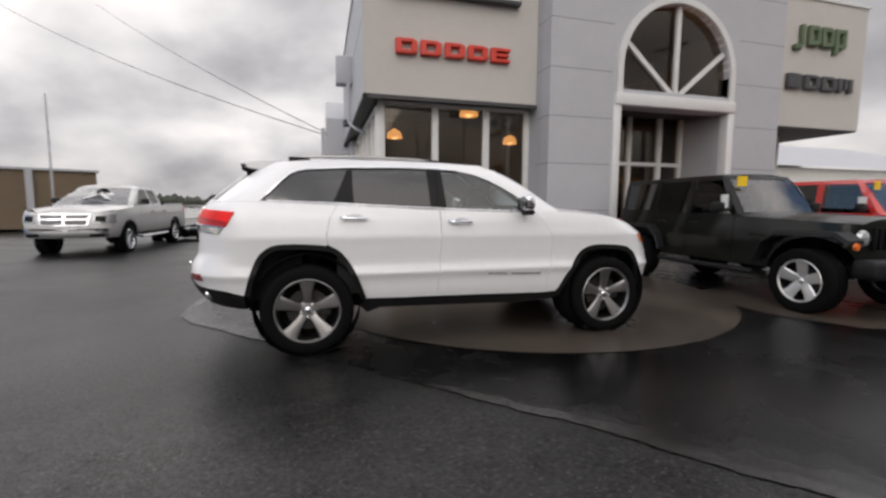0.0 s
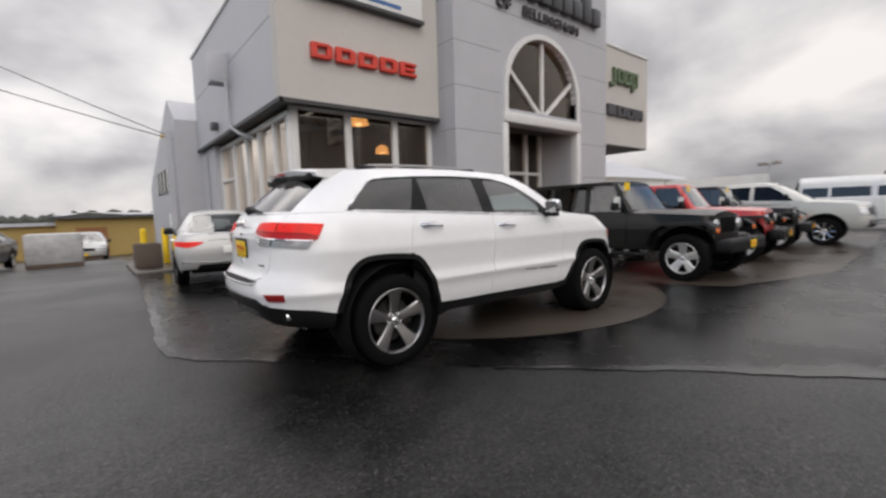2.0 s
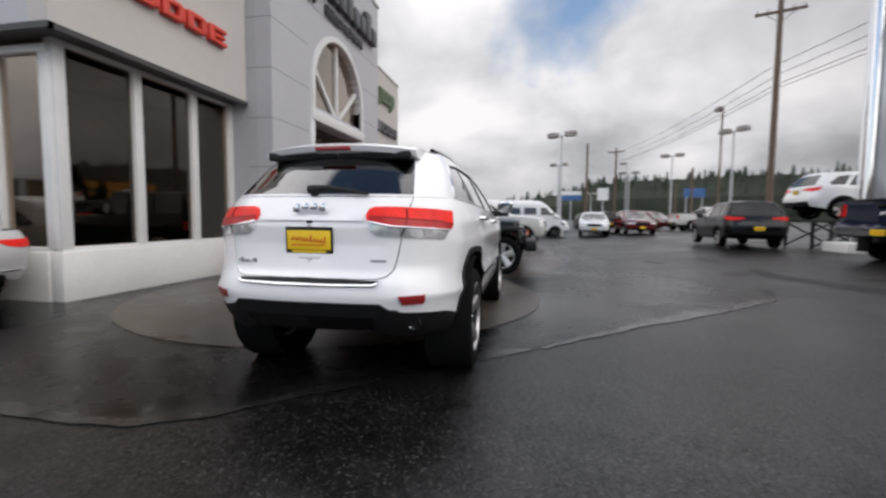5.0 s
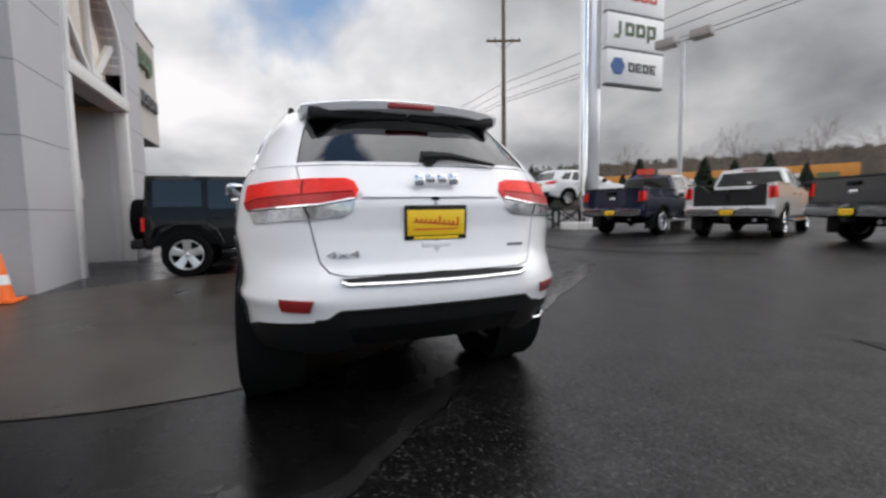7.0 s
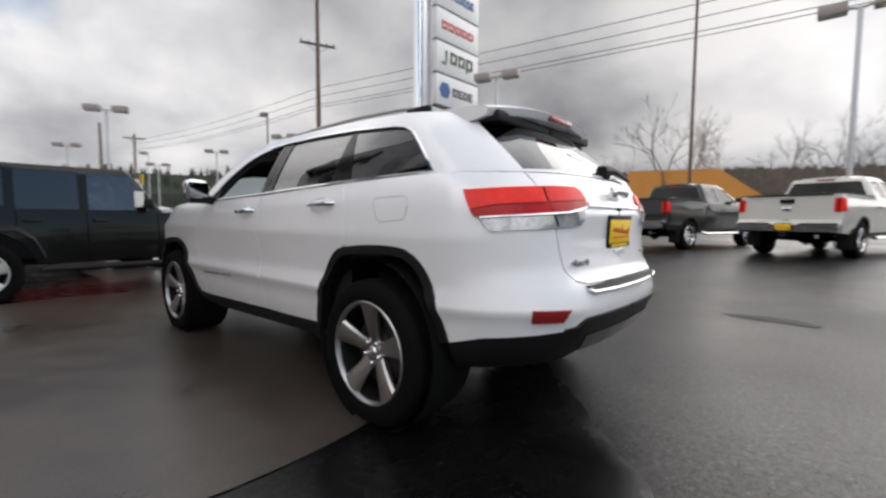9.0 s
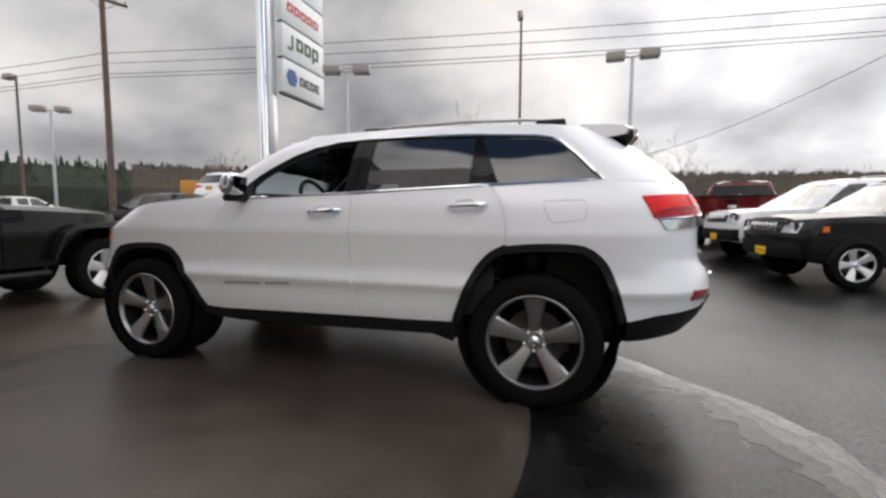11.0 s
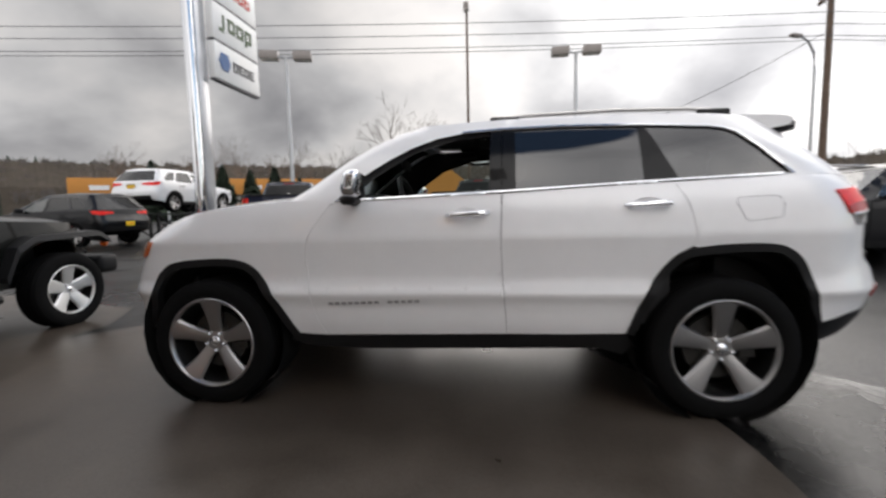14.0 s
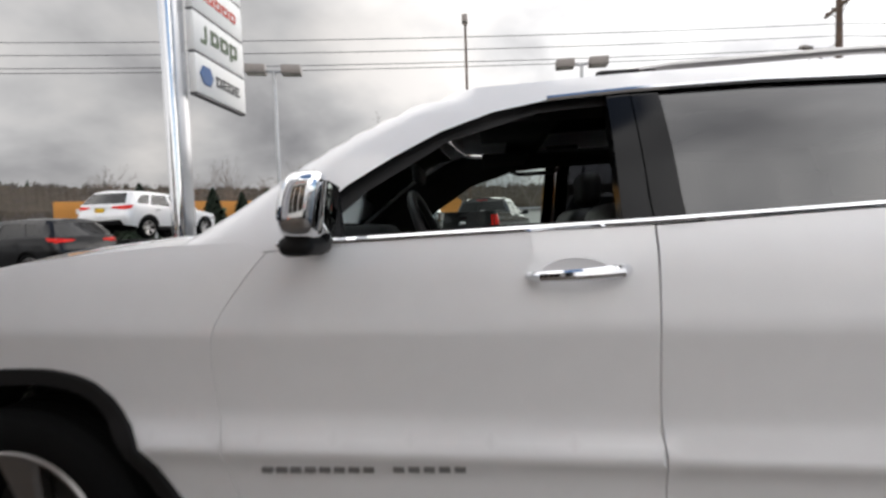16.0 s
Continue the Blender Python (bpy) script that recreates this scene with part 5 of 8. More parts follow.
WRANGLER_SPEC = dict(
    base=2.947, R=0.40, rocker=0.50, w=[(0.4, 0.78), (0.55, 0.80), (0.8, 0.81), (1.0, 0.80), (1.16, 0.775)],
    xr=[(0.4, -0.66), (1.3, -0.66)], xf=[(0.4, 3.25), (0.6, 3.30), (1.1, 3.26), (1.3, 3.2)], r=(0.08, 0.12, 0.0, 0.02, 0.12),
    top=[("r", 0, 1.16), (-0.5, 1.16), (1.95, 1.16), (2.0, 1.17), (2.5, 1.15), (3.1, 1.12), ("f", 0.55, 1.10), ("f", 0, 1.10)],
    cuts=[(0.35, "rear_tub"), (1.05, "rear_door"), (1.9, "front_door"), (99, "front_body")],
    caps=[("bonnet", [(1.95, 1.17), (2.5, 1.15), (3.1, 1.12), ("f", 0.5, 1.10), ("f", 0.25, 1.1), ("f", 0, 1.10)], 0.07, None)],
    gw=[(1.12, 0.775), (1.16, 0.77), (1.75, 0.68), (1.82, 0.62)], gxr=[(1.1, -0.66), (1.82, -0.62)], gxf=[(1.12, 2.02), (1.16, 2.0), (1.6, 1.7), (1.8, 1.55)], gr=(0.08, 0.06, 0.0, 0.04),
    gbelt=[("r", 0, 1.16), (-0.5, 1.16), (1.9, 1.16), ("f", 0.6, 1.16), ("f", 0, 1.16)],
    roof=[("r", 0, 1.78), ("r", 0.5, 1.78), (-0.5, 1.78), (1.4, 1.78), ("f", 0.45, 1.77), ("f", 0, 1.77)],
    windows=[[(1.82, 1.20), (1.58, 1.70), (1.08, 1.71), (1.08, 1.20)], [(0.98, 1.20), (0.98, 1.71), (0.35, 1.71), (0.35, 1.20)], [(0.25, 1.24), (0.25, 1.70), (-0.5, 1.70), (-0.5, 1.24)]],
    glass=[HALFTINT, TINT, TINT], screen=(1.22, 1.72), backlight=(1.25, 1.7), pillar=0.05, cabin=(-0.5, 1.9, 0.68, 1.1), seats=(0.35, 1.15), fill=[(2.1, 2.9)], fillz=1.05,
    lamps=[("tail_lamp", REDLENS, [("r", 0.80, 1.05), ("r", 0.66, 1.05), ("r", 0.66, 0.82), ("r", 0.80, 0.82)], -0.04, "red tail lamp")],
    mirror=(1.7, 0.84, 1.22), plate_z=(0.95, 0.62), half=0.80, wheels=W_JEEP, handles=[(1.2, 1.05), (0.5, 1.05)], arch=0.53, trim=False, crown=0.03, plates=False, bump=(0.5, 0.55))


def wrangler(name, at, body, roof, label):
    sp = dict(WRANGLER_SPEC, top_mat=roof)
    car, low = vehicle(name, at, sp, body, label, "car", "row of off-road vehicles")
    L = 2.947
    for sg in (1, -1):
        for x, pts in ((L, [(-0.62, 0.62), (-0.50, 0.90), (-0.34, 1.00), (0.36, 1.02), (0.50, 0.93)]), (0, [(-0.55, 0.72), (-0.45, 0.92), (-0.32, 0.985), (0.34, 0.985), (0.50, 0.86), (0.60, 0.62)])):
            vs, fs = [], []
            for a, z in pts:
                vs += [(x + a, sg * 0.70, z), (x + a, sg * 0.93, z - 0.005), (x + a, sg * 0.95, z - 0.06), (x + a, sg * 0.70, z - 0.045)]
            for i in range(len(pts) - 1):
                fs += [(i * 4 + k, i * 4 + (k + 1) % 4, i * 4 + 4 + (k + 1) % 4, i * 4 + 4 + k) for k in range(4)]
            fs += [(0, 1, 2, 3), tuple(range(len(vs) - 4, len(vs)))]
            part_vf("fender_flare", vs, fs, PLASTIC, car, "flat black fender flare", angle=25)
        part("side_step", tube([(0.55, sg * 0.86, 0.42), (2.3, sg * 0.86, 0.42)], 0.04, 8), PLASTIC, car)
        part("headlamp", lathe([(0.001, 0.05), (0.07, 0.045), (0.09, 0.03), (0.1, 0.0)], 20, at=pose(3.30, sg * 0.50, 0.94, 0, 0, -90)), HEADLENS, car, "round headlamp")
        part("turn_lamp", lathe([(0.001, 0.03), (0.04, 0.025), (0.045, 0.0)], 14, at=pose(3.45, sg * 0.83, 0.86, 0, 0, -90)), AMBER, car, "amber turn lamp")
        part("tow_hook", tube([(3.62, sg * 0.33, 0.66), (3.70, sg * 0.33, 0.74), (3.62, sg * 0.33, 0.78)], 0.015, 6), PLASTIC, car)
    for k in range(7):
        part("grille_slot", box(3.31, -0.345 + k * 0.1, 0.80, 3.335, -0.29 + k * 0.1, 1.06, 0.012), DARKIN, car)
    fb = part("front_bumper", box(3.40, -0.82, 0.50, 3.66, 0.82, 0.72, 0.06, seg=3), PLASTIC, car)
    part("bumper_bracket", box(3.1, -0.4, 0.5, 3.45, 0.4, 0.66), DARKIN, car)
    plate(car, pose(3.665, 0.12, 0.62, 0, 0, -90), 0.3, 0.16)
    part("rear_bumper", box(-0.86, -0.8, 0.52, -0.66, 0.8, 0.68, 0.04, seg=3), PLASTIC, car)
    spare = wheel_meshes("jeep", 0.40, 0.255, 0.25, 5, BRIGHTALLOY, "jeep")
    o = new("spare_wheel", spare[0])
    o.parent, o.matrix_basis = car, pose(-0.84, 0.05, 1.0, 0, 0, 90)
    t = new("tyre", spare[1])
    t.parent = o
    part("windscreen_sticker", box(1.76, -0.62, 1.60, 1.775, -0.45, 1.75), YELLOW, car, "yellow windscreen price card", at=pose(0.0, 0, 0))
    part("window_sheet", box(1.62, -0.745, 1.24, 1.74, -0.735, 1.48), STICKER, car, "pale window sticker sheet")
    part("wipers", tube([(1.98, -0.1, 1.21), (1.95, 0.35, 1.25)], 0.01, 5), PLASTIC, car)
    return car

# ---- ground ----
def ground_mat(name, base, rough_lo, rough_hi, grain, wet_scale, bump=0.5, fleck=0.0, tint=None, spec=0.5, coarse=0.2):
    m = bpy.data.materials.new(name)
    t = tree_of(m)
    out = nd(t, "ShaderNodeOutputMaterial")
    pos = nd(t, "ShaderNodeNewGeometry").outputs["Position"]
    b = nd(t, "ShaderNodeBsdfPrincipled")
    t.links.new(b.outputs[0], out.inputs[0])
    stain = nd(t, "ShaderNodeTexNoise", {"Vector": pos, "Scale": wet_scale, "Detail": 3.0, "Roughness": 0.5, "Distortion": 0.25}).outputs[0]
    mid = nd(t, "ShaderNodeTexNoise", {"Vector": pos, "Scale": 4.0, "Detail": 4.0, "Roughness": 0.5}).outputs[0]
    gr = nd(t, "ShaderNodeTexNoise", {"Vector": pos, "Scale": grain, "Detail": 2.0, "Roughness": 0.7}).outputs[0]
    vo = nd(t, "ShaderNodeTexVoronoi", {"Vector": pos, "Scale": grain * 0.8}, feature="F1")
    lo, hi = tuple(c * 0.62 for c in base), tuple(c * 1.4 for c in (tint or base))
    tone = math_node(t, "ADD", math_node(t, "MULTIPLY", stain, 0.45), math_node(t, "ADD", math_node(t, "MULTIPLY", mid, 0.25), math_node(t, "MULTIPLY", gr, 0.3)))
    col = ramp(t, tone, [(0.36, lo), (0.64, hi)])
    if fleck:
        spot = ramp(t, vo.outputs["Color"], [(0.74, 0.0), (0.92, fleck)])
        col = mixc(t, spot, col, (0.10, 0.096, 0.092))
    t.links.new(col, b.inputs["Base Color"])
    wet = ramp(t, math_node(t, "ADD", math_node(t, "MULTIPLY", stain, 0.75), math_node(t, "MULTIPLY", mid, 0.25)), [(0.36, rough_lo), (0.64, rough_hi)])
    t.links.new(wet, b.inputs["Roughness"])
    clump = nd(t, "ShaderNodeTexNoise", {"Vector": pos, "Scale": grain * 0.3, "Detail": 3.0, "Roughness": 0.7}).outputs[0]
    gloss = math_node(t, "ADD", math_node(t, "MULTIPLY", gr, 0.4), math_node(t, "ADD", math_node(t, "MULTIPLY", clump, 0.4), math_node(t, "MULTIPLY", mid, 0.2)))
    t.links.new(ramp(t, gloss, [(0.36, spec * (1 - coarse)), (0.64, spec * (1 + coarse))]), b.inputs["Specular IOR Level"])
    h = math_node(t, "ADD", math_node(t, "MULTIPLY", vo.outputs["Distance"], 0.6), gr)
    k = ramp(t, wet, [(rough_lo, 0.15), (rough_hi, 1.0)])
    t.links.new(nd(t, "ShaderNodeBump", {"Height": h, "Strength": math_node(t, "MULTIPLY", k, bump), "Distance": 0.006}).outputs[0], b.inputs["Normal"])
    return m


ASPHALT = ground_mat("wet_asphalt", (0.0040, 0.0039, 0.0038), 0.30, 0.46, 100.0, 0.35, 0.45, 0.55, spec=0.40, coarse=0.8)
SMOOTH = ground_mat("smooth_wet_asphalt", (0.0035, 0.0034, 0.0035), 0.20, 0.36, 120.0, 0.45, 0.24, 0.15, spec=0.25, coarse=0.5)
SLAB = ground_mat("wet_brown_concrete", (0.058, 0.047, 0.038), 0.27, 0.42, 130.0, 0.8, 0.14, 0.0, spec=0.4)
SEAM = ground_mat("sealed_joint", (0.016, 0.0155, 0.015), 0.12, 0.32, 60.0, 2.2, 0.15, 0.0, spec=0.6, coarse=0.6)
WETFILM = ground_mat("wet_film", (0.008, 0.0078, 0.0076), 0.16, 0.34, 90.0, 1.2, 0.18, 0.0, spec=0.44, coarse=0.5)
DAMP = ground_mat("damp_film", (0.005, 0.0049, 0.0048), 0.18, 0.35, 110.0, 0.8, 0.2, 0.1, spec=0.31, coarse=0.5)
# black for the tar crack, and for truck reflections painted on the lot
TARDARK = mat("tar", (0.006, 0.006, 0.006), 0.5, spec=0.2, noise_scale=4, vary=0.3)


def ease(v):
    v = min(1.0, max(0.0, v))
    return v * v * (3 - 2 * v)


def rise(x, y):
    """The lot climbs a little to the road in the south and falls away to the north."""
    return 0.27 * ease((1.0 - y) / 6.0) - 1.25 * ease((y - 12.0) / 34.0) * ease((3.0 - x) / 3.0)


def sheet(name, outline, material, lift, step, label, parent=None):
    pts, faces = fill2d(outline, (), step)
    ob = part_vf(name, [(x, y, rise(x, y) + lift) for x, y in pts], faces, material, parent)
    return tagged(ob, label, "ground", kind="structure")


xs = sorted({*np.linspace(-14, 34, 97), *np.linspace(-60, -14, 12), *np.linspace(34, 90, 14), -1500, -500, -150, 150, 500, 1500})
ys = sorted({*np.linspace(-14, 24, 77), *np.linspace(-60, -14, 12), *np.linspace(24, 70, 12), -1500, -500, -150, 150, 500, 1500})
gv = [(x, y, rise(x, y)) for y in ys for x in xs]
nx = len(xs)
gf = [(j * nx + i, j * nx + i + 1, (j + 1) * nx + i + 1, (j + 1) * nx + i) for j in range(len(ys) - 1) for i in range(nx - 1)]
tagged(part_vf("ground", gv, gf, ASPHALT), "dark wet asphalt lot with fine aggregate and damp patches", "ground", kind="structure")

border = [(-1.10, 22.0), (-1.25, 13.5), (-1.53, 7.4), (-1.60, 6.1), (-1.56, 5.8), (-1.33, 5.42), (-0.53, 4.58), (0.45, 3.48), (1.0, 2.9), (1.5, 2.4), (1.98, 1.8), (2.3, 1.43), (3.55, 0.05)]
sheet("pavement_smooth", border + [(3.95, -0.08), (4.6, 0.3), (6.5, 1.1), (12.0, 1.9), (30.0, 2.6), (30.0, 30.0), (-1.10, 30.0)], SMOOTH, 0.004, 0.5, "smooth dark wet asphalt apron before the building")
def strip(name, line, wide, material, lift, label, inner=None):
    """A ragged band along a line, wide to one side and inner (or as wide) to the other."""
    rng = np.random.default_rng(len(line))
    pts = dense(list(line), 0.05)[: -max(1, int(math.dist(line[-1], line[0]) / 0.05))]
    left, right = [], []
    ph = rng.uniform(0, 6.28, 6)
    for i, ((x, y), (p, q)) in enumerate(zip(pts, pts[1:])):
        d = math.hypot(p - x, q - y) or 1.0
        a, b = (q - y) / d, -(p - x) / d
        k, m = (side * (0.85 + 0.22 * math.sin(i * 0.31 + ph[j]) + 0.16 * math.sin(i * 0.83 + ph[j + 1]) + 0.10 * math.sin(i * 1.9 + ph[j + 2])) for j, side in ((0, inner or wide), (3, wide)))
        # run out to a point at both ends
        k *= ease((i + 1) / 24) * ease((len(pts) - i) / 10)
        left.append((x - a * k, y - b * k))
        right.append((x + a * m, y + b * m))
    sheet(name, left + right[::-1], material, lift, 0.3, label)


for line, damp in ((border[7:] + [(3.80, -0.02)], border[8:] + [(3.80, -0.02)]), (border[1:7], border[1:8])):
    strip("damp_margin", damp, 0.02, DAMP, 0.0052, "faintly glossy damp margin beside the asphalt joint", 0.36)
    strip("wet_margin", damp, 0.03, WETFILM, 0.0062, "glossy wet margin along the asphalt joint", 0.20)
    strip("joint_seam", line, 0.045, SEAM, 0.0072, "smooth wet sealed seam along the asphalt joint", 0.075)
strip("joint_crack", border[6:8], 0.022, TARDARK, 0.006, "dark ragged crack along the asphalt joint")
disc = [(2.806 + 2.962 * math.cos(a), 6.380 + 2.962 * math.sin(a)) for a in np.linspace(0, 2 * math.pi, 97)[:-1]]
sheet("pavement_disc", disc, SLAB, 0.010, 0.3, "round wet brown concrete display pad")
# last two outlines: wet streaks, the trucks' dark reflection put into their colour
for pts in ([(-1.00, 1.34), (-1.20, 1.22), (-1.42, 1.16), (-1.68, 1.20), (-1.92, 1.36), (-1.84, 1.50), (-1.60, 1.42), (-1.30, 1.46)], [(9.6, 0.34), (9.2, 0.10), (8.6, 0.04), (8.75, 0.24), (9.3, 0.46)], [(10.3, -1.15), (9.6, -1.32), (8.7, -1.36), (8.9, -1.18), (9.7, -1.05)], [(4.62, -0.22), (4.5, -0.36), (3.9, -0.14), (3.92, -0.05)], [(7.3, -1.4), (6.1, -1.35), (4.2, -1.9), (2.5, -2.95), (2.3, -2.7), (3.8, -1.6), (6.0, -1.0), (7.2, -1.15)], [(5.3, -2.1), (4.7, -2.55), (4.1, -3.35), (3.4, -3.85), (2.7, -4.1), (3.3, -4.0), (4.2, -3.65), (4.9, -3.0), (5.4, -2.4)]):
    sheet("tar_patch", pts, TARDARK, 0.006, 0.3, "small irregular dark wet patch in the asphalt")
apron = [(5.2, 1.95 + 2.2), (5.6, 3.4), (8.2, 2.6), (15, 2.9), (22, 3.4), (22, 5.6), (5.2, 5.6)]
sheet("pavement_row", apron, SLAB, 0.007, 0.5, "wet brown concrete strip under the parked row")

# ---- dealership building ----
WALLGREY = mat("grey_panel", (0.44, 0.445, 0.47), 0.5, noise_scale=1.2, vary=0.05, bump=0.05, bump_scale=40)
# grey_panel about a tenth darker: tower sides and back, porch sides, east return
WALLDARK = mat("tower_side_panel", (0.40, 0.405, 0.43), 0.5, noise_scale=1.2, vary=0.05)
STUCCO = mat("beige_stucco", (0.52, 0.495, 0.465), 0.8, noise_scale=1.0, vary=0.05, bump=0.25, bump_scale=90)
WHITEWALL = mat("white_base_wall", (0.70, 0.69, 0.66), 0.7, noise_scale=1.5, vary=0.07, bump=0.1)
ALU = mat("white_aluminium", (0.66, 0.66, 0.65), 0.4, noise_scale=3, vary=0.06)
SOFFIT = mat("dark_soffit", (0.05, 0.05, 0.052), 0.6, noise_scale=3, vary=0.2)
JOINT = mat("panel_joint", (0.16, 0.16, 0.17), 0.7)
SIGNRED = mat("sign_red", (0.62, 0.05, 0.03), 0.4, noise_scale=3, vary=0.1)
SIGNSIDE = mat("sign_return", (0.10, 0.05, 0.045), 0.5)
SIGNGREEN = mat("sign_green", (0.10, 0.14, 0.075), 0.5, noise_scale=3, vary=0.1)
SIGNDARK = mat("sign_dark", (0.06, 0.06, 0.065), 0.4, noise_scale=3, vary=0.1)
SIGNWHITE = mat("sign_white", (0.80, 0.80, 0.79), 0.35, noise_scale=2, vary=0.03)
SIGNBLUE = mat("sign_blue", (0.05, 0.13, 0.32), 0.4)
LAMPGLOW = mat("lamp_glow", (1.0, 0.7, 0.35), 0.5, emit=((1.0, 0.62, 0.28), 9.0))
COPPER = mat("lamp_shade", (0.42, 0.22, 0.09), 0.35, 0.6, emit=((1.0, 0.50, 0.16), 4.5))
SHOPFLOOR = mat("shop_floor", (0.10, 0.085, 0.07), 0.35, noise_scale=2, vary=0.15)
SHOPWALL = mat("shop_wall", (0.16, 0.14, 0.12), 0.8, noise_scale=2, vary=0.1)

XW, XD, XT, XR, XJ = 0.887, 4.72, 4.73, 11.15, 14.40
YD, YT, YJ, SOF, TOPZ, TOWZ = 9.41, 8.83, 9.10, 3.52, 6.45, 8.30
bld = empty("dealership_building", pose(0, 0, 0), "grey and beige dealership with an arched tower and glazed corner", "building")


def bpart(name, *a, m=WALLGREY, parent=None, bevel=0.0, label=""):
    return part(name, box(*a, bevel), m, parent or bld, label, smooth=bool(bevel))


# upper storey over the showroom
bpart("upper_wall", XW, YD, SOF, XD, YD + 0.3, TOPZ, m=STUCCO, label="beige stucco upper wall")
bpart("upper_wall_west", XW, YD + 0.3, SOF, XW + 0.3, 17.4, TOPZ, m=WALLGREY, label="grey upper side wall")
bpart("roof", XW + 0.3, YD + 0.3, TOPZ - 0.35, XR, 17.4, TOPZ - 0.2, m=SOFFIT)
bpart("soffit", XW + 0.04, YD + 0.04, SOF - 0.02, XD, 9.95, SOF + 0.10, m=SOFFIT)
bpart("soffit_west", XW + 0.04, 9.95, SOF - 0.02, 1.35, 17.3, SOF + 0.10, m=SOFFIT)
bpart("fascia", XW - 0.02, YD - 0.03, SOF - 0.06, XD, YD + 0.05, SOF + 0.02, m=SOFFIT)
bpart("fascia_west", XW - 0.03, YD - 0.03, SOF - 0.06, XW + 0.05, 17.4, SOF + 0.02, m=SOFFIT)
bpart("parapet_cap", XW - 0.03, YD - 0.04, TOPZ, XD, YD + 0.34, TOPZ + 0.06, m=ALU)
bpart("parapet_cap_west", XW - 0.04, YD + 0.34, TOPZ, XW + 0.34, 17.45, TOPZ + 0.06, m=ALU)
bpart("panel_joint", XW - 0.003, YD + 0.3, 5.1, XW + 0.01, 17.4, 5.12, m=JOINT)
# showroom glazing, front and west
GY, GX = 9.80, 1.20
def glazing(name, along, pts, fixed, z0, z1, parent):
    """Posts at the given places and panes between them. along: x or y."""
    w = empty(name, pose(0, 0, 0))
    w.parent = parent
    for p, wd in pts:
        b = (p - wd / 2, fixed - 0.05, z0, p + wd / 2, fixed + 0.12, z1) if along == "x" else (fixed - 0.05, p - wd / 2, z0, fixed + 0.12, p + wd / 2, z1)
        part("mullion", box(*b, 0.006), ALU, w)
    for (a, wa), (b, wb) in zip(pts, pts[1:]):
        lo, hi = a + wa / 2, b - wb / 2
        bx = (lo, fixed + 0.03, z0, hi, fixed + 0.045, z1) if along == "x" else (fixed + 0.03, lo, z0, fixed + 0.045, hi, z1)
        part("pane", box(*bx), STORE, w, smooth=False).visible_shadow = False
    return w
def rail(along, a, b, fixed, z, h, parent):
    bx = (a, fixed - 0.04, z, b, fixed + 0.11, z + h) if along == "x" else (fixed - 0.04, a, z, fixed + 0.11, b, z + h)
    part("rail", box(*bx, 0.006), ALU, parent)
gf_ = glazing("front_glazing", "x", [(1.27, 0.15), (2.46, 0.14), (3.66, 0.14), (4.67, 0.12)], GY, 0.72, 3.46, bld)
gw_ = glazing("west_glazing", "y", [(9.88, 0.15), (10.75, 0.10), (11.85, 0.10), (12.9, 0.14), (14.1, 0.10), (15.6, 0.12)], GX, 0.72, 3.30, bld)
for par, al, a, b, fx in ((gf_, "x", 1.2, 4.73, GY), (gw_, "y", 9.88, 15.66, GX)):
    rail(al, a, b, fx, 0.66, 0.08, par)
    rail(al, a, b, fx, 3.32 if al == "y" else 3.44, 0.1, par)
rail("y", 14.1, 15.6, GX, 2.35, 0.07, gw_)
bpart("base_wall", 1.14, GY - 0.10, 0.0, XT + 0.05, GY + 0.12, 0.68, m=WHITEWALL, bevel=0.01, label="white painted base wall")
bpart("base_wall_west", GX - 0.08, GY + 0.12, 0.0, GX + 0.14, 15.7, 0.68, m=WHITEWALL, bevel=0.01)
bpart("west_wall_lower", XW + 0.12, 15.66, 0.0, XW + 0.42, 26, SOF - 0.05, m=WALLGREY)
for y in (16.6, 18.5):
    bpart("downpipe", XW - 0.02, y, 0.1, XW + 0.1, y + 0.1, 3.3, m=WALLGREY)
# wall fittings on the west side
bpart("duct_box", XW - 0.42, 12.9, 4.62, XW, 13.35, 5.35, m=WALLGREY, bevel=0.01, label="grey sheet metal duct")
part("drain_pipe", tube([(XW - 0.1, 12.85, 4.62), (XW - 0.1, 12.85, 3.55), (XW + 0.05, 12.5, 3.35), (XW + 0.3, 12.3, 3.2)], 0.05, 8), WALLGREY, bld)
bpart("wall_light", XW - 0.18, 14.35, 3.72, XW, 14.62, 3.92, m=SIGNDARK, bevel=0.02, label="dark wall floodlight")
# rear wing with its gable to the west
prof = [(17.45, -0.6), (17.45, 4.5), (18.7, 5.35), (25.5, 2.75), (25.5, -0.9)]
nv = len(prof)
part_vf("rear_wing", [(0.25, y, z) for y, z in prof] + [(9.0, y, z) for y, z in prof], [tuple(range(nv)), tuple(range(2 * nv - 1, nv - 1, -1))] + [(k, k + nv, (k + 1) % nv + nv, (k + 1) % nv) for k in range(nv)], WALLGREY, bld, "grey gabled rear wing", smooth=False)
for k in range(4):
    w = bpart("rear_window", 0.20, 19.2 + 0.95 * k, 2.3, 0.27, 19.85 + 0.95 * k, 3.15, m=GLOSSBLACK)
    bpart("frame_bar", 0.18, 19.48 + 0.95 * k, 2.3, 0.26, 19.55 + 0.95 * k, 3.15, m=ALU, parent=w)
bpart("wall_panel", 0.20, 19.0, 0.2, 0.26, 19.8, 1.5, m=SIGNWHITE)
bpart("yellow_wall_lamp", 0.14, 19.95, 4.28, 0.26, 20.07, 4.38, m=YELLOW, bevel=0.02)
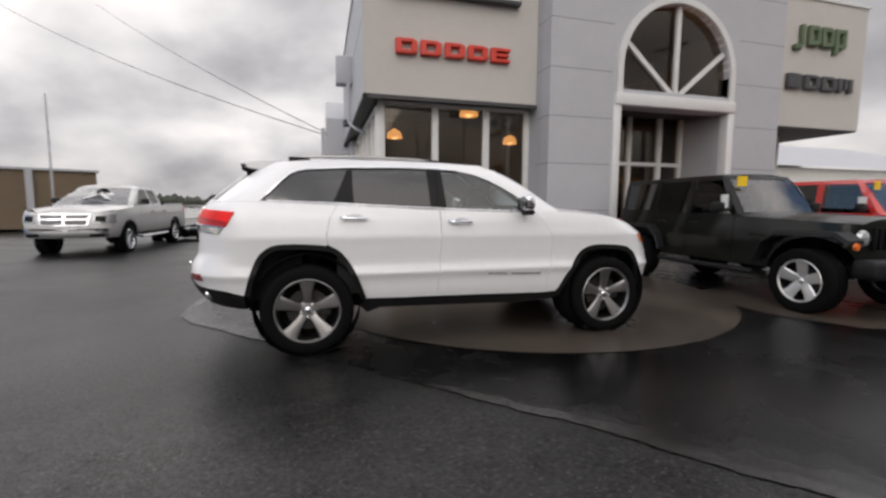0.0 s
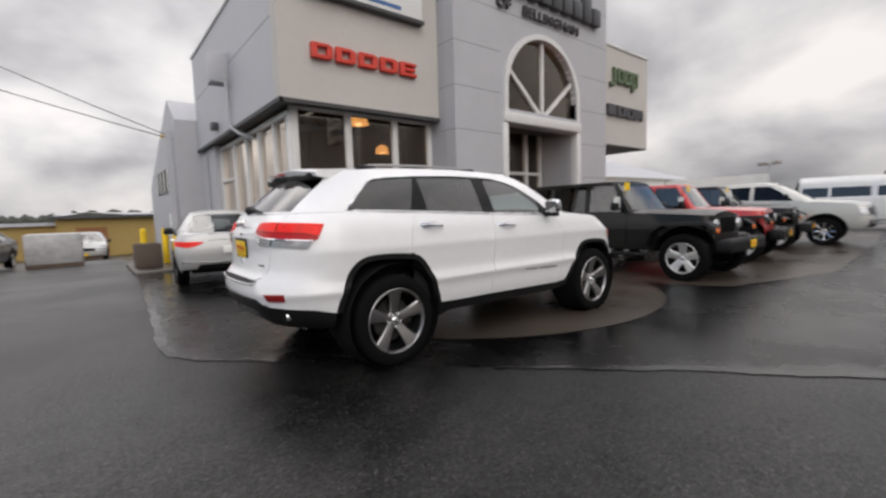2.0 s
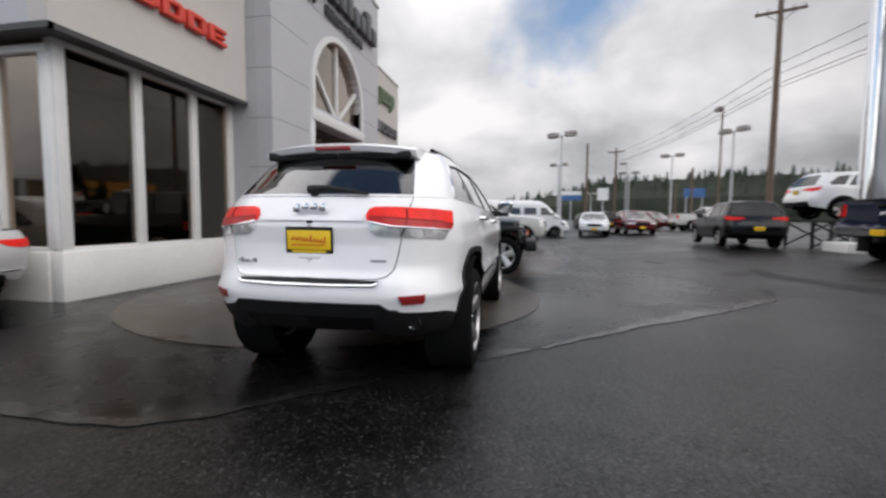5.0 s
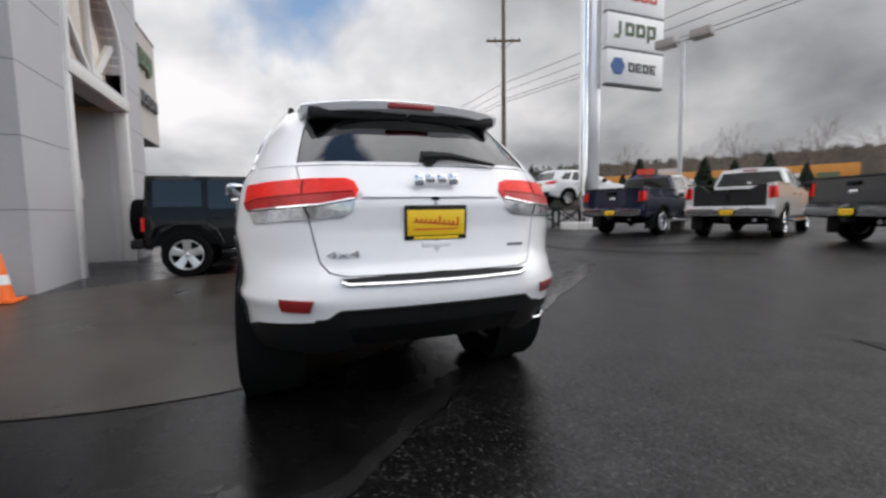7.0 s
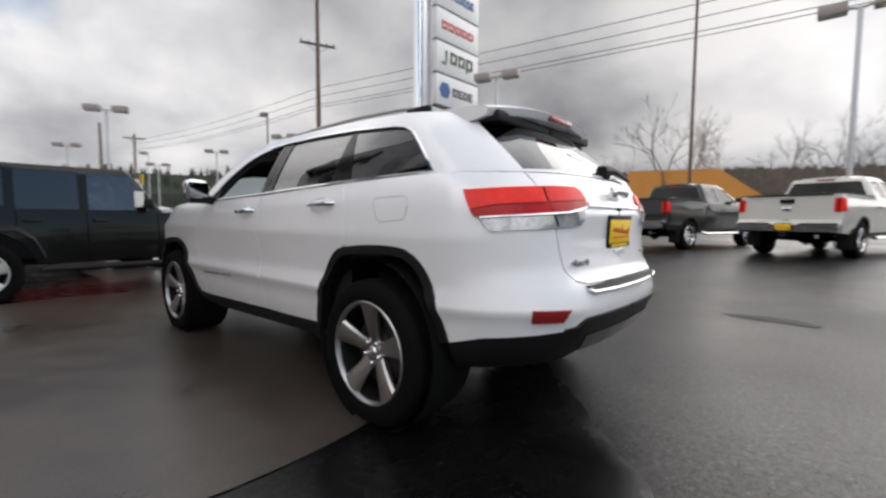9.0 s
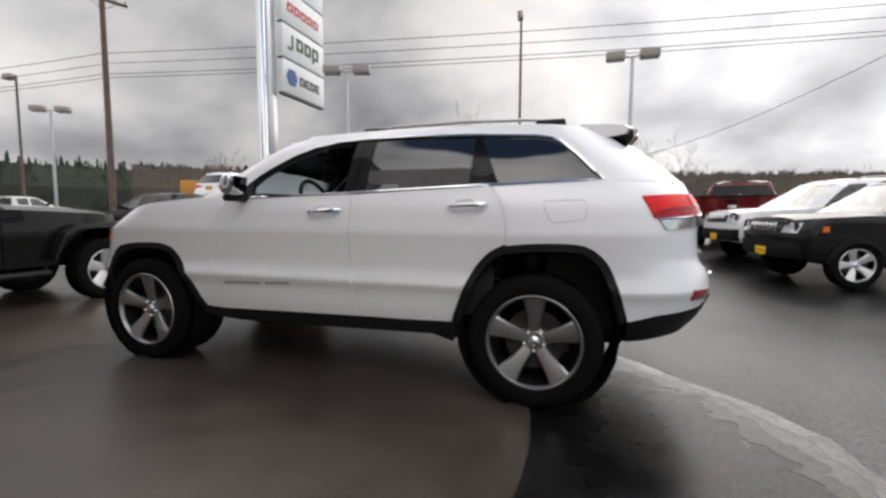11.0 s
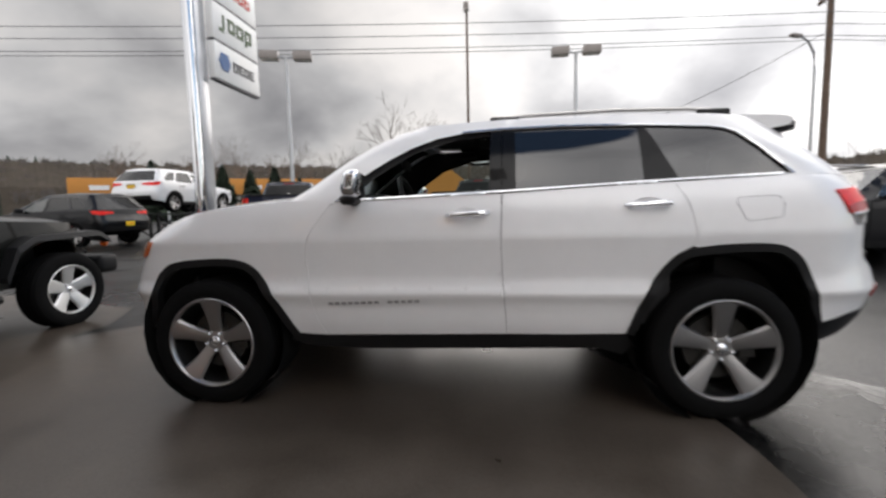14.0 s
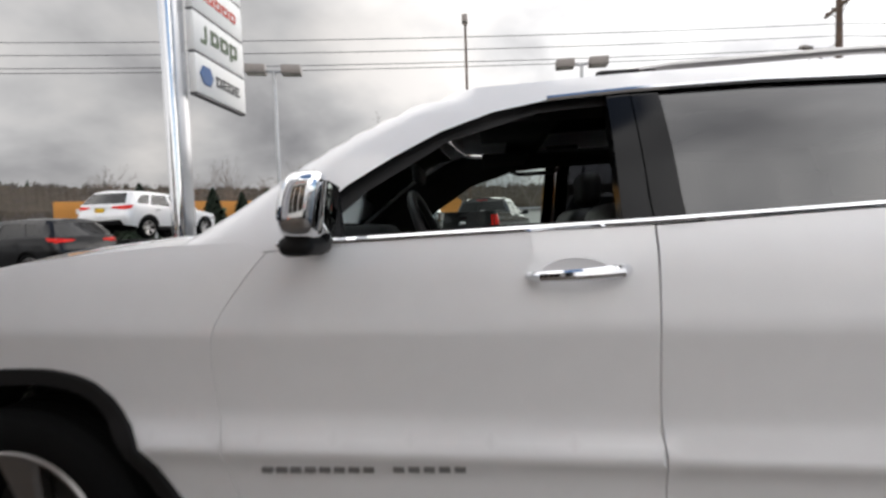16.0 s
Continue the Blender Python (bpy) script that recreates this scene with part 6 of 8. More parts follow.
bpart("vent_pipe", 0.05, 17.9, 0.2, 0.2, 18.05, 4.2, m=WALLGREY)

# entrance tower with arched window and porch
AX, AR, ASP = 8.00, 1.50, 4.36
arch_in = [(AX - AR, 3.90)] + [(AX - AR * math.cos(a), ASP + AR * math.sin(a)) for a in np.linspace(0, math.pi, 25)] + [(AX + AR, 3.90)]
door_op = [(AX - AR - 0.02, 0.0), (AX - AR - 0.02, 3.52), (AX + AR + 0.02, 3.52), (AX + AR + 0.02, 0.0)]
pts, faces = fill2d([(XT, 0), (AX - AR - 0.02, 0.0), (AX - AR - 0.02, 3.52), (AX + AR + 0.02, 3.52), (AX + AR + 0.02, 0.0), (XR, 0), (XR, TOWZ), (XT, TOWZ)], [arch_in], 0.6)
n = len(pts)
edges = {}
for f in faces:
    for a, b in zip(f, f[1:] + f[:1]):
        edges[(a, b)] = 1
vs = [(x, YT, z) for x, z in pts] + [(x, YT + 0.35, z) for x, z in pts]
fs = faces + [tuple(i + n for i in reversed(f)) for f in faces] + [(b, a, a + n, b + n) for a, b in edges if (b, a) not in edges]
part_vf("tower_front", vs, fs, WALLGREY, bld, "grey metal panel tower front", smooth=False)
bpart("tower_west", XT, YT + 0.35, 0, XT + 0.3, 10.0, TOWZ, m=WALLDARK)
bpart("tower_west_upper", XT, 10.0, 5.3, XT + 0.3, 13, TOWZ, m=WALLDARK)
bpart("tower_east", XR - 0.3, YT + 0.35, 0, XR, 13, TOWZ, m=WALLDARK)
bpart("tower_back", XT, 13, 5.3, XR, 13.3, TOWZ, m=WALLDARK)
bpart("tower_cap", XT - 0.05, YT - 0.05, TOWZ, XR + 0.05, 13.3, TOWZ + 0.08, m=ALU)
for z in (1.19, 2.21, 3.22, 4.23, 5.24, 6.25, 7.26):
    if z < 3.6:
        bpart("panel_joint", XT, YT - 0.002, z, AX - AR - 0.22, YT + 0.01, z + 0.014, m=JOINT)
        bpart("panel_joint", AX + AR + 0.22, YT - 0.002, z, XR, YT + 0.01, z + 0.014, m=JOINT)
    elif z < 6.0:
        bpart("panel_joint", XT, YT - 0.002, z, AX - AR - 0.25, YT + 0.01, z + 0.014, m=JOINT)
        bpart("panel_joint", AX + AR + 0.25, YT - 0.002, z, XR, YT + 0.01, z + 0.014, m=JOINT)
    else:
        bpart("panel_joint", XT, YT - 0.002, z, XR, YT + 0.01, z + 0.014, m=JOINT)
    bpart("panel_joint", XT - 0.002, YT + 0.01, z, XT + 0.01, YD + 0.0, z + 0.014, m=JOINT)
# arched window
aw = empty("arched_window", pose(0, 0, 0))
aw.parent = bld
ring_o = [(AX - AR - 0.14, 3.78)] + [(AX - (AR + 0.14) * math.cos(a), ASP + (AR + 0.14) * math.sin(a)) for a in np.linspace(0, math.pi, 33)] + [(AX + AR + 0.14, 3.78)]
vs, fs = [], []
inn = [(AX - AR, 3.78)] + [(AX - AR * math.cos(a), ASP + AR * math.sin(a)) for a in np.linspace(0, math.pi, 33)] + [(AX + AR, 3.78)]
for (a, b), (c, d) in zip(ring_o, inn):
    vs += [(a, YT - 0.06, b), (c, YT - 0.06, d), (c, YT + 0.2, d), (a, YT + 0.01, b)]
for i in range(len(inn) - 1):
    fs += [(i * 4 + k, i * 4 + (k + 1) % 4, i * 4 + 4 + (k + 1) % 4, i * 4 + 4 + k) for k in range(4)]
part_vf("window_frame", vs, fs + [(0, 1, 2, 3), tuple(range(len(vs) - 4, len(vs)))], ALU, aw, "white arched frame", angle=20)
part("transom", box(AX - AR - 0.18, YT - 0.08, 3.54, AX + AR + 0.18, YT + 0.2, 3.80, 0.01), ALU, aw)
for ang in (90, 40, 140):
    m = pose(AX, YT + 0.12, 3.80, 0, -ang + 90, 0)
    length = {90: ASP + AR - 3.80, 40: 1.93, 140: 1.93}[ang]
    part("glazing_bar", box(-0.05, -0.04, 0, 0.05, 0.04, length), ALU, aw, at=pose(AX + 0.05, YT + 0.12, 3.80, 0, 90 - ang, 0), smooth=False)
p2, f2 = fill2d([(AX - AR, 3.78)] + arch_in[1:-1] + [(AX + AR, 3.78)], (), 0.6)
part_vf("pane", [(x, YT + 0.15, z) for x, z in p2], f2, STORE, aw, smooth=False).visible_shadow = False
# porch: frame, recessed doors
for sg in (-1, 1):
    bpart("porch_post", AX + sg * (AR + 0.10) - 0.09, YT - 0.05, 0, AX + sg * (AR + 0.10) + 0.09, YT + 0.2, 3.54, m=ALU, bevel=0.008)
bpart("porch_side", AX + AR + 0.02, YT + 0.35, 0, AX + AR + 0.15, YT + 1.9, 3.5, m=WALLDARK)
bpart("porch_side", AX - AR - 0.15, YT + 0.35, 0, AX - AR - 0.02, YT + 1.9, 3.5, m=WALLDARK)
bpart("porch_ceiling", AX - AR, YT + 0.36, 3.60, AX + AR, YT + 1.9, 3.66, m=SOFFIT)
pg = glazing("porch_glazing", "x", [(AX - 1.35, 0.1), (AX - 0.22, 0.1), (AX + 0.72, 0.12), (AX + 1.4, 0.1)], YT + 1.3, 0.1, 3.6, bld)
rail("x", AX - 1.4, AX + 1.45, YT + 1.3, 2.35, 0.09, pg)
bpart("porch_base", AX + 0.7, YT + 1.1, 0, AX + 1.45, YT + 1.4, 0.62, m=WHITEWALL)
bpart("notice", AX + 1.495, YT + 0.9, 1.5, AX + 1.515, YT + 1.15, 1.95, m=STICKER)
# wall with signs to the east
bpart("east_wall", XR, YJ, 3.40, XJ, YJ + 0.3, 6.62, m=STUCCO, label="beige stucco wall")
bpart("east_wall_side", XJ - 0.3, YJ + 0.3, 3.40, XJ, 20, 6.62, m=STUCCO)
bpart("east_cap", XR, YJ - 0.04, 6.62, XJ + 0.04, YJ + 0.34, 6.68, m=ALU)
bpart("east_soffit", XR, YJ + 0.02, 3.36, XJ - 0.02, 20, 3.44, m=SOFFIT)
eg = glazing("east_glazing", "x", [(XR + 0.08, 0.1), (XR + 1.0, 0.1), (XR + 1.9, 0.1)], YJ + 1.2, 0.0, 3.36, bld)
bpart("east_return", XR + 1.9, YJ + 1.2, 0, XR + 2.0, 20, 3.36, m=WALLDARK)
bpart("service_wing", XR + 2.0, 15.5, 0, 34, 28, 3.1, m=WHITEWALL, label="low pale service wing")
part("roof_flue", tube([(20, 19, 4.2), (20, 19, 5.6)], 0.16, 10), SOFFIT, bld)
part_vf("service_roof", [(XR + 1.8, 15.2, 3.15), (34.3, 15.2, 3.15), (34.3, 22, 5.2), (XR + 1.8, 22, 5.2), (34.3, 28, 3.1), (XR + 1.8, 28, 3.1)], [(0, 1, 2, 3), (3, 2, 4, 5)], WALLGREY, bld, "grey metal roof")
# showroom inside
bpart("shop_floor", XW + 0.4, GY + 0.12, 0.0, 30, 26, 0.06, m=SHOPFLOOR)
bpart("shop_back", XW + 0.4, 18.0, 0.06, XR, 18.2, 5.2, m=SHOPWALL)
bpart("shop_partition", 9.9, 11.0, 0.06, 10.1, 18, 5.2, m=SHOPWALL)
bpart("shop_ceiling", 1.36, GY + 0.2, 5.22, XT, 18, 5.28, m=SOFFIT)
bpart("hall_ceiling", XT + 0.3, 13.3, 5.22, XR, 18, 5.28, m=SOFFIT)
bpart("rear_enclosure", 30, 9.4, 0, 30.2, 28, 3.0, m=WHITEWALL)

# ---- signs on the building ----
def block_sign(name, x0, x1, z0, z1, count, face, y, label, parts=None, slant=0.0, depth=0.12, gap=0.18):
    """A row of plain raised blocks the size of the lettering."""
    s = empty(name, pose(0, 0, 0), label, "sign")
    w = (x1 - x0) / (count - gap)
    for k in range(count):
        a = x0 + k * w
        h = (parts or [1] * count)[k]
        zz = z0 + (z1 - z0) * h
        bm = box(a, y - depth, z0, a + w * (1 - gap), y, zz, min(0.05, w * 0.12))
        b = part("letter_block", bm, SIGNSIDE if face is SIGNRED else SIGNDARK, s)
        part("block_face", box(a + 0.012, y - depth - 0.008, z0 + 0.012, a + w * (1 - gap) - 0.012, y - depth + 0.002, zz - 0.012, 0.01), face, b)
    return s


def letter_sign(name, spec, z0, z1, x0, x1, face, y, label, depth=0.12):
    """Raised sign shapes made of simple strokes: each shape a list of boxes in a unit cell."""
    s = empty(name, pose(0, 0, 0), label, "sign")
    w = (x1 - x0) / len(spec)
    for k, strokes in enumerate(spec):
        bm = bmesh.new()
        for a, b, c, d in strokes:
            box(x0 + (k + a * 0.86) * w, y - depth, z0 + (z1 - z0) * b, x0 + (k + c * 0.86) * w, y, z0 + (z1 - z0) * d, 0.015, bm, 1)
        part("sign_shape", bm, face, s)
    return s


RING = [(0, 0, 0.28, 1), (0.72, 0.08, 1, 0.92), (0.2, 0, 0.85, 0.26), (0.2, 0.74, 0.85, 1)]
COMB = [(0, 0, 0.28, 1), (0.2, 0, 1, 0.24), (0.2, 0.38, 0.9, 0.6), (0.2, 0.76, 1, 1)]
letter_sign("wall_sign_red", [RING, RING, RING, RING, COMB], 4.36, 4.66, 1.52, 4.09, SIGNRED, YD, "red raised sign shapes on the beige wall")
letter_sign("wall_sign_green", [[(0.5, 0, 0.75, 1), (0, -0.25, 0.6, 0.0)], RING, RING, [(0, -0.3, 0.28, 1), (0.7, 0.1, 1, 1), (0.2, 0.75, 0.9, 1), (0.2, 0, 0.9, 0.25)]], 5.45, 5.95, 11.75, 13.6, SIGNGREEN, YJ, "dark green raised sign shapes on the beige wall")
letter_sign("wall_sign_dark", [[(0, 0, 0.9, 1)], RING, RING, [(0, 0, 0.25, 1), (0.4, 0.2, 0.6, 1), (0.75, 0, 1, 1)]], 4.35, 4.72, 11.6, 14.0, SIGNDARK, YJ, "dark raised sign shapes and emblem on the beige wall")
board = empty("wall_sign_board", pose(0, 0, 0), "white framed sign board high on the beige wall", "sign")
part("board_face", box(1.42, YD - 0.16, 5.62, 4.18, YD, 6.9, 0.01), SIGNWHITE, board)
part("board_frame", box(1.38, YD - 0.19, 5.55, 4.22, YD - 0.01, 5.63, 0.01), SIGNDARK, board)
part("board_stripe", box(1.9, YD - 0.17, 5.72, 3.6, YD - 0.155, 5.80), SIGNBLUE, board)
block_sign("tower_sign_large", 6.30, 10.55, 6.75, 7.55, 9, SIGNDARK, YT, "dark raised sign shapes across the tower", [0.9, 0.62, 0.75, 0.62, 1.0, 0.62, 0.62, 1.0, 0.62], depth=0.18)
ts = empty("tower_sign_text", pose(8.0, YT - 0.05, 6.32), "dark raised place name letters on the grey tower", "sign")
for word, x in (("OF", -1.62), ("BELLINGHAM", 0.32)):
    cu = bpy.data.curves.new("word", "FONT")
    cu.body, cu.size, cu.extrude, cu.align_x = word, 0.36, 0.04, "CENTER"
    tmp = bpy.data.objects.new("word", cu)
    me = bpy.data.meshes.new_from_object(tmp)
    bpy.data.objects.remove(tmp)
    me.materials.clear()
    me.materials.append(SIGNDARK)
    tx = new("word", me)
    tx.parent = ts
    tx.matrix_basis = pose(x, 0, 0, 90, 0, 0) @ Matrix.Diagonal((1.15, 1, 1, 1))


# ---- showroom lamps ----
def pendant(x, y, z):
    p = empty("pendant_lamp", pose(x, y, z), "copper dome pendant lamp glowing warm in the showroom", "lamp", "showroom pendant lamps")
    vs = lathe([(0.04, 0.33), (0.09, 0.29), (0.22, 0.21), (0.27, 0.0), (0.255, 0.0), (0.20, 0.18)], 24)
    bmesh.ops.rotate(vs, matrix=Matrix.Rotation(radians(90), 3, "X"), verts=vs.verts)
    part("shade", vs, COPPER, p)
    bm = bmesh.new()
    bmesh.ops.create_uvsphere(bm, u_segments=12, v_segments=8, radius=0.11, matrix=Matrix.Translation((0, 0, 0.07)))
    part("bulb", bm, LAMPGLOW, p)
    part("cord", tube([(0, 0, 0.25), (0, 0, 5.2 - z)], 0.008, 5), SIGNDARK, p)
    return p


for x, y, z in ((4.1, 12.3, 3.82), (6.84, 15.6, 3.58), (9.42, 11.4, 3.64), (8.7, 14.4, 3.45), (2.5, 15.6, 3.6)):
    pendant(x, y, z)
desk = empty("showroom_desk", pose(3.4, 13.6, 0.06), "dim wooden desk inside the showroom", "desk")
part("desk_top", box(-0.9, -0.4, 0.70, 0.9, 0.4, 0.75, 0.01), SHOPWALL, desk)
for a in (-0.85, 0.8):
    part("desk_leg", box(a, -0.35, 0, a + 0.05, 0.35, 0.70), SIGNDARK, desk)

# ---- traffic cone ----
CONE = mat("cone_orange", (0.85, 0.16, 0.02), 0.5, noise_scale=8, vary=0.12)
cone = empty("traffic_cone", pose(4.15, 8.95, 0.012), "orange traffic cone with a white band by the tower", "cone")
bm = lathe([(0.135, 0.0), (0.035, 0.60), (0.02, 0.62), (0.0005, 0.62)], 20)
bmesh.ops.rotate(bm, matrix=Matrix.Rotation(radians(90), 3, "X"), verts=bm.verts)
bmesh.ops.translate(bm, vec=(0, 0, 0.03), verts=bm.verts)
part("cone_body", bm, CONE, cone)
bm = lathe([(0.104, 0.20), (0.083, 0.325)], 20)
bmesh.ops.rotate(bm, matrix=Matrix.Rotation(radians(90), 3, "X"), verts=bm.verts)
bmesh.ops.translate(bm, vec=(0, 0, 0.03), verts=bm.verts)
part("cone_band", bm, SIGNWHITE, cone)
part("cone_base", box(-0.19, -0.19, 0, 0.19, 0.19, 0.035, 0.012), CONE, cone)

# ---- pylon sign ----
GALV = mat("galvanised", (0.50, 0.51, 0.52), 0.38, 0.7, noise_scale=4, vary=0.1)
PYLON = mat("pylon_cladding", (0.62, 0.63, 0.65), 0.22, 0.6, noise_scale=1.5, vary=0.06)
WOOD = mat("pole_wood", (0.13, 0.09, 0.065), 0.85, noise_scale=3, vary=0.3, bump=0.4, bump_scale=25)
py = empty("pylon_sign", pose(0, 0, 0), "tall brushed metal pylon with white framed sign panels", "sign")
part("pylon_column", box(11.12, -6.6, 0, 11.55, -6.1, 13.5, 0.03), PYLON, py)
part("column_round", tube([(11.28, -5.93, 0), (11.28, -5.93, 13.5)], 0.17, 20), CHROME, py)
part("pylon_foot", box(10.8, -6.8, 0, 11.9, -5.3, 0.55, 0.03), WHITEWALL, py)
for k, (blocks, col) in enumerate(((6, SIGNDARK), (4, SIGNGREEN), (5, SIGNRED), (8, SIGNBLUE))):
    z0 = 5.95 + k * 1.36
    pn = part("sign_panel", box(10.82, -9.5, z0, 11.08, -6.62, z0 + 1.28, 0.02), SIGNWHITE, py)
    part("panel_gap", box(10.84, -9.5, z0 - 0.08, 11.06, -6.62, z0), SIGNDARK, pn)
    n0 = 0
    if k == 0:
        sh = lathe([(0.001, 0.03), (0.34, 0.03), (0.36, 0.0)], 6, at=pose(10.81, -7.15, z0 + 0.66, 0, 0, 90))
        part("panel_emblem", sh, SIGNBLUE, pn)
        n0 = 2
    span = 2.2 / blocks
    for j in range(n0, blocks):
        bm = bmesh.new()
        y = -6.95 - j * span
        if col is SIGNGREEN:
            strokes = [[(0.5, 0, 0.75, 1), (0, -0.25, 0.6, 0.0)], RING, RING, [(0, -0.3, 0.28, 1), (0.7, 0.1, 1, 1), (0.2, 0.75, 0.9, 1), (0.2, 0, 0.9, 0.25)]][j]
        else:
            strokes = RING if j % 2 == 0 or col is SIGNRED else COMB
        hh = 0.36 if k == 0 else 0.5 if k == 1 else 0.34
        for a, b, c, d in strokes:
            box(10.80, y - c * span * 0.82, z0 + 0.48 + b * hh, 10.83, y - a * span * 0.82, z0 + 0.48 + d * hh, 0, bm)
        part("panel_mark", bm, col, pn)


# ---- poles, lamps, wires ----
HEAD = mat("lamp_head", (0.30, 0.27, 0.25), 0.5, noise_scale=4, vary=0.2)
LENS = mat("lamp_lens", (0.7, 0.68, 0.6), 0.3)


def lot_lamp(x, y, h, heads=2, turn=0.0, size=1.0, r=0.09, base=True, pole=GALV):
    p = empty("lot_lamp", pose(x, y, 0, 0, 0, turn), "galvanised parking lot lamp with box heads" if heads == 2 else "tall single-head lot lamp on a slim pole", "street lamp", "lot lamps")
    part("pole", tube([(0, 0, 0), (0, 0, h)], r, 10, radii=[r, r * 0.7]), pole, p)
    if base:
        part("footing", tube([(0, 0, 0), (0, 0, 0.55)], 0.27, 14), WHITEWALL, p)
    for k in range(heads):
        s = 1 if k == 0 else -1
        part("arm", tube([(0, 0, h - 0.05), (s * 0.35 * size, 0, h + 0.02)], 0.04, 6), pole, p)
        hd = part("lamp_head", box(s * 0.28 * size, -0.22 * size, h - 0.12, s * 0.98 * size, 0.22 * size, h + 0.20, 0.03), HEAD, p)
        part("lens", box(s * 0.34 * size, -0.17 * size, h - 0.135, s * 0.92 * size, 0.17 * size, h - 0.118), LENS, hd)
    return p


lot_lamp(-2.27, -10.84, 7.4, 2, 0)
lot_lamp(9.2, -8.7, 7.2, 2, 15)
lot_lamp(26.8, 1.56, 6.7, 2, 60)
lot_lamp(2.24, -11.74, 9.7, 1, 90, 0.5, 0.07, pole=WOOD)
lot_lamp(33.54, -10.64, 9.65, 1, 0, 1.0, 0.09, False, WOOD)
lot_lamp(29.02, -9.66, 7.1, 2, 30, 1.0, 0.09, False)
lot_lamp(40.93, -9.43, 7.1, 2, 60, 1.0, 0.09, False)
lot_lamp(65.4, -10.4, 9.4, 1, 20, 1.4, 0.09, False)
lot_lamp(55, -8.6, 6.9, 2, 70, 1.2, 0.09, False)
lot_lamp(50, 14.5, 5.0, 2, 70, 1.0, 0.09, False)
lot_lamp(70, -6.1, 5.2, 2, 70, 1.0, 0.1, False)
lot_lamp(46, 0.5, 7.0, 2, 60, 1.0, 0.1, False)


def utility_pole(x, y, h, arm, turn):
    p = empty("utility_pole", pose(x, y, 0, 0, 0, turn), "weathered wooden utility pole with a crossarm", "utility pole", "utility poles")
    part("pole", tube([(0, 0, 0), (0, 0, h)], 0.16, 12, radii=[0.19, 0.12]), WOOD, p)
    if arm:
        part("crossarm", box(-1.2, -0.06, arm - 0.07, 1.2, 0.06, arm + 0.07), WOOD, p)
        for a in (-1.1, -0.6, 0.6, 1.1):
            part("insulator", tube([(a, 0, arm + 0.07), (a, 0, arm + 0.22)], 0.04, 6), SIGNDARK, p)
        for s in (-1, 1):
            part("brace", tube([(s * 0.7, 0, arm - 0.06), (0, 0, arm - 0.6)], 0.02, 5), SIGNDARK, p)
    return p


utility_pole(25.1, -10.1, 17, 12.95, 70)
utility_pole(-15.5, -16.5, 14, 11.2, 80)
utility_pole(64.9, -8.8, 11.6, 11.0, 70)
utility_pole(56.3, -3.7, 10.9, 0, 0)
utility_pole(52, -14.9, 7.2, 0, 0)
utility_pole(60, -15.6, 6.0, 0, 0)


def wire(a, b, sag, r=0.018, thing="overhead_wire"):
    pts = [Vector(a).lerp(Vector(b), k) - Vector((0, 0, 4 * sag * k * (1 - k))) for k in np.linspace(0, 1, 25)]
    return tagged(part(thing, tube(pts, r, 5), SIGNDARK), "thin black overhead cable sagging between poles", "cable", "overhead cables")


for z, dy in ((9.95, 0.2), (9.55, -0.2), (8.85, 0.15), (8.75, -0.15)):
    wire((25.1, -10.1 + dy, z), (-15.5, -16.5 + dy, z + 0.35), 0.25)
    wire((25.1, -10.1 + dy, z), (64.9, -8.8 + dy, z + 0.8), 0.5)
    wire((-15.5, -16.5 + dy, z + 0.35), (-58, -20 + dy, z), 0.5)
wire((-22, 40.6, 15.5), (0.3, 18.1, 3.95), 0.5)
wire((-16, 40.5, 16.2), (0.3, 18.3, 4.05), 0.3)
wire((-15.5, -16.5, 9.5), (-4.0, -34, 6.0), 0.8)
# curved-arm road lamp by the utility pole in the west
cl = empty("road_lamp", pose(-14.6, -16.0, 0.2, 0, 0, 25), "grey road lamp with a curved arm beside the utility pole", "street lamp")
part("pole", tube([(0, 0, 0), (0, 0, 7.2), (0.12, 0, 8.1), (0.55, 0, 8.6), (1.2, 0, 8.8)], 0.06, 8, radii=[0.09, 0.07, 0.06, 0.05, 0.045]), GALV, cl)
part("lamp_head", box(1.1, -0.14, 8.7, 1.75, 0.14, 8.86, 0.05), HEAD, cl)
# slim pole by the west lot
lot_lamp(-13.6, 28.0, 6.9, 0, 0, 1.0, 0.06)

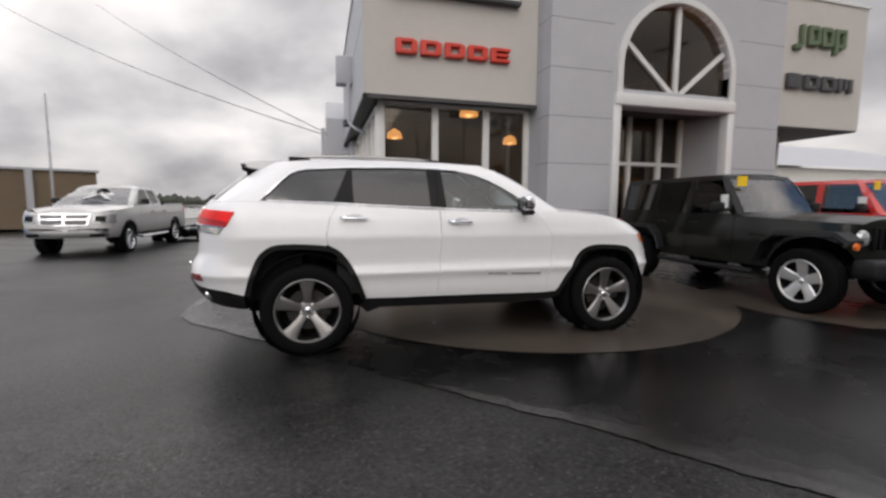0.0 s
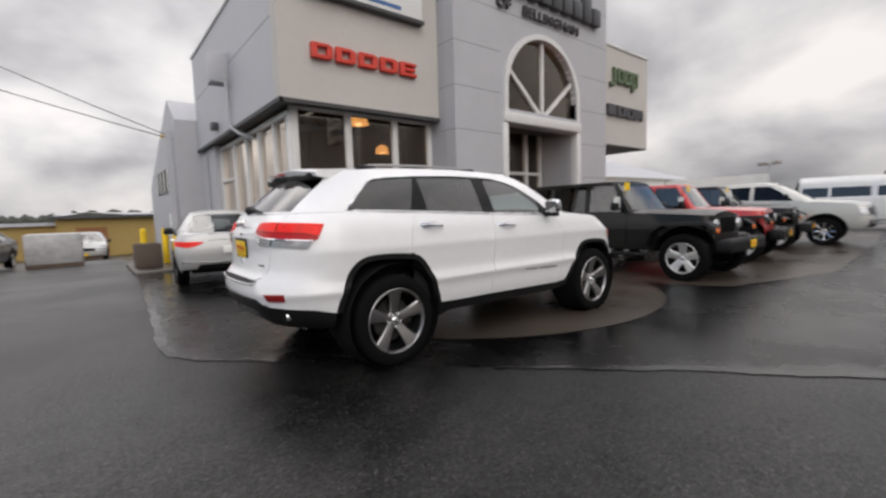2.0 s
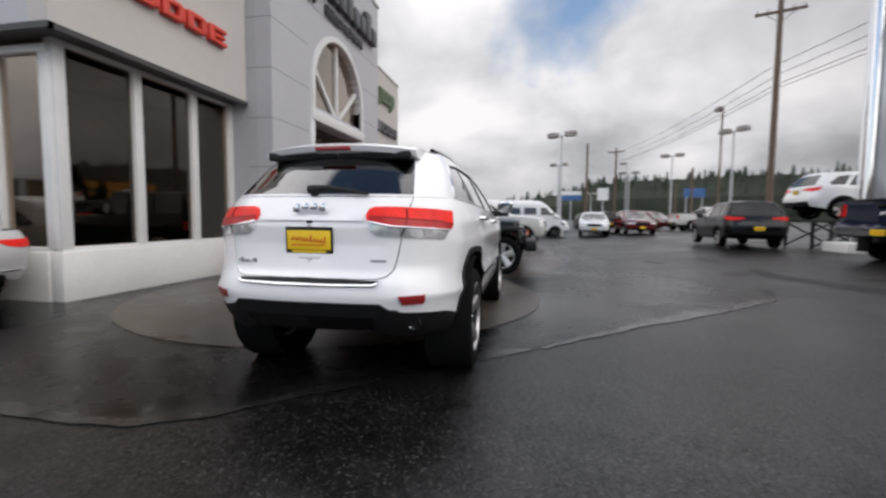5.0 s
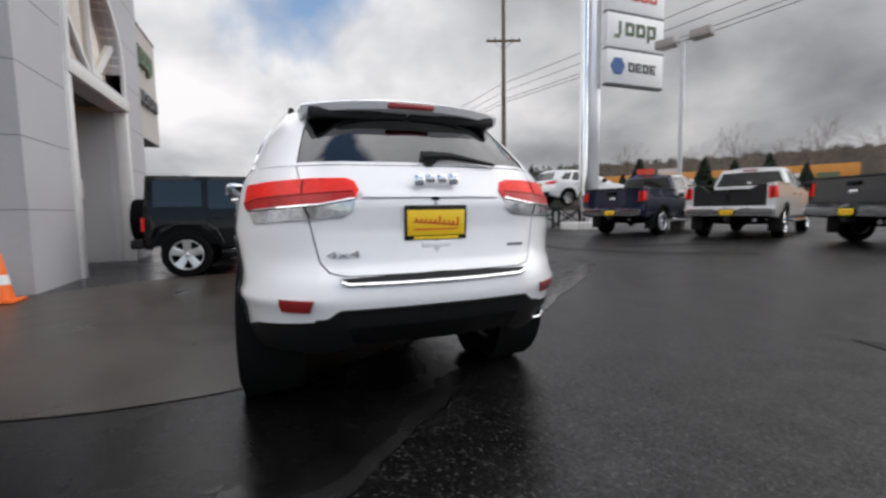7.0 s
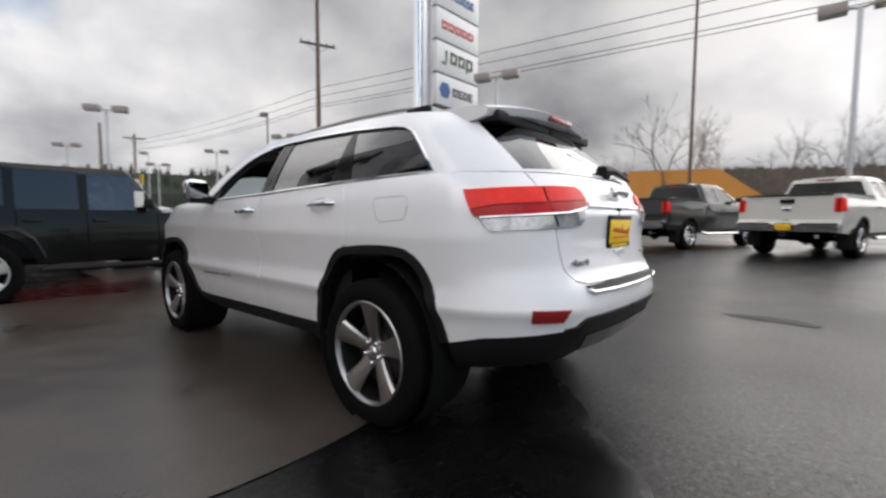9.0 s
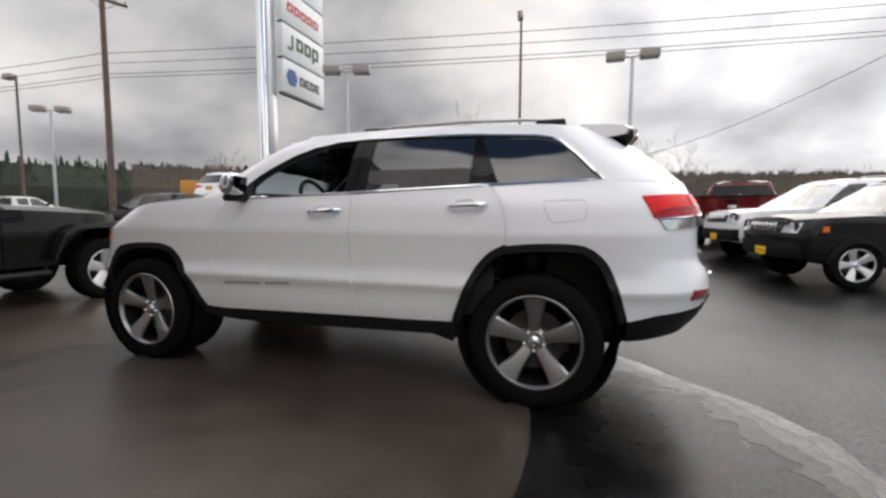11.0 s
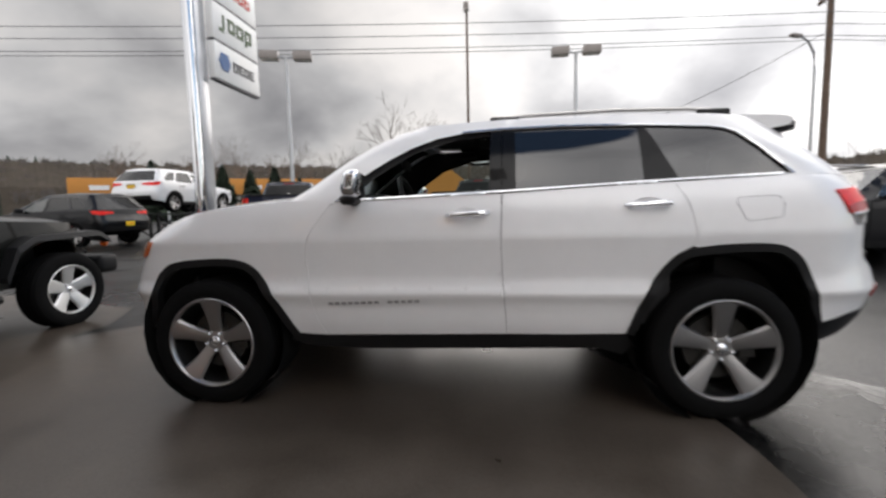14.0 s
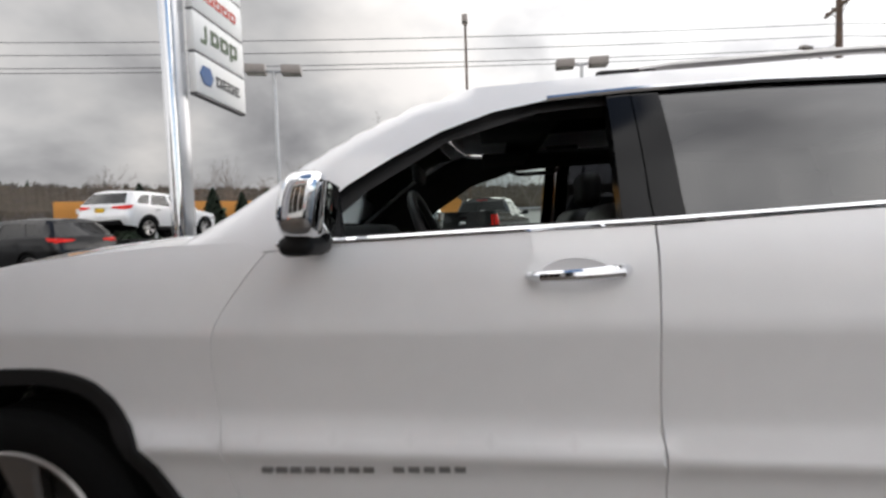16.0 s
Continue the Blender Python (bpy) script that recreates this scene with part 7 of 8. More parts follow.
# ---- vehicles on the lot ----
def pickup(at, sp, body, label, handle=True):
    """A pickup truck with its bed rails, mud flaps, steps, axle and hitch."""
    car, low = vehicle("pickup_truck", at, sp, body, label, "pickup truck", "pickup trucks")
    for sg in (1, -1):
        part("bed_rail_cap", box(-1.10, sg * 0.90 - 0.045, 1.372, 0.84, sg * 0.90 + 0.045, 1.40, 0.012), PLASTIC, car)
        part("bed_inner_wall", box(-1.08, sg * 0.86 - 0.02, 0.90, 0.84, sg * 0.86 + 0.02, 1.375), DARKIN, car)
        part("mud_flap", box(-0.60, sg * 0.86 - 0.15, 0.20, -0.57, sg * 0.86 + 0.13, 0.66, 0.008), PLASTIC, car, "black rubber mud flap")
        part("step_bar", tube([(0.75, sg * 0.80, 0.52), (0.85, sg * 1.0, 0.43), (2.85, sg * 1.0, 0.43), (2.95, sg * 0.80, 0.52)], 0.042, 8), CHROME, car, "chrome step bar")
        part("lamp_bezel", box(-1.17, sg * 0.90 - 0.012, 1.0, -1.11, sg * 0.90 + 0.012, 1.30, 0.006), DARKIN, car)
    part("rear_axle", tube([(0, -0.72, 0.40), (0, -0.16, 0.40), (0, 0, 0.40), (0, 0.16, 0.40), (0, 0.72, 0.40)], 0.06, 12, radii=[0.05, 0.07, 0.17, 0.07, 0.05]), DARKIN, car)
    part("hitch", box(-1.34, -0.055, 0.46, -1.10, 0.055, 0.56, 0.01), PLASTIC, car)
    part("high_brake_lamp", box(0.945, -0.17, 1.795, 0.99, 0.17, 1.835, 0.008), REFLEX, car, "red high brake lamp")
    part("exhaust_tip", tube([(-1.0, -0.55, 0.50), (-1.22, -0.58, 0.48)], 0.045, 12), CHROME, car)
    if handle:
        part("tailgate_handle", box(-1.165, -0.13, 1.20, -1.12, 0.13, 1.29, 0.01), GLOSSBLACK, car)
        part("tailgate_badge", box(-1.155, -0.09, 1.03, -1.13, 0.09, 1.12, 0.02), CHROME, car)
        part("tailgate_cap", box(-1.165, -0.80, 1.365, -1.09, 0.80, 1.40, 0.012), PLASTIC, car)
    return car


build_suv(pose(-0.128, 4.946, 0.012, 0, 0, 0))
wrangler("off_road_vehicle", pose(6.55, 7.08, -0.005, 0, 0, -90.5), GREYGREEN, GREYGREEN, "dark grey-green four-door off-road vehicle with black flares and a price card")
wrangler("off_road_vehicle", pose(9.5, 7.3, -0.005, 0, 0, -84), RED, RED, "red four-door off-road vehicle with a red top")
wrangler("off_road_vehicle", pose(12.6, 7.5, -0.005, 0, 0, -83), BLACKP, BLACKP, "black four-door off-road vehicle")
CX = ("car", "parked crossovers")
pickup(pose(14.9, 7.5, 0.0, 0, 0, -85), dict(TRUCK_SPEC), PEARL, "white four-door pickup truck with chrome wheels")
vehicle("van", pose(24.84, 5.75, 0, 0, 0, -80), dict(VAN_SPEC), OFFWHITE, "tall white passenger van with dark windows", "van")
vehicle("crossover_car", pose(28.2, -0.75, 0.06, 0, 0, 174), dict(SUV_SPEC, plate_z=(0.7, 0.5)), OFFWHITE, "white crossover car parked nose-out with a yellow plate", *CX)
far_red = vehicle("crossover_car", pose(28.6, -3.2, 0.18, 0, 0, 181), dict(SUV_SPEC, plate_z=(0.7, 0.5)), MAROON, "dark red crossover car parked nose-out with a yellow plate", *CX)[0]
black_suv = vehicle("crossover_car", pose(12.86, -3.65, 0.24, 0, 0, -4.5), dict(SUV_SPEC, plate_z=(0.68, 0.5)), BLACKP, "black crossover car with a yellow dealer plate", *CX)[0]
vehicle("sedan", pose(0.08, 10.85, 0.0, 0, 0, 84), dict(SEDAN_SPEC), SILVER, "silver four-door sedan parked beside the showroom", "car")
pickup(pose(-5.93, 17.44, -0.06, 0, 0, -91), dict(TRUCK_SPEC, front_plate=False), SILVER, "silver four-door pickup truck with a chrome grille")
pickup(pose(7.69, -4.91, 0.27, 0, 0, -72.5), dict(TRUCK_SPEC), NAVY, "navy blue pickup truck with a yellow dealer plate")
VGATE = dict(TRUCK_SPEC, top=[("r", 0, 1.17), ("r", 0.38, 1.17), ("r", 0.62, 1.34), ("r", 0.88, 1.37), *TRUCK_SPEC["top"][2:]], mids=TRUCK_SPEC["mids"][:1] + [("tailgate", PLASTIC, [("r", 0, 0.82), ("r", 0.78, 0.82), ("r", 0.78, 1.345), ("r", 0.63, 1.345), ("r", 0.38, 1.175), ("r", 0, 1.175)], -0.018, "black notched tailgate")] + TRUCK_SPEC["mids"][2:])
pickup(pose(5.0, -6.0, 0.27, 0, 0, -68), VGATE, SILVER, "silver pickup truck with a black tailgate", False)
pickup(pose(1.9, -6.33, 0.27, 0, 0, -104.4), dict(TRUCK_SPEC), GREYP, "dark grey pickup truck with a chrome bumper")
white_truck = pickup(pose(-1.5, -6.18, 0.27, 0, 0, -106.7), dict(TRUCK_SPEC), PEARL, "pearl white pickup truck with chrome wheels")
pickup(pose(-4.63, -5.9, 0.27, 0, 0, -110.9), dict(TRUCK_SPEC), MAROON, "dark red pickup truck")
for x, y, a in ((33.5, -8.6, -88), (40, 9.0, -70), (36.5, -12.2, 15), (46, -17.5, 25)):
    copy_thing(white_truck, pose(x, y, rise(x, y), 0, 0, a))
for x, y, a in ((38, -6.5, 200), (45, -9, 10), (41.5, -13.2, 190)):
    copy_thing(far_red, pose(x, y, rise(x, y), 0, 0, a))
for x, y, a in ((31, -2.2, 5), (42, -2, 0), (36, 2, -20)):
    copy_thing(black_suv, pose(x, y, rise(x, y), 0, 0, a))

# ---- display ramp with a white crossover ----
ramp_at = pose(13.28, -6.1, 0.27, 0, 0, -91)
rp = empty("display_ramp", ramp_at, "black welded steel display ramp with crossed struts", "ramp")
BLACKSTEEL = mat("black_steel", (0.015, 0.015, 0.016), 0.45, 0.3, noise_scale=6, vary=0.2)
for sg in (-1, 1):
    part("track", box(-0.9, sg * 0.78 - 0.2, 0.86, 3.7, sg * 0.78 + 0.2, 0.92, 0.01), BLACKSTEEL, rp)
    for x in (-0.7, 0.7, 2.1, 3.5):
        part("leg", box(x - 0.04, sg * 0.78 - 0.04, 0, x + 0.04, sg * 0.78 + 0.04, 0.88), BLACKSTEEL, rp)
    for a, b in ((-0.7, 0.7), (0.7, 2.1), (2.1, 3.5)):
        part("strut", tube([(a, sg * 0.78, 0.05), (b, sg * 0.78, 0.85)], 0.03, 6), BLACKSTEEL, rp)
        part("strut", tube([(b, sg * 0.78, 0.05), (a, sg * 0.78, 0.85)], 0.03, 6), BLACKSTEEL, rp)
vehicle("crossover_car", ramp_at @ pose(0.0, 0, 0.92), dict(SUV_SPEC), WHITE, "white crossover car raised on a black display ramp", "car", "parked crossovers")
# small crossovers to the south-west
SMALL = dict(SUV_SPEC, base=2.57, R=0.345,
    w=[(0.3, 0.82), (0.5, 0.88), (0.75, 0.90), (1.0, 0.90), (1.12, 0.88)], xr=[(0.35, -0.70), (0.5, -0.80), (0.9, -0.80), (1.12, -0.78)], xf=[(0.3, 3.22), (0.5, 3.32), (0.8, 3.32), (1.0, 3.22), (1.1, 3.1)], r=(0.2, 0.22, 0.03, 0.06, 0.04),
    top=[("r", 0, 1.10), ("r", 0.6, 1.10), (-0.4, 1.10), (0.8, 1.08), (2.05, 1.07), (2.5, 1.06), (3.0, 1.03), ("f", 0.6, 0.99), ("f", 0, 0.99)],
    caps=[("bonnet", [(2.0, 1.07), (2.5, 1.06), (3.0, 1.03), ("f", 0.6, 0.99), ("f", 0.3, 0.99), ("f", 0, 0.99)], 0.05, None)],
    gw=[(1.05, 0.89), (1.1, 0.87), (1.6, 0.72), (1.7, 0.65)], gxr=[(1.05, -0.78), (1.6, -0.62), (1.7, -0.55)], gxf=[(1.05, 2.25), (1.3, 1.85), (1.6, 1.4), (1.7, 1.2)],
    gbelt=[("r", 0, 1.10), ("r", 0.6, 1.10), (-0.4, 1.10), (0.8, 1.08), (2.0, 1.07), ("f", 0.6, 1.07), ("f", 0, 1.07)],
    roof=[("r", 0, 1.63), ("r", 0.5, 1.63), (-0.2, 1.64), (0.5, 1.65), (1.1, 1.64), ("f", 0.45, 1.62), ("f", 0, 1.62)],
    windows=[[(1.85, 1.12), (1.55, 1.40), (1.35, 1.55), (1.05, 1.56), (1.05, 1.13)], [(0.95, 1.13), (0.95, 1.56), (0.2, 1.56), (0.15, 1.15)], [(0.05, 1.25), (0.1, 1.55), (-0.45, 1.53), (-0.5, 1.28)]],
    screen=(1.12, 1.57), backlight=(1.16, 1.56), cuts=[(0.2, "rear_quarter"), (1.0, "rear_door"), (1.95, "front_door"), (99, "front_fender")],
    lamps=[("tail_lamp", REDLENS, [("r", 0.8, 1.05), ("r", 0.6, 1.05), ("r", 0.6, 0.88), ("r", 0.8, 0.88)], -0.012, "red tail lamp lens"), ("headlamp", HEADLENS, [("f", 0.78, 0.95), ("f", 0.48, 0.95), ("f", 0.48, 0.80), ("f", 0.78, 0.80)], -0.014, "round headlamp"), ("marker", AMBER, [(2.98, 0.90), (3.06, 0.90), (3.06, 0.82), (2.98, 0.82)], -0.012, "amber marker")],
    mids=[("lower_bumper", PLASTIC, [("r", 0, 0.46), ("r", 0.75, 0.46), ("r", 0.7, 0.62), ("r", 0, 0.60)], -0.012, ""), ("grille", GLOSSBLACK, [("f", 0, 0.80), ("f", 0.44, 0.80), ("f", 0.44, 0.95), ("f", 0, 0.95)], -0.014, ""), ("front_bumper", PLASTIC, [("f", 0, 0.42), ("f", 0.8, 0.42), ("f", 0.82, 0.66), ("f", 0, 0.66)], -0.016, "black lower bumper")],
    mirror=(1.62, 0.92, 1.08), half=0.77, flare=0.09, flare_out=0.02, wheels=W_SMALL)


def small_crossover(at, sp, body, label):
    car, low = vehicle("small_crossover", at, sp, body, label, "car", "small crossovers")
    for sg in (1, -1):
        part("roof_rail", tube([(1.15, sg * 0.63, 1.645), (1.05, sg * 0.64, 1.69), (0.5, sg * 0.645, 1.705), (-0.35, sg * 0.63, 1.69), (-0.45, sg * 0.62, 1.645)], 0.018, 8), ALLOY, car, "silver roof rail")
        part("headlamp_ring", lathe([(0.125, -0.02), (0.13, 0.02), (0.11, 0.03), (0.10, 0.0)], 24, at=pose(3.30, sg * 0.60, 0.875, 0, 0, -90)), PLASTIC, car)
        part("headlamp_glass", lathe([(0.001, 0.03), (0.07, 0.025), (0.105, 0.0)], 20, at=pose(3.30, sg * 0.60, 0.875, 0, 0, -90)), HEADLENS, car, "round headlamp glass")
        part("fog_lamp", lathe([(0.001, 0.02), (0.05, 0.018), (0.06, 0.0)], 14, at=pose(3.33, sg * 0.58, 0.55, 0, 0, -90)), HEADLENS, car)
    for k in range(7):
        part("grille_slot", box(3.36, -0.36 + k * 0.105, 0.81, 3.395, -0.29 + k * 0.105, 0.945, 0.01), CHROME, car)
    return car


small_crossover(pose(-6.64, -0.62, 0.07, 0, 0, 8.8), dict(SMALL, mirror_mat=CHROME), BLACKP, "black boxy small crossover with chrome mirrors")
small_crossover(pose(-6.56, -2.95, 0.19, 0, 0, 8.8), dict(SMALL), WHITE, "white boxy small crossover with a black bumper")
vehicle("sedan", pose(-5.2, 22.5, -0.25, 0, 0, -95), dict(SEDAN_SPEC), BLACKP, "black sedan in the west lot", "car")
vehicle("crossover_car", pose(-2.3, 33, -0.85, 0, 0, -92), dict(SUV_SPEC), SILVER, "silver car before the ochre shed", "car", "parked crossovers")
# planter, posts and crate by the west side
PLANTER = mat("planter_brown", (0.10, 0.075, 0.06), 0.8, noise_scale=5, vary=0.2)
isl = tagged(part("kerb_island", box(-1.35, 13.6, -0.2, 0.4, 16.8, 0.06, 0.03), SLAB), "low concrete kerb island", "kerb")
pl = empty("planter", pose(-0.95, 14.9, 0.06), "square brown concrete planter", "planter")
part("planter_wall", box(-0.3, -0.3, 0, 0.3, 0.3, 0.62, 0.03), PLANTER, pl)
part("planter_soil", box(-0.25, -0.25, 0.55, 0.25, 0.25, 0.625), TARDARK, pl)
for x, y in ((-0.45, 15.6), (-0.9, 16.4)):
    bo = empty("bollard", pose(x, y, 0.06), "round yellow painted steel bollard", "bollard", "yellow bollards")
    part("post", tube([(0, 0, 0), (0, 0, 0.95)], 0.085, 14), YELLOW, bo)
    part("dome", lathe([(0.085, 0.0), (0.06, 0.04), (0.001, 0.055)], 14, at=pose(0, 0, 0.95, 90, 0, 0)), YELLOW, bo)
cr = empty("wrapped_pallet", pose(-3.1, 21.2, -0.22), "pallet load wrapped in grey plastic", "pallet")
part("load", box(-0.75, -0.6, 0.12, 0.75, 0.6, 1.15, 0.06), mat("plastic_wrap", (0.42, 0.42, 0.42), 0.35, noise_scale=4, vary=0.3, bump=0.5, bump_scale=12), cr)
part("pallet_base", box(-0.75, -0.6, 0, 0.75, 0.6, 0.12), WOOD, cr)

# ---- distance ----
ORANGE = mat("orange_wall", (0.55, 0.24, 0.05), 0.8, noise_scale=0.4, vary=0.1)
BROWNWALL = mat("brown_wall", (0.26, 0.11, 0.045), 0.8, noise_scale=0.4, vary=0.1)
TANWALL = mat("ochre_wall", (0.36, 0.25, 0.085), 0.8, noise_scale=0.4, vary=0.1)
STORELOW = mat("store_front", (0.30, 0.28, 0.25), 0.7, noise_scale=0.3, vary=0.3)
HILL = mat("hill_woods", (0.035, 0.040, 0.028), 0.95, noise_scale=0.05, vary=0.5)
BROWNHILL = mat("bare_woods", (0.075, 0.06, 0.045), 0.95, noise_scale=0.06, vary=0.45)
BARK = mat("bare_bark", (0.15, 0.13, 0.115), 0.9, noise_scale=2, vary=0.2)
NEEDLES = mat("needles", (0.022, 0.036, 0.02), 0.9, noise_scale=2, vary=0.3)

o = empty("orange_store", pose(47, -58, 0, 0, 0, 31), "long low orange store across the road", "building")
part("wall", box(-18, -9, 0, 18, 0, 6.3), STORELOW, o)
part("fascia", box(-18.2, -9.2, 4.0, 18.2, 0.5, 6.6, 0.05), ORANGE, o)
part("roof_unit", box(4, -5, 6.6, 7, -3, 7.6), WALLGREY, o)
for k in range(8):
    w = part("shop_window", box(-16.5 + k * 4.2, 0.0, 0.6, -13.3 + k * 4.2, 0.08, 3.2), GLOSSBLACK, o)
    part("sign_band", box(-16.2 + k * 4.2, 0.5, 4.8, -13.8 + k * 4.2, 0.58, 5.5), SIGNWHITE if k % 3 else SIGNGREEN, o)
o2 = empty("brown_store", pose(16, -52, 0.2, 0, 0, 20), "brown and orange store with a gabled end", "building")
part("wall", box(-2, -9, 0, 4.2, 0, 4.9), BROWNWALL, o2)
pf = [(-14, 0), (-14, 2.6), (-8, 7.0), (2, 7.0), (2, 0)]
part_vf("gable_end", [(x, 0.4, z) for x, z in pf] + [(x, -8, z) for x, z in pf], [tuple(range(5)), tuple(range(9, 4, -1))] + [(k, k + 5, (k + 1) % 5 + 5, (k + 1) % 5) for k in range(5)], ORANGE, o2, smooth=False)
part("entrance", box(-12, 0.4, 0, 0, 1.4, 2.8), STORELOW, o2)
part("store_window", box(2.4, 0.0, 0.6, 3.9, 0.06, 3.0), GLOSSBLACK, o2)
w = empty("white_shed", pose(-16, -44, 0.2, 0, 0, 0), "long low white building across the road", "building")
part("wall", box(-22, -6, 0, 15, 0, 2.8), WHITEWALL, w)
part("roof", box(-22.3, -6.3, 2.8, 15.3, 0.3, 3.0), WALLGREY, w)
y = empty("ochre_shed", pose(0, 0, -1.3), "long low ochre metal building with a grey roof", "building")
part("wall", box(-3.9, 40, 0, 4, 50, 3.0), TANWALL, y)
part_vf("roof", [(-4.2, 39.6, 2.9), (4.2, 39.6, 2.7), (4.2, 45, 3.2), (-4.2, 45, 3.2), (-2.3, 39.6, 3.25)], [(0, 4, 3), (4, 1, 2, 3)], WALLGREY, y)
part("roof_edge", box(-4.3, 39.55, 2.85, 4.3, 39.75, 3.05), SIGNDARK, y)
part("low_wall", box(-9, 41, 0, -3.9, 48, 2.4), TANWALL, y)
part("low_roof", box(-9.3, 40.7, 2.4, -3.9, 48.3, 2.62), WALLGREY, y)
part("shed_door", box(-2.9, 39.95, 0, -1.2, 40.0, 2.2), BROWNWALL, y)
b = empty("brown_block", pose(-31, 50, -1.0, 0, 0, 28), "plain brown block-wall building", "building")
part("wall", box(-16, -5, 0, 9, 5, 5.2), mat("brown_block_wall", (0.16, 0.12, 0.08), 0.85, noise_scale=0.5, vary=0.12), b)
part("parapet", box(-16.2, -5.2, 5.2, 9.2, 5.2, 5.4), WALLGREY, b)
part("pilaster", box(4.0, -5.25, 0, 4.5, -5, 5.2), WALLGREY, b)
# purple banner sign on a post in the west
PURPLE = mat("banner_purple", (0.045, 0.04, 0.22), 0.5, noise_scale=2, vary=0.1)
bn = empty("banner_sign", pose(-10.7, -4.5, 0.27, 0, 0, 140), "purple banner sign with white marks on a steel post", "sign")
part("banner_face", box(0, -0.05, 4.55, 2.6, 0.05, 6.3, 0.01), PURPLE, bn)
for k in range(4):
    part("banner_mark", box(0.42 + k * 0.5, -0.065, 5.1 + 0.04 * k, 0.76 + k * 0.5, 0.065, 5.65 + 0.04 * k, 0.02), SIGNWHITE, bn)
part("lower_board", box(0.7, -0.05, 4.2, 2.4, 0.05, 4.52, 0.01), SIGNDARK, bn)
part("post", tube([(2.7, 0, 0), (2.7, 0, 6.5)], 0.09, 10), GALV, bn)
# blue roadside sign
bs = empty("roadside_sign", pose(59.4, -17.7, 0.6, 0, 0, 0), "small blue roadside sign on two posts", "sign")
part("sign_face", box(-0.1, -1.25, 3.5, 0.1, 1.25, 4.7), SIGNBLUE, bs)
for a in (-1.2, 1.2):
    part("sign_post", tube([(0, a * 0.8, 0), (0, a * 0.8, 3.5)], 0.08, 6), GALV, bs)
bs = empty("roadside_sign", pose(66.4, -2.7, 0.4, 0, 0, 0), "pale blue and white roadside sign", "sign")
part("sign_face", box(-0.1, -1.5, 3.6, 0.1, 1.5, 4.4), SIGNBLUE, bs)
part("sign_top", box(-0.1, -1.5, 4.4, 0.1, 1.5, 5.0), SIGNWHITE, bs)
part("sign_post", tube([(0, 0, 0), (0, 0, 3.6)], 0.12, 6), GALV, bs)
bs = empty("roadside_sign", pose(46.2, -4.2, 0, 0, 0, 0), "small white panel sign on one post", "sign")
part("sign_face", box(-0.08, -0.55, 3.2, 0.08, 0.55, 4.5), SIGNWHITE, bs)
part("sign_post", tube([(0, 0, 0), (0, 0, 3.2)], 0.08, 6), GALV, bs)
bs = empty("roadside_sign", pose(35.2, -34, 0.3, 0, 0, -45), "red and blue stacked roadside sign", "sign")
part("sign_face", box(-0.1, -1.1, 3.7, 0.1, 1.1, 4.45), SIGNBLUE, bs)
part("sign_top", box(-0.1, -0.9, 4.5, 0.1, 0.9, 5.1), SIGNRED, bs)
part("sign_post", tube([(0, 0, 0), (0, 0, 3.5)], 0.12, 6), GALV, bs)


def ridge(name, az0, az1, d, height, material, label, ragged):
    rng = np.random.default_rng(int(abs(az0) + d))
    rows = []
    n = int((az1 - az0) / 0.25)
    for i in range(n + 1):
        a = radians(az0 + (az1 - az0) * i / n)
        h = height(math.degrees(a)) + rng.uniform(-ragged, ragged) + ragged * math.sin(i * 0.9) * 0.5
        rows.append([(k * math.cos(a), k * math.sin(a), z) for k, z in ((d, -2), (d * 1.01, h * 0.55), (d * 1.04, h))])
    vs = [v for r in rows for v in r]
    fs = [(i * 3 + k, i * 3 + k + 1, i * 3 + 4 + k, i * 3 + 3 + k) for i in range(n) for k in range(2)]
    tagged(part_vf(name, vs, fs, material, smooth=False), label, "hill", kind="structure")


EAST = table([(-60, 5.2), (-47, 5.6), (-33, 5.7), (-23, 5.9), (-11, 5.6), (-6.6, 5.0), (-2.6, 4.0), (4, 2.8), (11, 2.0), (30, 1.6)])
SOUTH = table([(-175, 4.2), (-119, 4.7), (-93, 5.7), (-83, 6.1), (-60, 6.0), (-40, 5.8)])
ridge("backdrop_ridge_east", -60, 30, 330, lambda a: 343 * math.tan(radians(EAST(a))) - 5.0, HILL, "dark evergreen ridge on the horizon", 0.6)
ridge("backdrop_ridge_south", -175, -36, 210, lambda a: 218 * math.tan(radians(SOUTH(a))) - 1.0, BROWNHILL, "brown bare woods on the horizon", 0.5)
ridge("backdrop_ridge_north", 60, 185, 260, lambda a: 5 + 1.0 * math.sin(a * 0.3), HILL, "far dark tree line", 1.0)


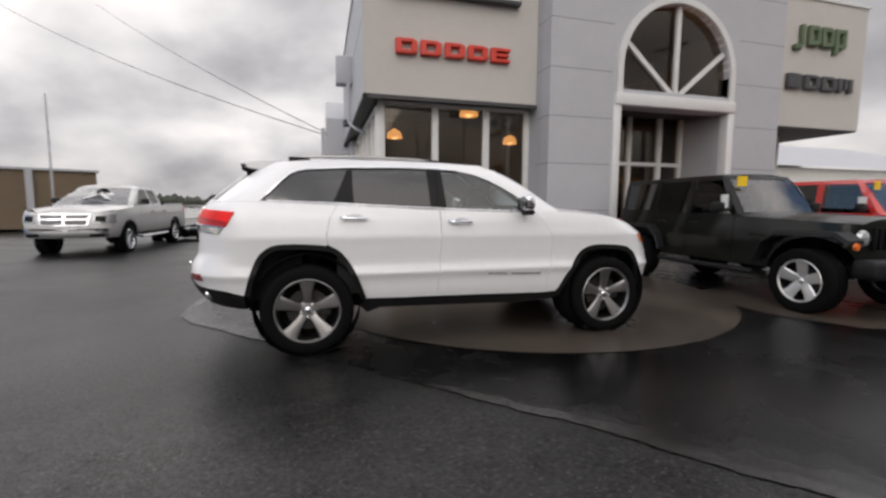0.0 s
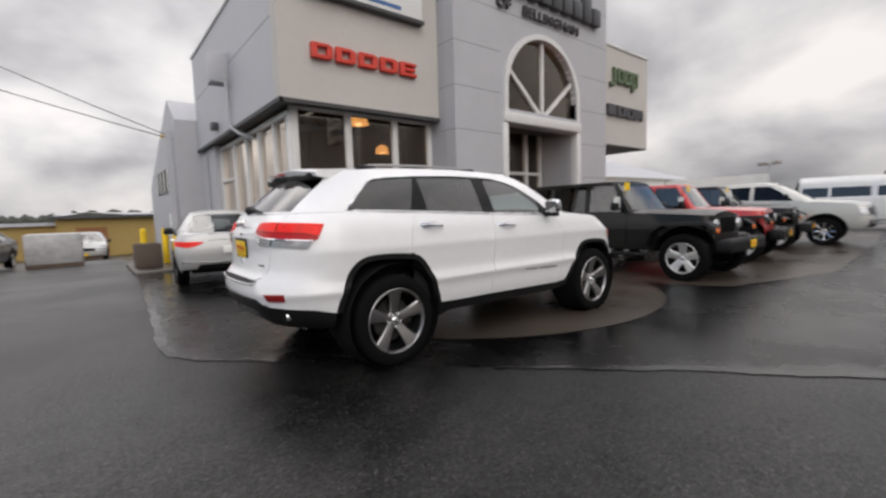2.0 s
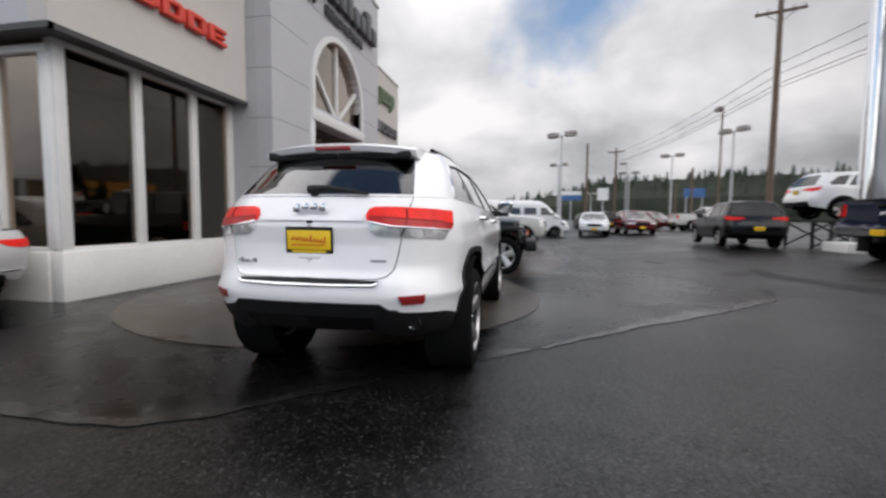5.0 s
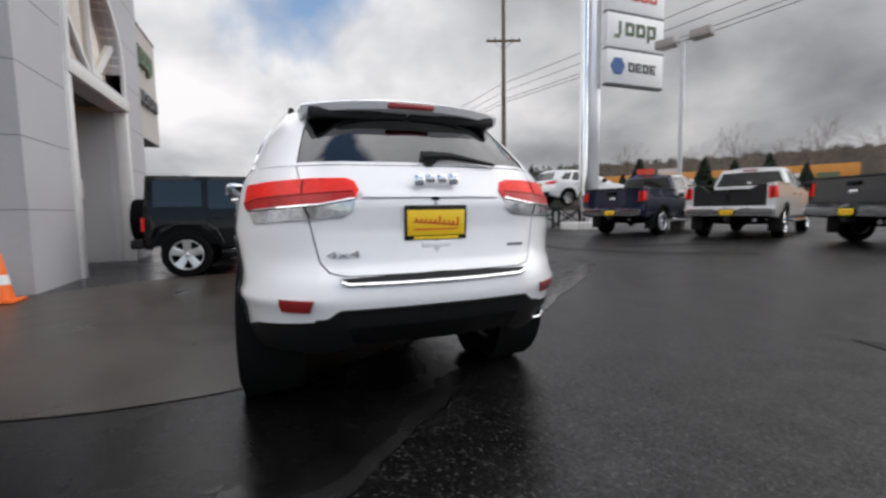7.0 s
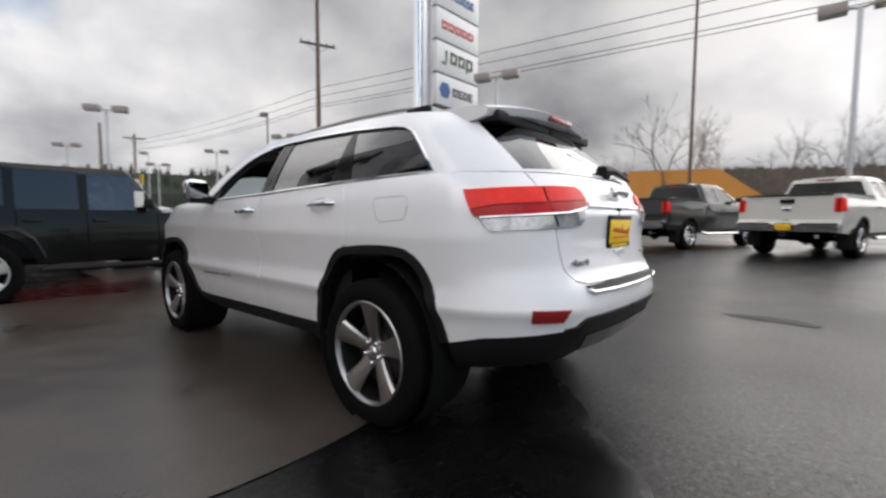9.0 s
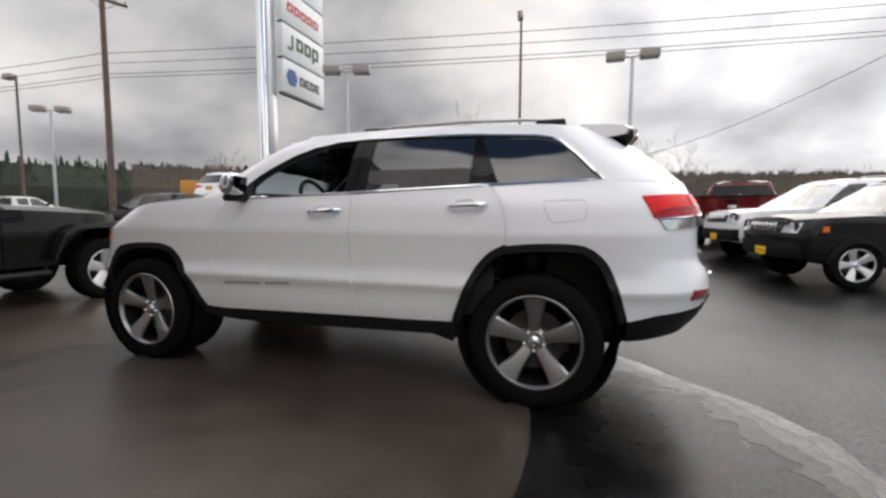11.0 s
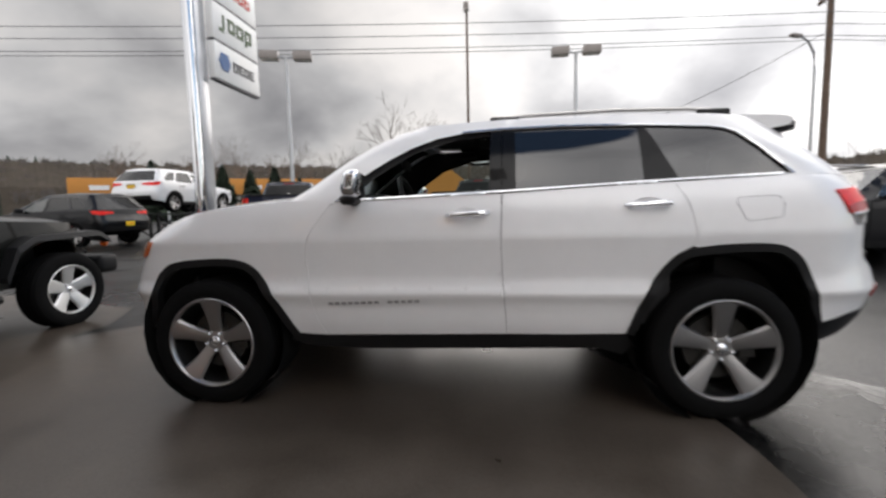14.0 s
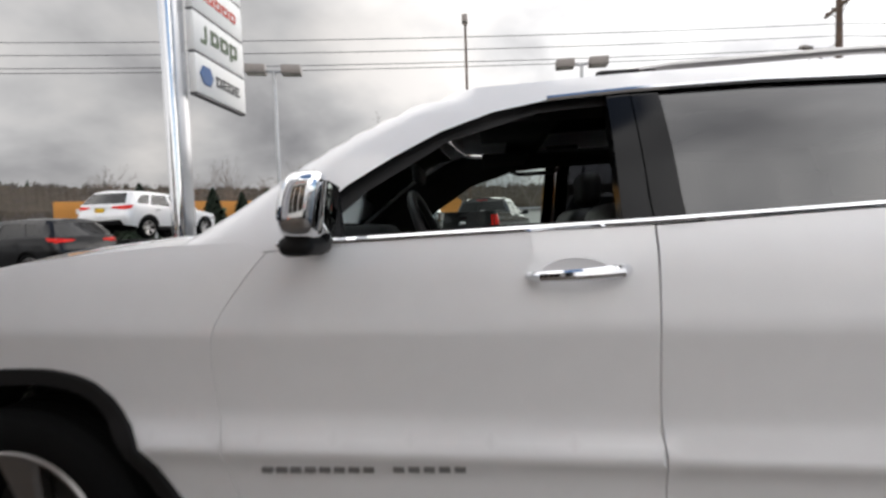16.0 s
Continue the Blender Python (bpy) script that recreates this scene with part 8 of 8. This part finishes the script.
def far_evergreens(az0, az1, n):
    """Pointed crowns, each of three ragged tiers, along the skyline of the east ridge."""
    rng = np.random.default_rng(5)
    vs, fs = [], []
    for _ in range(n):
        az = rng.uniform(az0, az1)
        k = rng.uniform(1.0, 1.06)
        a, d = radians(az), 330 * k
        z = (343 * math.tan(radians(EAST(az))) - 5.0) * min(1.0, 0.2 + (k - 1) * 20) - 2.0
        h = rng.uniform(4.5, 9.5) * (0.75 + 0.35 * math.sin(az * 1.7) ** 2)
        cx, cy = d * math.cos(a), d * math.sin(a)
        for t in range(3):
            r = h * (0.20 - 0.05 * t) * rng.uniform(0.8, 1.2)
            b = len(vs)
            vs.append((cx, cy, z + h * (0.55 + 0.225 * t)))
            vs += [(cx + r * math.cos(q) * rng.uniform(0.6, 1.2), cy + r * math.sin(q) * rng.uniform(0.6, 1.2), z + h * (0.05 + 0.28 * t)) for q in np.linspace(0, 2 * math.pi, 7)[:-1]]
            fs += [(b, b + 1 + j, b + 1 + (j + 1) % 6) for j in range(6)]
    tagged(part_vf("far_evergreens", vs, fs, NEEDLES, smooth=False), "dark evergreen trees along the ridge line", "trees", kind="stuff")


def far_bare_woods(az0, az1, n):
    """Thin upright twigs fanning from each trunk on the skyline of the south ridge."""
    rng = np.random.default_rng(6)
    vs, fs = [], []
    for _ in range(n):
        az = rng.uniform(az0, az1)
        k = rng.uniform(1.0, 1.05)
        a, d = radians(az), 210 * k
        z = (218 * math.tan(radians(SOUTH(az))) - 1.0) * min(1.0, 0.3 + (k - 1) * 18) - 1.5
        h = rng.uniform(2.2, 4.6)
        c, s = math.cos(a), math.sin(a)
        for _ in range(14):
            lean = rng.normal(0, 0.30)
            up_ = h * rng.uniform(0.55, 1.0)
            base = z + h * rng.uniform(0.0, 0.35)
            w = rng.uniform(0.10, 0.26)
            o = rng.normal(0, 0.25)
            b = len(vs)
            for off, zz in ((o - w, base), (o + w, base), (o + lean * up_, z + up_)):
                vs.append((d * c - s * off, d * s + c * off, zz))
            fs.append((b, b + 1, b + 2))
    tagged(part_vf("far_bare_woods", vs, fs, BARK, smooth=False), "leafless brown woods along the skyline", "trees", kind="stuff")


far_evergreens(-60, 14, 900)
far_bare_woods(-135, -36, 1500)


def bare_tree(rng, x, y, h, vs, fs):
    """Trunk and forking twigs as thin three-sided rods."""
    def rod(p, q, r0, r1):
        k = len(vs)
        d = (q - p).normalized()
        s = d.orthogonal().normalized()
        t = d.cross(s)
        for c, r in ((p, r0), (q, r1)):
            for a in (0, 2.1, 4.2):
                vs.append(tuple(c + r * (math.cos(a) * s + math.sin(a) * t)))
        fs.extend([(k, k + 1, k + 4, k + 3), (k + 1, k + 2, k + 5, k + 4), (k + 2, k, k + 3, k + 5)])
    def grow(p, d, length, r, level):
        q = p + d * length
        rod(p, q, r, r * 0.65)
        if level == 0:
            return
        for _ in range(3 if level > 1 else 4):
            nd_ = (d + Vector(rng.normal(0, 0.42, 3)) + Vector((0, 0, 0.12))).normalized()
            grow(p.lerp(q, rng.uniform(0.55, 1.0)), nd_, length * rng.uniform(0.55, 0.8), r * 0.55, level - 1)
    grow(Vector((x, y, 0)), Vector((rng.normal(0, 0.05), rng.normal(0, 0.05), 1)).normalized(), h * 0.42, h * 0.011, 5)


rng = np.random.default_rng(11)
for az, d, h in ((-77, 62, 16.5), (-79.5, 66, 15), (-82, 75, 14), (-88, 80, 14), (-91.5, 70, 13), (-94, 74, 14), (-98, 75, 13), (-102, 80, 12), (-49, 88, 12), (-52, 90, 11), (-58, 84, 12), (-61, 88, 13), (-44, 92, 12), (-46.5, 88, 13), (-54.5, 86, 13), (-63.5, 84, 13), (-69, 86, 12), (-72, 84, 13), (-66, 90, 10), (-103, 78, 9), (-110, 80, 8), (-117, 70, 7), (-125, 72, 7), (-131, 70, 8)):
    vs, fs = [], []
    bare_tree(rng, 0, 0, h, vs, fs)
    a = radians(az)
    tr = tagged(new("bare_tree"), "leafless grey tree against the sky", "tree", "bare trees")
    tr.matrix_basis = pose(d * math.cos(a), d * math.sin(a) + 8, 0)
    part_vf("crown", vs, fs, BARK, tr, smooth=False)


def conifer(x, y, h):
    rng = np.random.default_rng(int(abs(x * 7 + y * 3)))
    t = tagged(new("conifer"), "dark green conifer beside the road", "tree", "conifers")
    t.matrix_basis = pose(x, y, 0)
    part("trunk", tube([(0, 0, 0), (0, 0, h * 0.95)], 0.15, 6, radii=[h * 0.018, 0.02]), BARK, t)
    vs, fs = [], []
    for _ in range(int(500 + h * 110)):
        z = h * rng.uniform(0.1, 1.0)
        reach = (1 - z / h) ** 0.8 * h * 0.36 * rng.uniform(0.45, 1.1) + 0.15
        a = rng.uniform(0, 2 * math.pi)
        c, s = math.cos(a), math.sin(a)
        w = reach * 0.28
        k = len(vs)
        vs += [(0, 0, z + reach * 0.15), (c * reach * 0.6 - s * w, s * reach * 0.6 + c * w, z), (c * reach, s * reach, z - reach * 0.3), (c * reach * 0.6 + s * w, s * reach * 0.6 - c * w, z)]
        fs.append((k, k + 1, k + 2, k + 3))
    part_vf("foliage", vs, fs, NEEDLES, t, smooth=False)


for az, d, h in ((-47, 60, 7.4), (-49, 62, 5.6), (-54, 58, 6.9), (-57, 56, 6.2), (-60, 60, 7), (-63, 62, 5.8), (-45, 66, 6)):
    a = radians(az)
    conifer(d * math.cos(a), d * math.sin(a) + 5, h)
